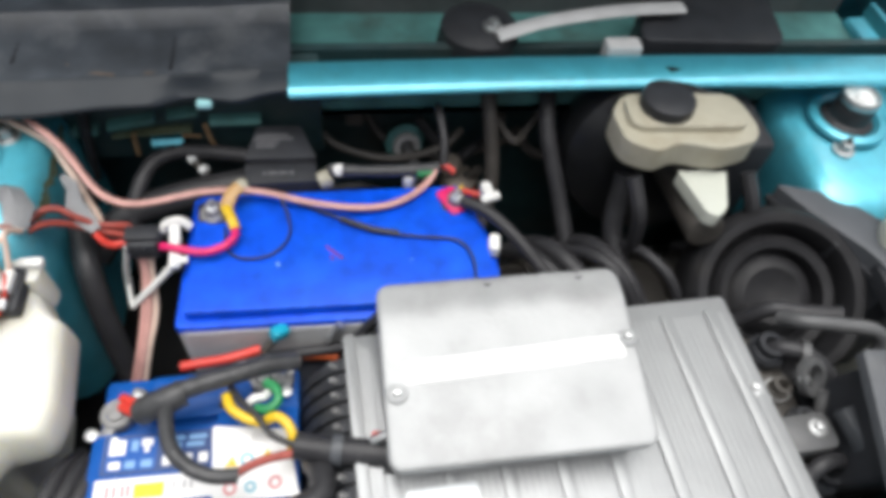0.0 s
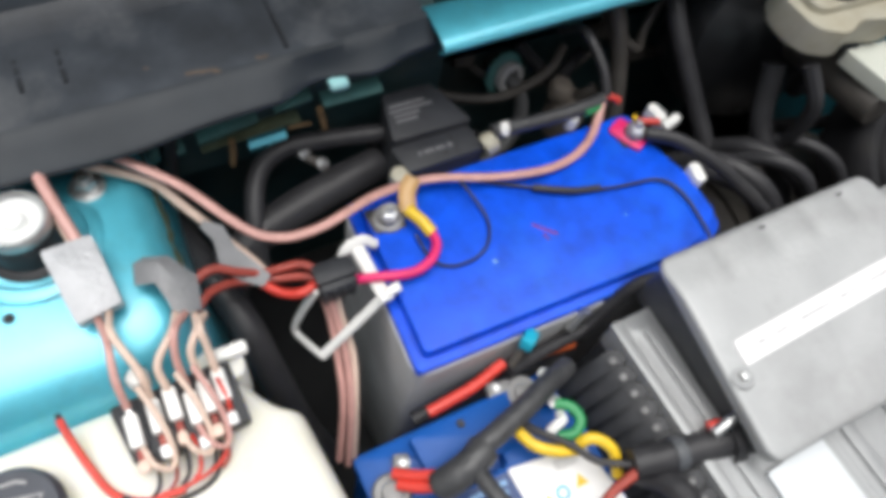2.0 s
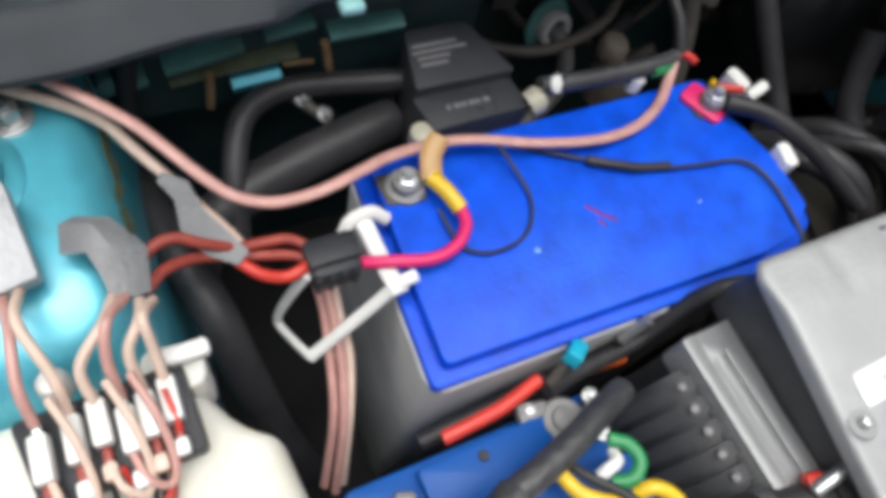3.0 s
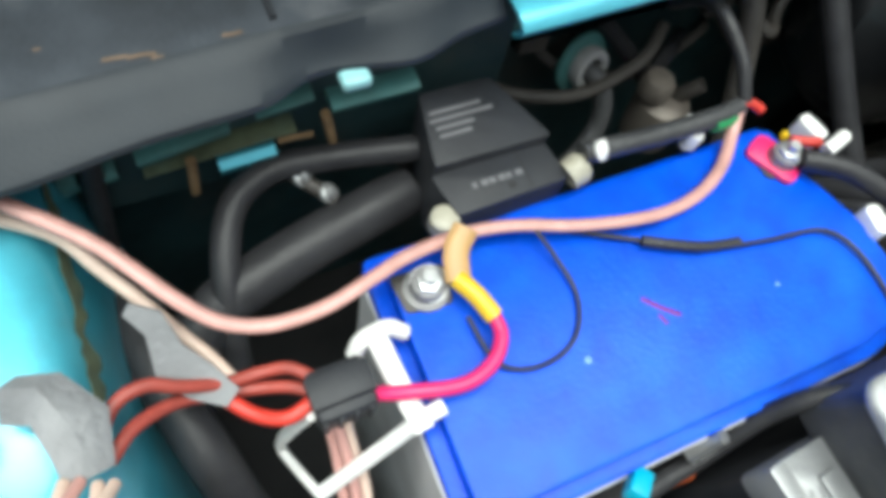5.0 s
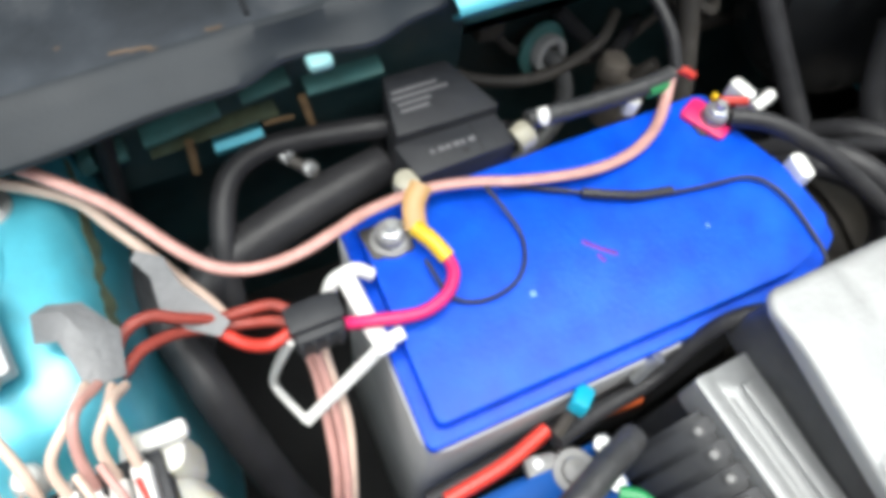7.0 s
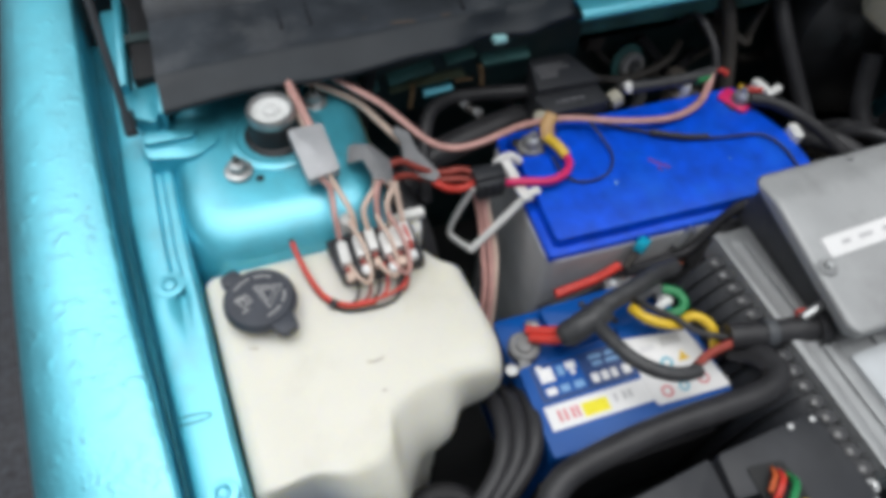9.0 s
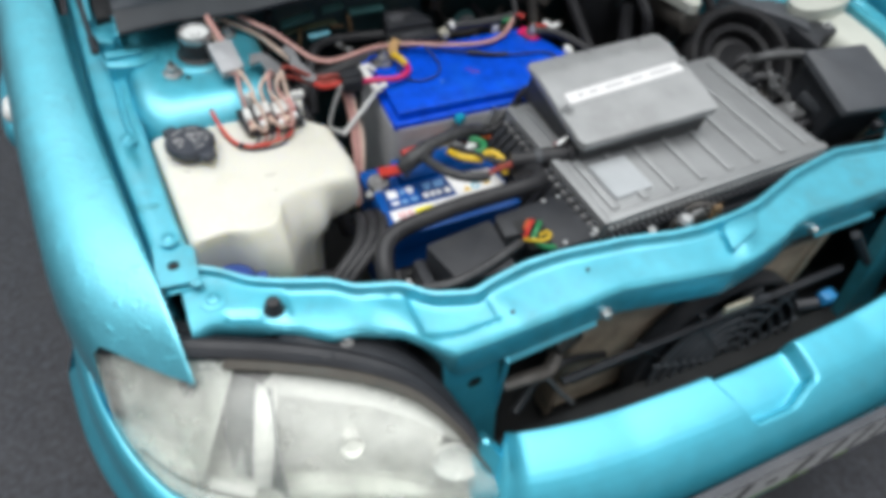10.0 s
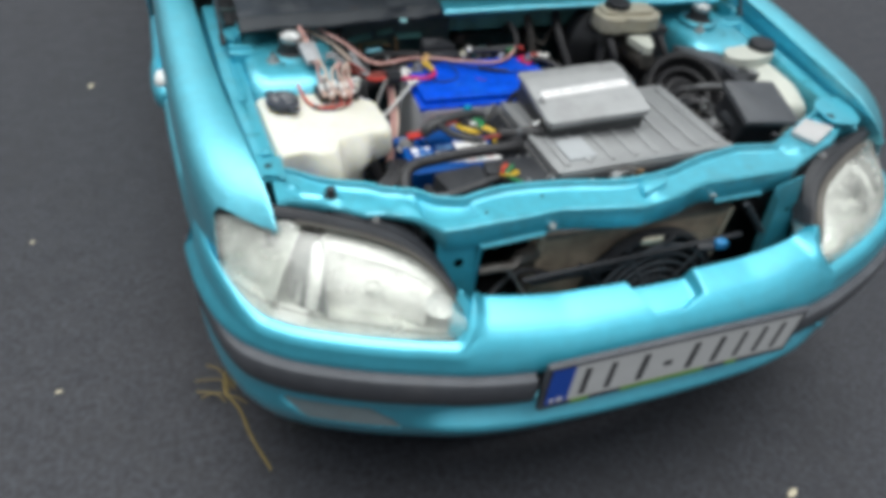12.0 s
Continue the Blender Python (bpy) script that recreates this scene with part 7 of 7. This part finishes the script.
EM = pose(-0.037, 0.846, 0.580, 75, 0, 10)
part("flange", lathe([(0.0, 0.0), (0.028, 0.0), (0.027, 0.003), (0.018, 0.005)], (0, 0, 0), 24, EM), PAINT_DIM, el)
part("ring", lathe([(0.010, 0.004), (0.018, 0.004), (0.0195, 0.010), (0.018, 0.016), (0.013, 0.017), (0.010, 0.014)], (0, 0, 0), 24, EM), CASE_PALE, el, "pale grey rubber ring")
part("stub", rod((-0.037, 0.872, 0.573), (-0.037, 0.846, 0.580), 0.014, n=16), GRIME, el)
cable([(-0.037, 0.838, 0.582), (-0.031, 0.822, 0.578), (-0.026, 0.810, 0.558), (-0.032, 0.800, 0.536), (-0.052, 0.790, 0.520), (-0.085, 0.780, 0.508), (-0.12, 0.77, 0.50)], 0.0090, FIN_GREY, "grey-black curved hose from the bulkhead", "hose", "hose", 12)
pump = thing("vacuum_pump", (0.034, 0.800, 0.50), "tarnished metal pump body behind the battery", "pump")
part("body", lathe([(0.0, -0.04), (0.025, -0.038), (0.027, 0.0), (0.024, 0.010), (0.018, 0.014), (0.0, 0.015)], (0.038, 0.800, 0.545), 22), TARNISH, pump)
part("cap", lathe([(0.015, 0.0), (0.016, 0.012), (0.012, 0.018), (0.0, 0.019)], (0.022, 0.806, 0.566), 18), TARNISH, pump)
part("nozzle", rod((0.046, 0.800, 0.556), (0.060, 0.790, 0.580), 0.007, n=12, bevel=0.001), GRIME, pump)
mot = thing("electric_motor", (0.15, 0.62, 0.26), "oily dark electric motor deep in the bay", "motor")
part("housing", rod((0.06, 0.62, 0.40), (0.40, 0.62, 0.40), 0.11, n=28, bevel=0.01), GRIME, mot)
part("end_bell", rod((0.04, 0.62, 0.40), (0.06, 0.62, 0.40), 0.085, n=28, bevel=0.006), GRIME, mot)
for k in range(5):
    part("cooling_rib", lathe([(0.108, -0.004), (0.118, -0.004), (0.118, 0.004), (0.108, 0.004), (0.108, -0.004)], (0, 0, 0), 28, pose(0.12 + 0.06 * k, 0.62, 0.40, 0, 90, 0)), GRIME, mot)

rb = random.Random(11)
for k in range(9):
    x0 = -0.44 + 0.07 * k
    z0 = rb.uniform(0.55, 0.66)
    x1 = x0 + rb.uniform(0.10, 0.22)
    y0 = rb.uniform(0.80, 0.85)
    cable([(x0, y0 + 0.02, z0 + 0.03), (x0 + 0.03, y0, z0), ((x0 + x1) / 2, y0 - rb.uniform(0.0, 0.02), z0 - rb.uniform(0.0, 0.03)), (x1 - 0.03, y0, z0 - 0.01), (x1, y0 + 0.02, z0 + rb.uniform(-0.05, 0.03))], rb.uniform(0.004, 0.008), GRIME if k % 3 else RUBBER, "grimy dark cable along the bulkhead", "cable", "cable", 8, group="bulkhead cables")
for x, z in ((-0.41, 0.640), (-0.24, 0.615), (-0.105, 0.625), (0.085, 0.61)):
    solo("cable_clip", slab(round_poly([(x - 0.012, 0.835), (x + 0.012, 0.832), (x + 0.010, 0.868), (x - 0.010, 0.868)], 0.004), z, z + 0.022, 0.003), GRIME, "grimy cable clip on the bulkhead", "clip", "bulkhead clips")

# ---- brake servo and master cylinder ----
bs = thing("brake_servo", (0.27, 0.80, 0.45), "round black brake servo with a stained white fluid reservoir", "brake servo")
part("drum", lathe([(0.0, -0.05), (0.085, -0.05), (0.112, -0.040), (0.118, -0.010), (0.118, 0.008), (0.108, 0.028), (0.070, 0.044), (0.045, 0.050), (0.0, 0.052)], (0, 0, 0), 40, pose(0.275, 0.775, 0.625, 75, 0, -8)), DRUM, bs, "black steel drum")
part("cylinder", rod((0.285, 0.745, 0.645), (0.278, 0.60, 0.668), 0.022, n=20, bevel=0.003), GRIME, bs, "dark cast master cylinder")
resv = slab(round_poly([(0.182, 0.672), (0.215, 0.655), (0.240, 0.668), (0.290, 0.655), (0.335, 0.668), (0.345, 0.690), (0.338, 0.738), (0.290, 0.748), (0.200, 0.748), (0.178, 0.720)], 0.014, 5), 0.712, 0.744, 0.010, 4)
slab(round_poly([(0.190, 0.685), (0.330, 0.680), (0.330, 0.735), (0.194, 0.740)], 0.02, 5), 0.700, 0.753, 0.006, 3, bm=resv)
part("reservoir", resv, RES, bs, "stained yellow-white fluid reservoir")
part("reservoir_cap", lathe([(0.029, 0), (0.031, 0.004), (0.030, 0.016), (0.024, 0.019), (0.0, 0.020)], (0.238, 0.716, 0.750), 24), BLACK, bs, "black screw cap")
part("spout", slab(round_poly([(0.252, 0.664), (0.265, 0.660), (0.284, 0.666), (0.300, 0.658), (0.311, 0.660), (0.291, 0.606), (0.277, 0.594), (0.265, 0.600)], 0.008), 0.686, 0.704, 0.006, 3), BOTTLE, bs, "bright white plastic spout")
for x0 in (0.20, 0.34):
    part("brake_pipe", tube([(x0, 0.66, 0.70), (x0 + 0.01, 0.63, 0.66), (x0 + 0.02, 0.64, 0.58), (x0, 0.70, 0.50)], 0.009, 8), RUBBER, bs)
part("dark_shield", box(0.33, 0.40, 0.70, 0.80, 0.55, 0.70, 0.01), BLACK, bs)
cable([(0.14, 0.83, 0.70), (0.135, 0.78, 0.66), (0.15, 0.72, 0.60), (0.16, 0.66, 0.55)], 0.011, RUBBER, "black vacuum hose beside the servo", "hose", "hose", 10)
cable([(0.06, 0.84, 0.70), (0.065, 0.80, 0.66), (0.07, 0.76, 0.58), (0.05, 0.72, 0.52)], 0.010, GRIME, "oily brown-black hose at the bulkhead", "hose", "hose", 10)
cable([(0.215, 0.70, 0.66), (0.205, 0.66, 0.60), (0.215, 0.60, 0.56), (0.22, 0.56, 0.50)], 0.013, RUBBER, "black hose below the servo", "hose", "hose", 10)
for x, dy, dz, rr in ((0.080, 0.0, 0.0, 0.009), (0.112, 0.014, -0.012, 0.012), (0.150, -0.010, 0.006, 0.008), (0.172, 0.020, -0.020, 0.011), (0.215, 0.004, -0.006, 0.007)):
    cable([(x - 0.02, 0.67 + dy, 0.56 + dz), (x + 0.006, 0.625 + dy, 0.612 + dz), (x + 0.034, 0.585 + dy * 0.4, 0.614 + dz), (x + 0.058, 0.555, 0.57 + dz), (x + 0.07, 0.545, 0.50)], rr, RUBBER, "thick black motor cable looping down", "cable", "cable", 10, group="motor cables")

# ---- right side of the bay ----
duct = thing("air_intake", (0.40, 0.52, 0.40), "black round air intake with concentric rings", "air intake")
DM = Matrix.Translation((0.372, 0.548, 0.606)) @ Matrix.Rotation(radians(34), 4, "X") @ Matrix.Rotation(radians(-8), 4, "Y") @ Matrix.Diagonal((0.88, 0.88, 0.88, 1))
part("outer_ring", lathe([(0.118, -0.06), (0.122, -0.01), (0.119, 0.010), (0.110, 0.020), (0.098, 0.018), (0.090, 0.004), (0.088, -0.03)], (0, 0, 0), 48, DM), DUCT, duct, "black rolled outer ring")
part("middle_ring", lathe([(0.084, -0.03), (0.082, -0.002), (0.075, 0.006), (0.064, 0.003), (0.060, -0.02)], (0, 0, 0), 40, DM), DUCT, duct)
part("core", lathe([(0.092, -0.026), (0.060, -0.020), (0.050, -0.008), (0.038, -0.004), (0.020, -0.012), (0.0, -0.014)], (0, 0, 0), 36, DM), DUCT, duct)
fb = thing("fuse_box", (0.42, 0.36, 0.45), "matt black fuse box with a flat square lid", "fuse box")
FBM = Matrix.Translation((0.412, 0.360, 0.690)) @ Matrix.Rotation(radians(12.0), 4, "X") @ Matrix.Rotation(radians(2.0), 4, "Y") @ Matrix.Rotation(radians(-3), 4, "Z")
part("lid", slab(round_poly([(-0.072, -0.064), (0.062, -0.068), (0.070, 0.060), (-0.060, 0.064)], 0.005), -0.012, 0.0, 0.003, m=FBM), COVER_GREY, fb, "smooth matt black lid")
part("box", slab(round_poly([(-0.058, -0.052), (0.052, -0.056), (0.060, 0.050), (-0.048, 0.054)], 0.006), -0.22, -0.012, 0.003, m=FBM), BLACK, fb)
part("latch", box(-0.004, 0.012, -0.088, -0.074, -0.035, -0.02, 0.003, m=FBM), BLACK, fb)
ac = slab(round_poly([(0.395, 0.668), (0.465, 0.648), (0.508, 0.600), (0.500, 0.545), (0.480, 0.512), (0.465, 0.560), (0.418, 0.625)], 0.008), 0.45, 0.668, 0.012, 3)
ab = thing("air_box", (0.475, 0.59, 0.45), "dark grey plastic cover behind the fuse box", "cover")
part("body", ac, COVER_GREY, ab)
part("lid_rim", slab(round_poly([(0.391, 0.671), (0.466, 0.652), (0.512, 0.602), (0.504, 0.542), (0.479, 0.508), (0.461, 0.558), (0.414, 0.624)], 0.008), 0.640, 0.648, 0.002), BLACK, ab, "black rim")
for x, y in ((0.442, 0.590), (0.486, 0.520)):
    part("lid_clip", box(x - 0.008, x + 0.008, y - 0.012, y - 0.002, 0.630, 0.660, 0.003), BLACK, ab)
br = thing("bracket", (0.50, 0.53, 0.60), "black bracket with a pale screw", "bracket")
part("arm", slab(round_poly([(0.470, 0.566), (0.520, 0.548), (0.550, 0.524), (0.540, 0.502), (0.500, 0.500), (0.462, 0.470)], 0.01), 0.640, 0.662, 0.004), BLACK, br)
part("web", box(0.478, 0.510, 0.500, 0.540, 0.50, 0.642, 0.004), BLACK, br)
bolt((0.532, 0.522, 0.662), 0.009, "screw", br)
solo("coolant_pipe", tube([(0.338, 0.500, 0.640), (0.350, 0.486, 0.656), (0.385, 0.476, 0.660), (0.428, 0.465, 0.656), (0.440, 0.450, 0.62)], 0.008, 12), FIN_GREY, "dull grey pipe beside the round air intake", "pipe")
lp = thing("pipe_clip", (0.345, 0.43, 0.60), "grey metal pipe clip with a bolt", "clip")
part("loop", lathe([(0.013, -0.005), (0.020, -0.005), (0.021, 0.0), (0.020, 0.005), (0.013, 0.005), (0.013, -0.005)], (0, 0, 0), 22, pose(0.345, 0.432, 0.635, 40, 20, 10)), FIN_GREY, lp)
bolt((0.332, 0.428, 0.640), 0.007, "nut", lp, STEEL, True, (0.2, -0.6, 0.7))
part("leg", tube([(0.355, 0.418, 0.630), (0.352, 0.402, 0.612), (0.345, 0.39, 0.58)], 0.006, 8), FIN_GREY, lp)
pg = thing("cable_plug", (0.362, 0.37, 0.60), "blue-grey cable plug with a pale end", "plug")
part("shell", box(-0.014, 0.014, -0.026, 0.026, -0.010, 0.010, 0.004, m=pose(0.365, 0.368, 0.640, 8, 0, 10)), COVER_GREY, pg)
part("pale_end", rod((0.361, 0.344, 0.637), (0.360, 0.336, 0.635), 0.008, n=12, bevel=0.002), FIN_GREY, pg)
part("boot", rod((0.368, 0.392, 0.642), (0.372, 0.412, 0.640), 0.008, 0.006, 12), FIN_GREY, pg)
bot = thing("expansion_bottle", (0.56, 0.49, 0.42), "white plastic expansion bottle with a black cap", "bottle")
rings = []
for z, d in ((0.44, 0.004), (0.560, 0.0), (0.600, 0.0), (0.628, 0.002), (0.644, 0.006), (0.653, 0.012), (0.658, 0.020), (0.660, 0.030)):
    poly = [(0.506 + d, 0.560), (0.540, 0.594), (0.636 - d, 0.604 - d), (0.634 - d, 0.530), (0.626 - d, 0.452 + d), (0.592 - d, 0.370 + d), (0.520 + d * 0.6, 0.372 + d), (0.526 + d, 0.480), (0.520 + d, 0.520)]
    rings.append([(x, y, z - 0.06 * max(0.0, 0.45 - y)) for x, y in round_poly(poly, 0.016, 4)])
part("body", loft(rings, closed=True, caps=True), BOTTLE, bot, "milky white body sloping down to the front")
neck = slab(round_poly([(0.478, 0.566), (0.500, 0.606), (0.616, 0.622), (0.628, 0.562), (0.560, 0.542), (0.505, 0.546)], 0.018, 5), 0.640, 0.684, 0.012, 4)
part("upper_neck", neck, BOTTLE, bot, "milky white shoulder below the cap")
part("cap", lathe([(0.030, 0), (0.033, 0.003), (0.033, 0.016), (0.029, 0.020), (0.010, 0.021), (0, 0.021)], (0.604, 0.596, 0.681), 26), BLACK, bot, "black screw cap")
jn = thing("hose_junction", (0.335, 0.42, 0.45), "cluttered black hose junction beside the controller", "junction")
part("block", box(0.302, 0.345, 0.36, 0.50, 0.48, 0.600, 0.006), GRIME, jn)
for x, y, z, r, h, mt in ((0.325, 0.475, 0.600, 0.018, 0.030, BLACK), (0.318, 0.430, 0.600, 0.012, 0.026, GRIME), (0.332, 0.395, 0.600, 0.014, 0.020, BLACK), (0.345, 0.345, 0.560, 0.016, 0.040, BLACK)):
    p_ = part("stub", lathe([(r, 0), (r, h * 0.6), (r * 0.8, h * 0.7), (r * 0.8, h), (r * 0.5, h), (r * 0.45, h * 0.6), (0, h * 0.6)], (x, y, z), 18), mt, jn)
    part("clip", lathe([(r * 1.02, h * 0.3), (r * 1.12, h * 0.3), (r * 1.12, h * 0.5), (r * 1.02, h * 0.5), (r * 1.02, h * 0.3)], (x, y, z), 18), STEEL if mt is GRIME else BLACK, p_)
for pts, r in (([(0.325, 0.475, 0.610), (0.335, 0.470, 0.628), (0.362, 0.455, 0.628), (0.382, 0.430, 0.610), (0.386, 0.40, 0.56)], 0.010), ([(0.300, 0.330, 0.60), (0.318, 0.345, 0.622), (0.345, 0.350, 0.618), (0.366, 0.345, 0.59)], 0.008), ([(0.310, 0.52, 0.60), (0.335, 0.515, 0.635), (0.365, 0.505, 0.64), (0.40, 0.49, 0.655)], 0.009)):
    cable(pts, r, RUBBER, "black rubber hose beside the controller", "hose", "hose", 12, group="hoses beside the controller")
solo("hose_clamp", lathe([(0.013, 0), (0.015, 0), (0.015, 0.008), (0.013, 0.008), (0.013, 0)], (0, 0, 0), 18, pose(0.350, 0.462, 0.628, 0, 80, -25)), FIN_GREY, "zinc clamp on a black hose", "clamp")
part_cyl = rod((0.352, 0.40, 0.55), (0.352, 0.36, 0.56), 0.02, n=16)
solo("connector_plug", part_cyl, BLACK, "black connector plug beside the controller", "connector")

# latch and odds at the front edge
lt = thing("bonnet_latch", (0.01, 0.225, 0.60), "zinc bonnet latch with springs at the front panel", "latch")
part("plate", box(-0.030, 0.050, 0.222, 0.232, 0.60, 0.646, 0.002), GRIME, lt)
part("lever", tube([(-0.020, 0.222, 0.652), (-0.004, 0.222, 0.657), (0.012, 0.226, 0.652), (0.024, 0.228, 0.640)], 0.0032, 8), LEAD, lt)
part("lever", tube([(0.000, 0.240, 0.646), (0.014, 0.236, 0.654), (0.036, 0.226, 0.652), (0.044, 0.216, 0.640)], 0.0042, 8), GRIME, lt)
part("knob", lathe([(0.0, 0.0), (0.010, 0.002), (0.011, 0.008), (0.007, 0.014), (0, 0.015)], (-0.022, 0.218, 0.648), 16), STEEL, lt)
spring = [(0.004 + 0.0022 * k, 0.229 + 0.005 * math.cos(k * 1.57), 0.648 + 0.005 * math.sin(k * 1.57)) for k in range(17)]
part("spring", tube(spring, 0.0013, 6), STEEL, lt, "small coiled zinc spring")
part("hook", box(0.026, 0.040, 0.218, 0.224, 0.628, 0.660, 0.002), RUST, lt, "rusty hook plate")

# wiper gear in the scuttle
wp = thing("wiper_motor", (0.06, 0.90, 0.665), "black wiper motor with a grey linkage arm", "wiper motor")
part("motor", lathe([(0.0, 0), (0.05, 0.0), (0.055, 0.02), (0.05, 0.06), (0.03, 0.07), (0.0, 0.07)], (0.06, 0.905, 0.665), 24), BLACK, wp)
bolt((0.072, 0.888, 0.735), 0.012, "nut", wp)
part("arm", tube([(0.075, 0.87, 0.735), (0.14, 0.885, 0.745), (0.24, 0.90, 0.750), (0.33, 0.91, 0.748)], 0.012, 8, flat=0.35), CASE_GREY, wp)
part("bracket", box(0.205, 0.250, 0.826, 0.850, 0.700, 0.748, 0.004), CASE_GREY, wp)
part("gear", slab(round_poly([(0.26, 0.86), (0.46, 0.85), (0.48, 0.96), (0.30, 0.97)], 0.02), 0.665, 0.735, 0.01, 3), BLACK, wp)

# ---- on the ground ----
rng = random.Random(4)
for k, (x, y, a) in enumerate(((0.408, -0.203, 20), (-1.112, 1.90, 70), (-1.135, 0.494, 10), (-1.234, 1.04, 50))):
    s = 1.0 if k < 2 else 0.45
    lf = loft([[(-0.016 * s, -0.002, 0.003), (-0.016 * s, 0.002, 0.003)], [(-0.006 * s, -0.007 * s, 0.004), (-0.006 * s, 0.007 * s, 0.005)], [(0.006 * s, -0.007 * s, 0.005), (0.006 * s, 0.006 * s, 0.004)], [(0.016 * s, -0.002, 0.003), (0.016 * s, 0.002, 0.004)]])
    thicken(lf, 0.002)
    lf.transform(pose(x, y, 0, 0, 0, a))
    solo("fallen_leaf", lf, LEAF, "small pale dry leaf on the asphalt", "leaf", "fallen leaves")
weed = thing("dry_weed", (-0.75, 0.36, 0.0), "dry yellow weed stalk lying on the asphalt", "weed")
part("stalk", tube([(-0.772, 0.455, 0.004), (-0.778, 0.40, 0.006), (-0.752, 0.34, 0.006), (-0.735, 0.26, 0.007), (-0.705, 0.17, 0.004)], 0.0022, 6), STRAW, weed)
for k in range(9):
    a = rng.uniform(-1.2, 1.2) + (math.pi if k % 2 else 0)
    p = Vector((-0.776 + rng.uniform(-0.006, 0.02), 0.40 + rng.uniform(-0.05, 0.04), 0.005))
    part("side_stalk", tube([p, p + Vector((math.cos(a) * 0.03, math.sin(a) * 0.03, 0.012)), p + Vector((math.cos(a) * rng.uniform(0.05, 0.09), math.sin(a) * 0.06, 0.003))], 0.0014, 5), STRAW, weed)
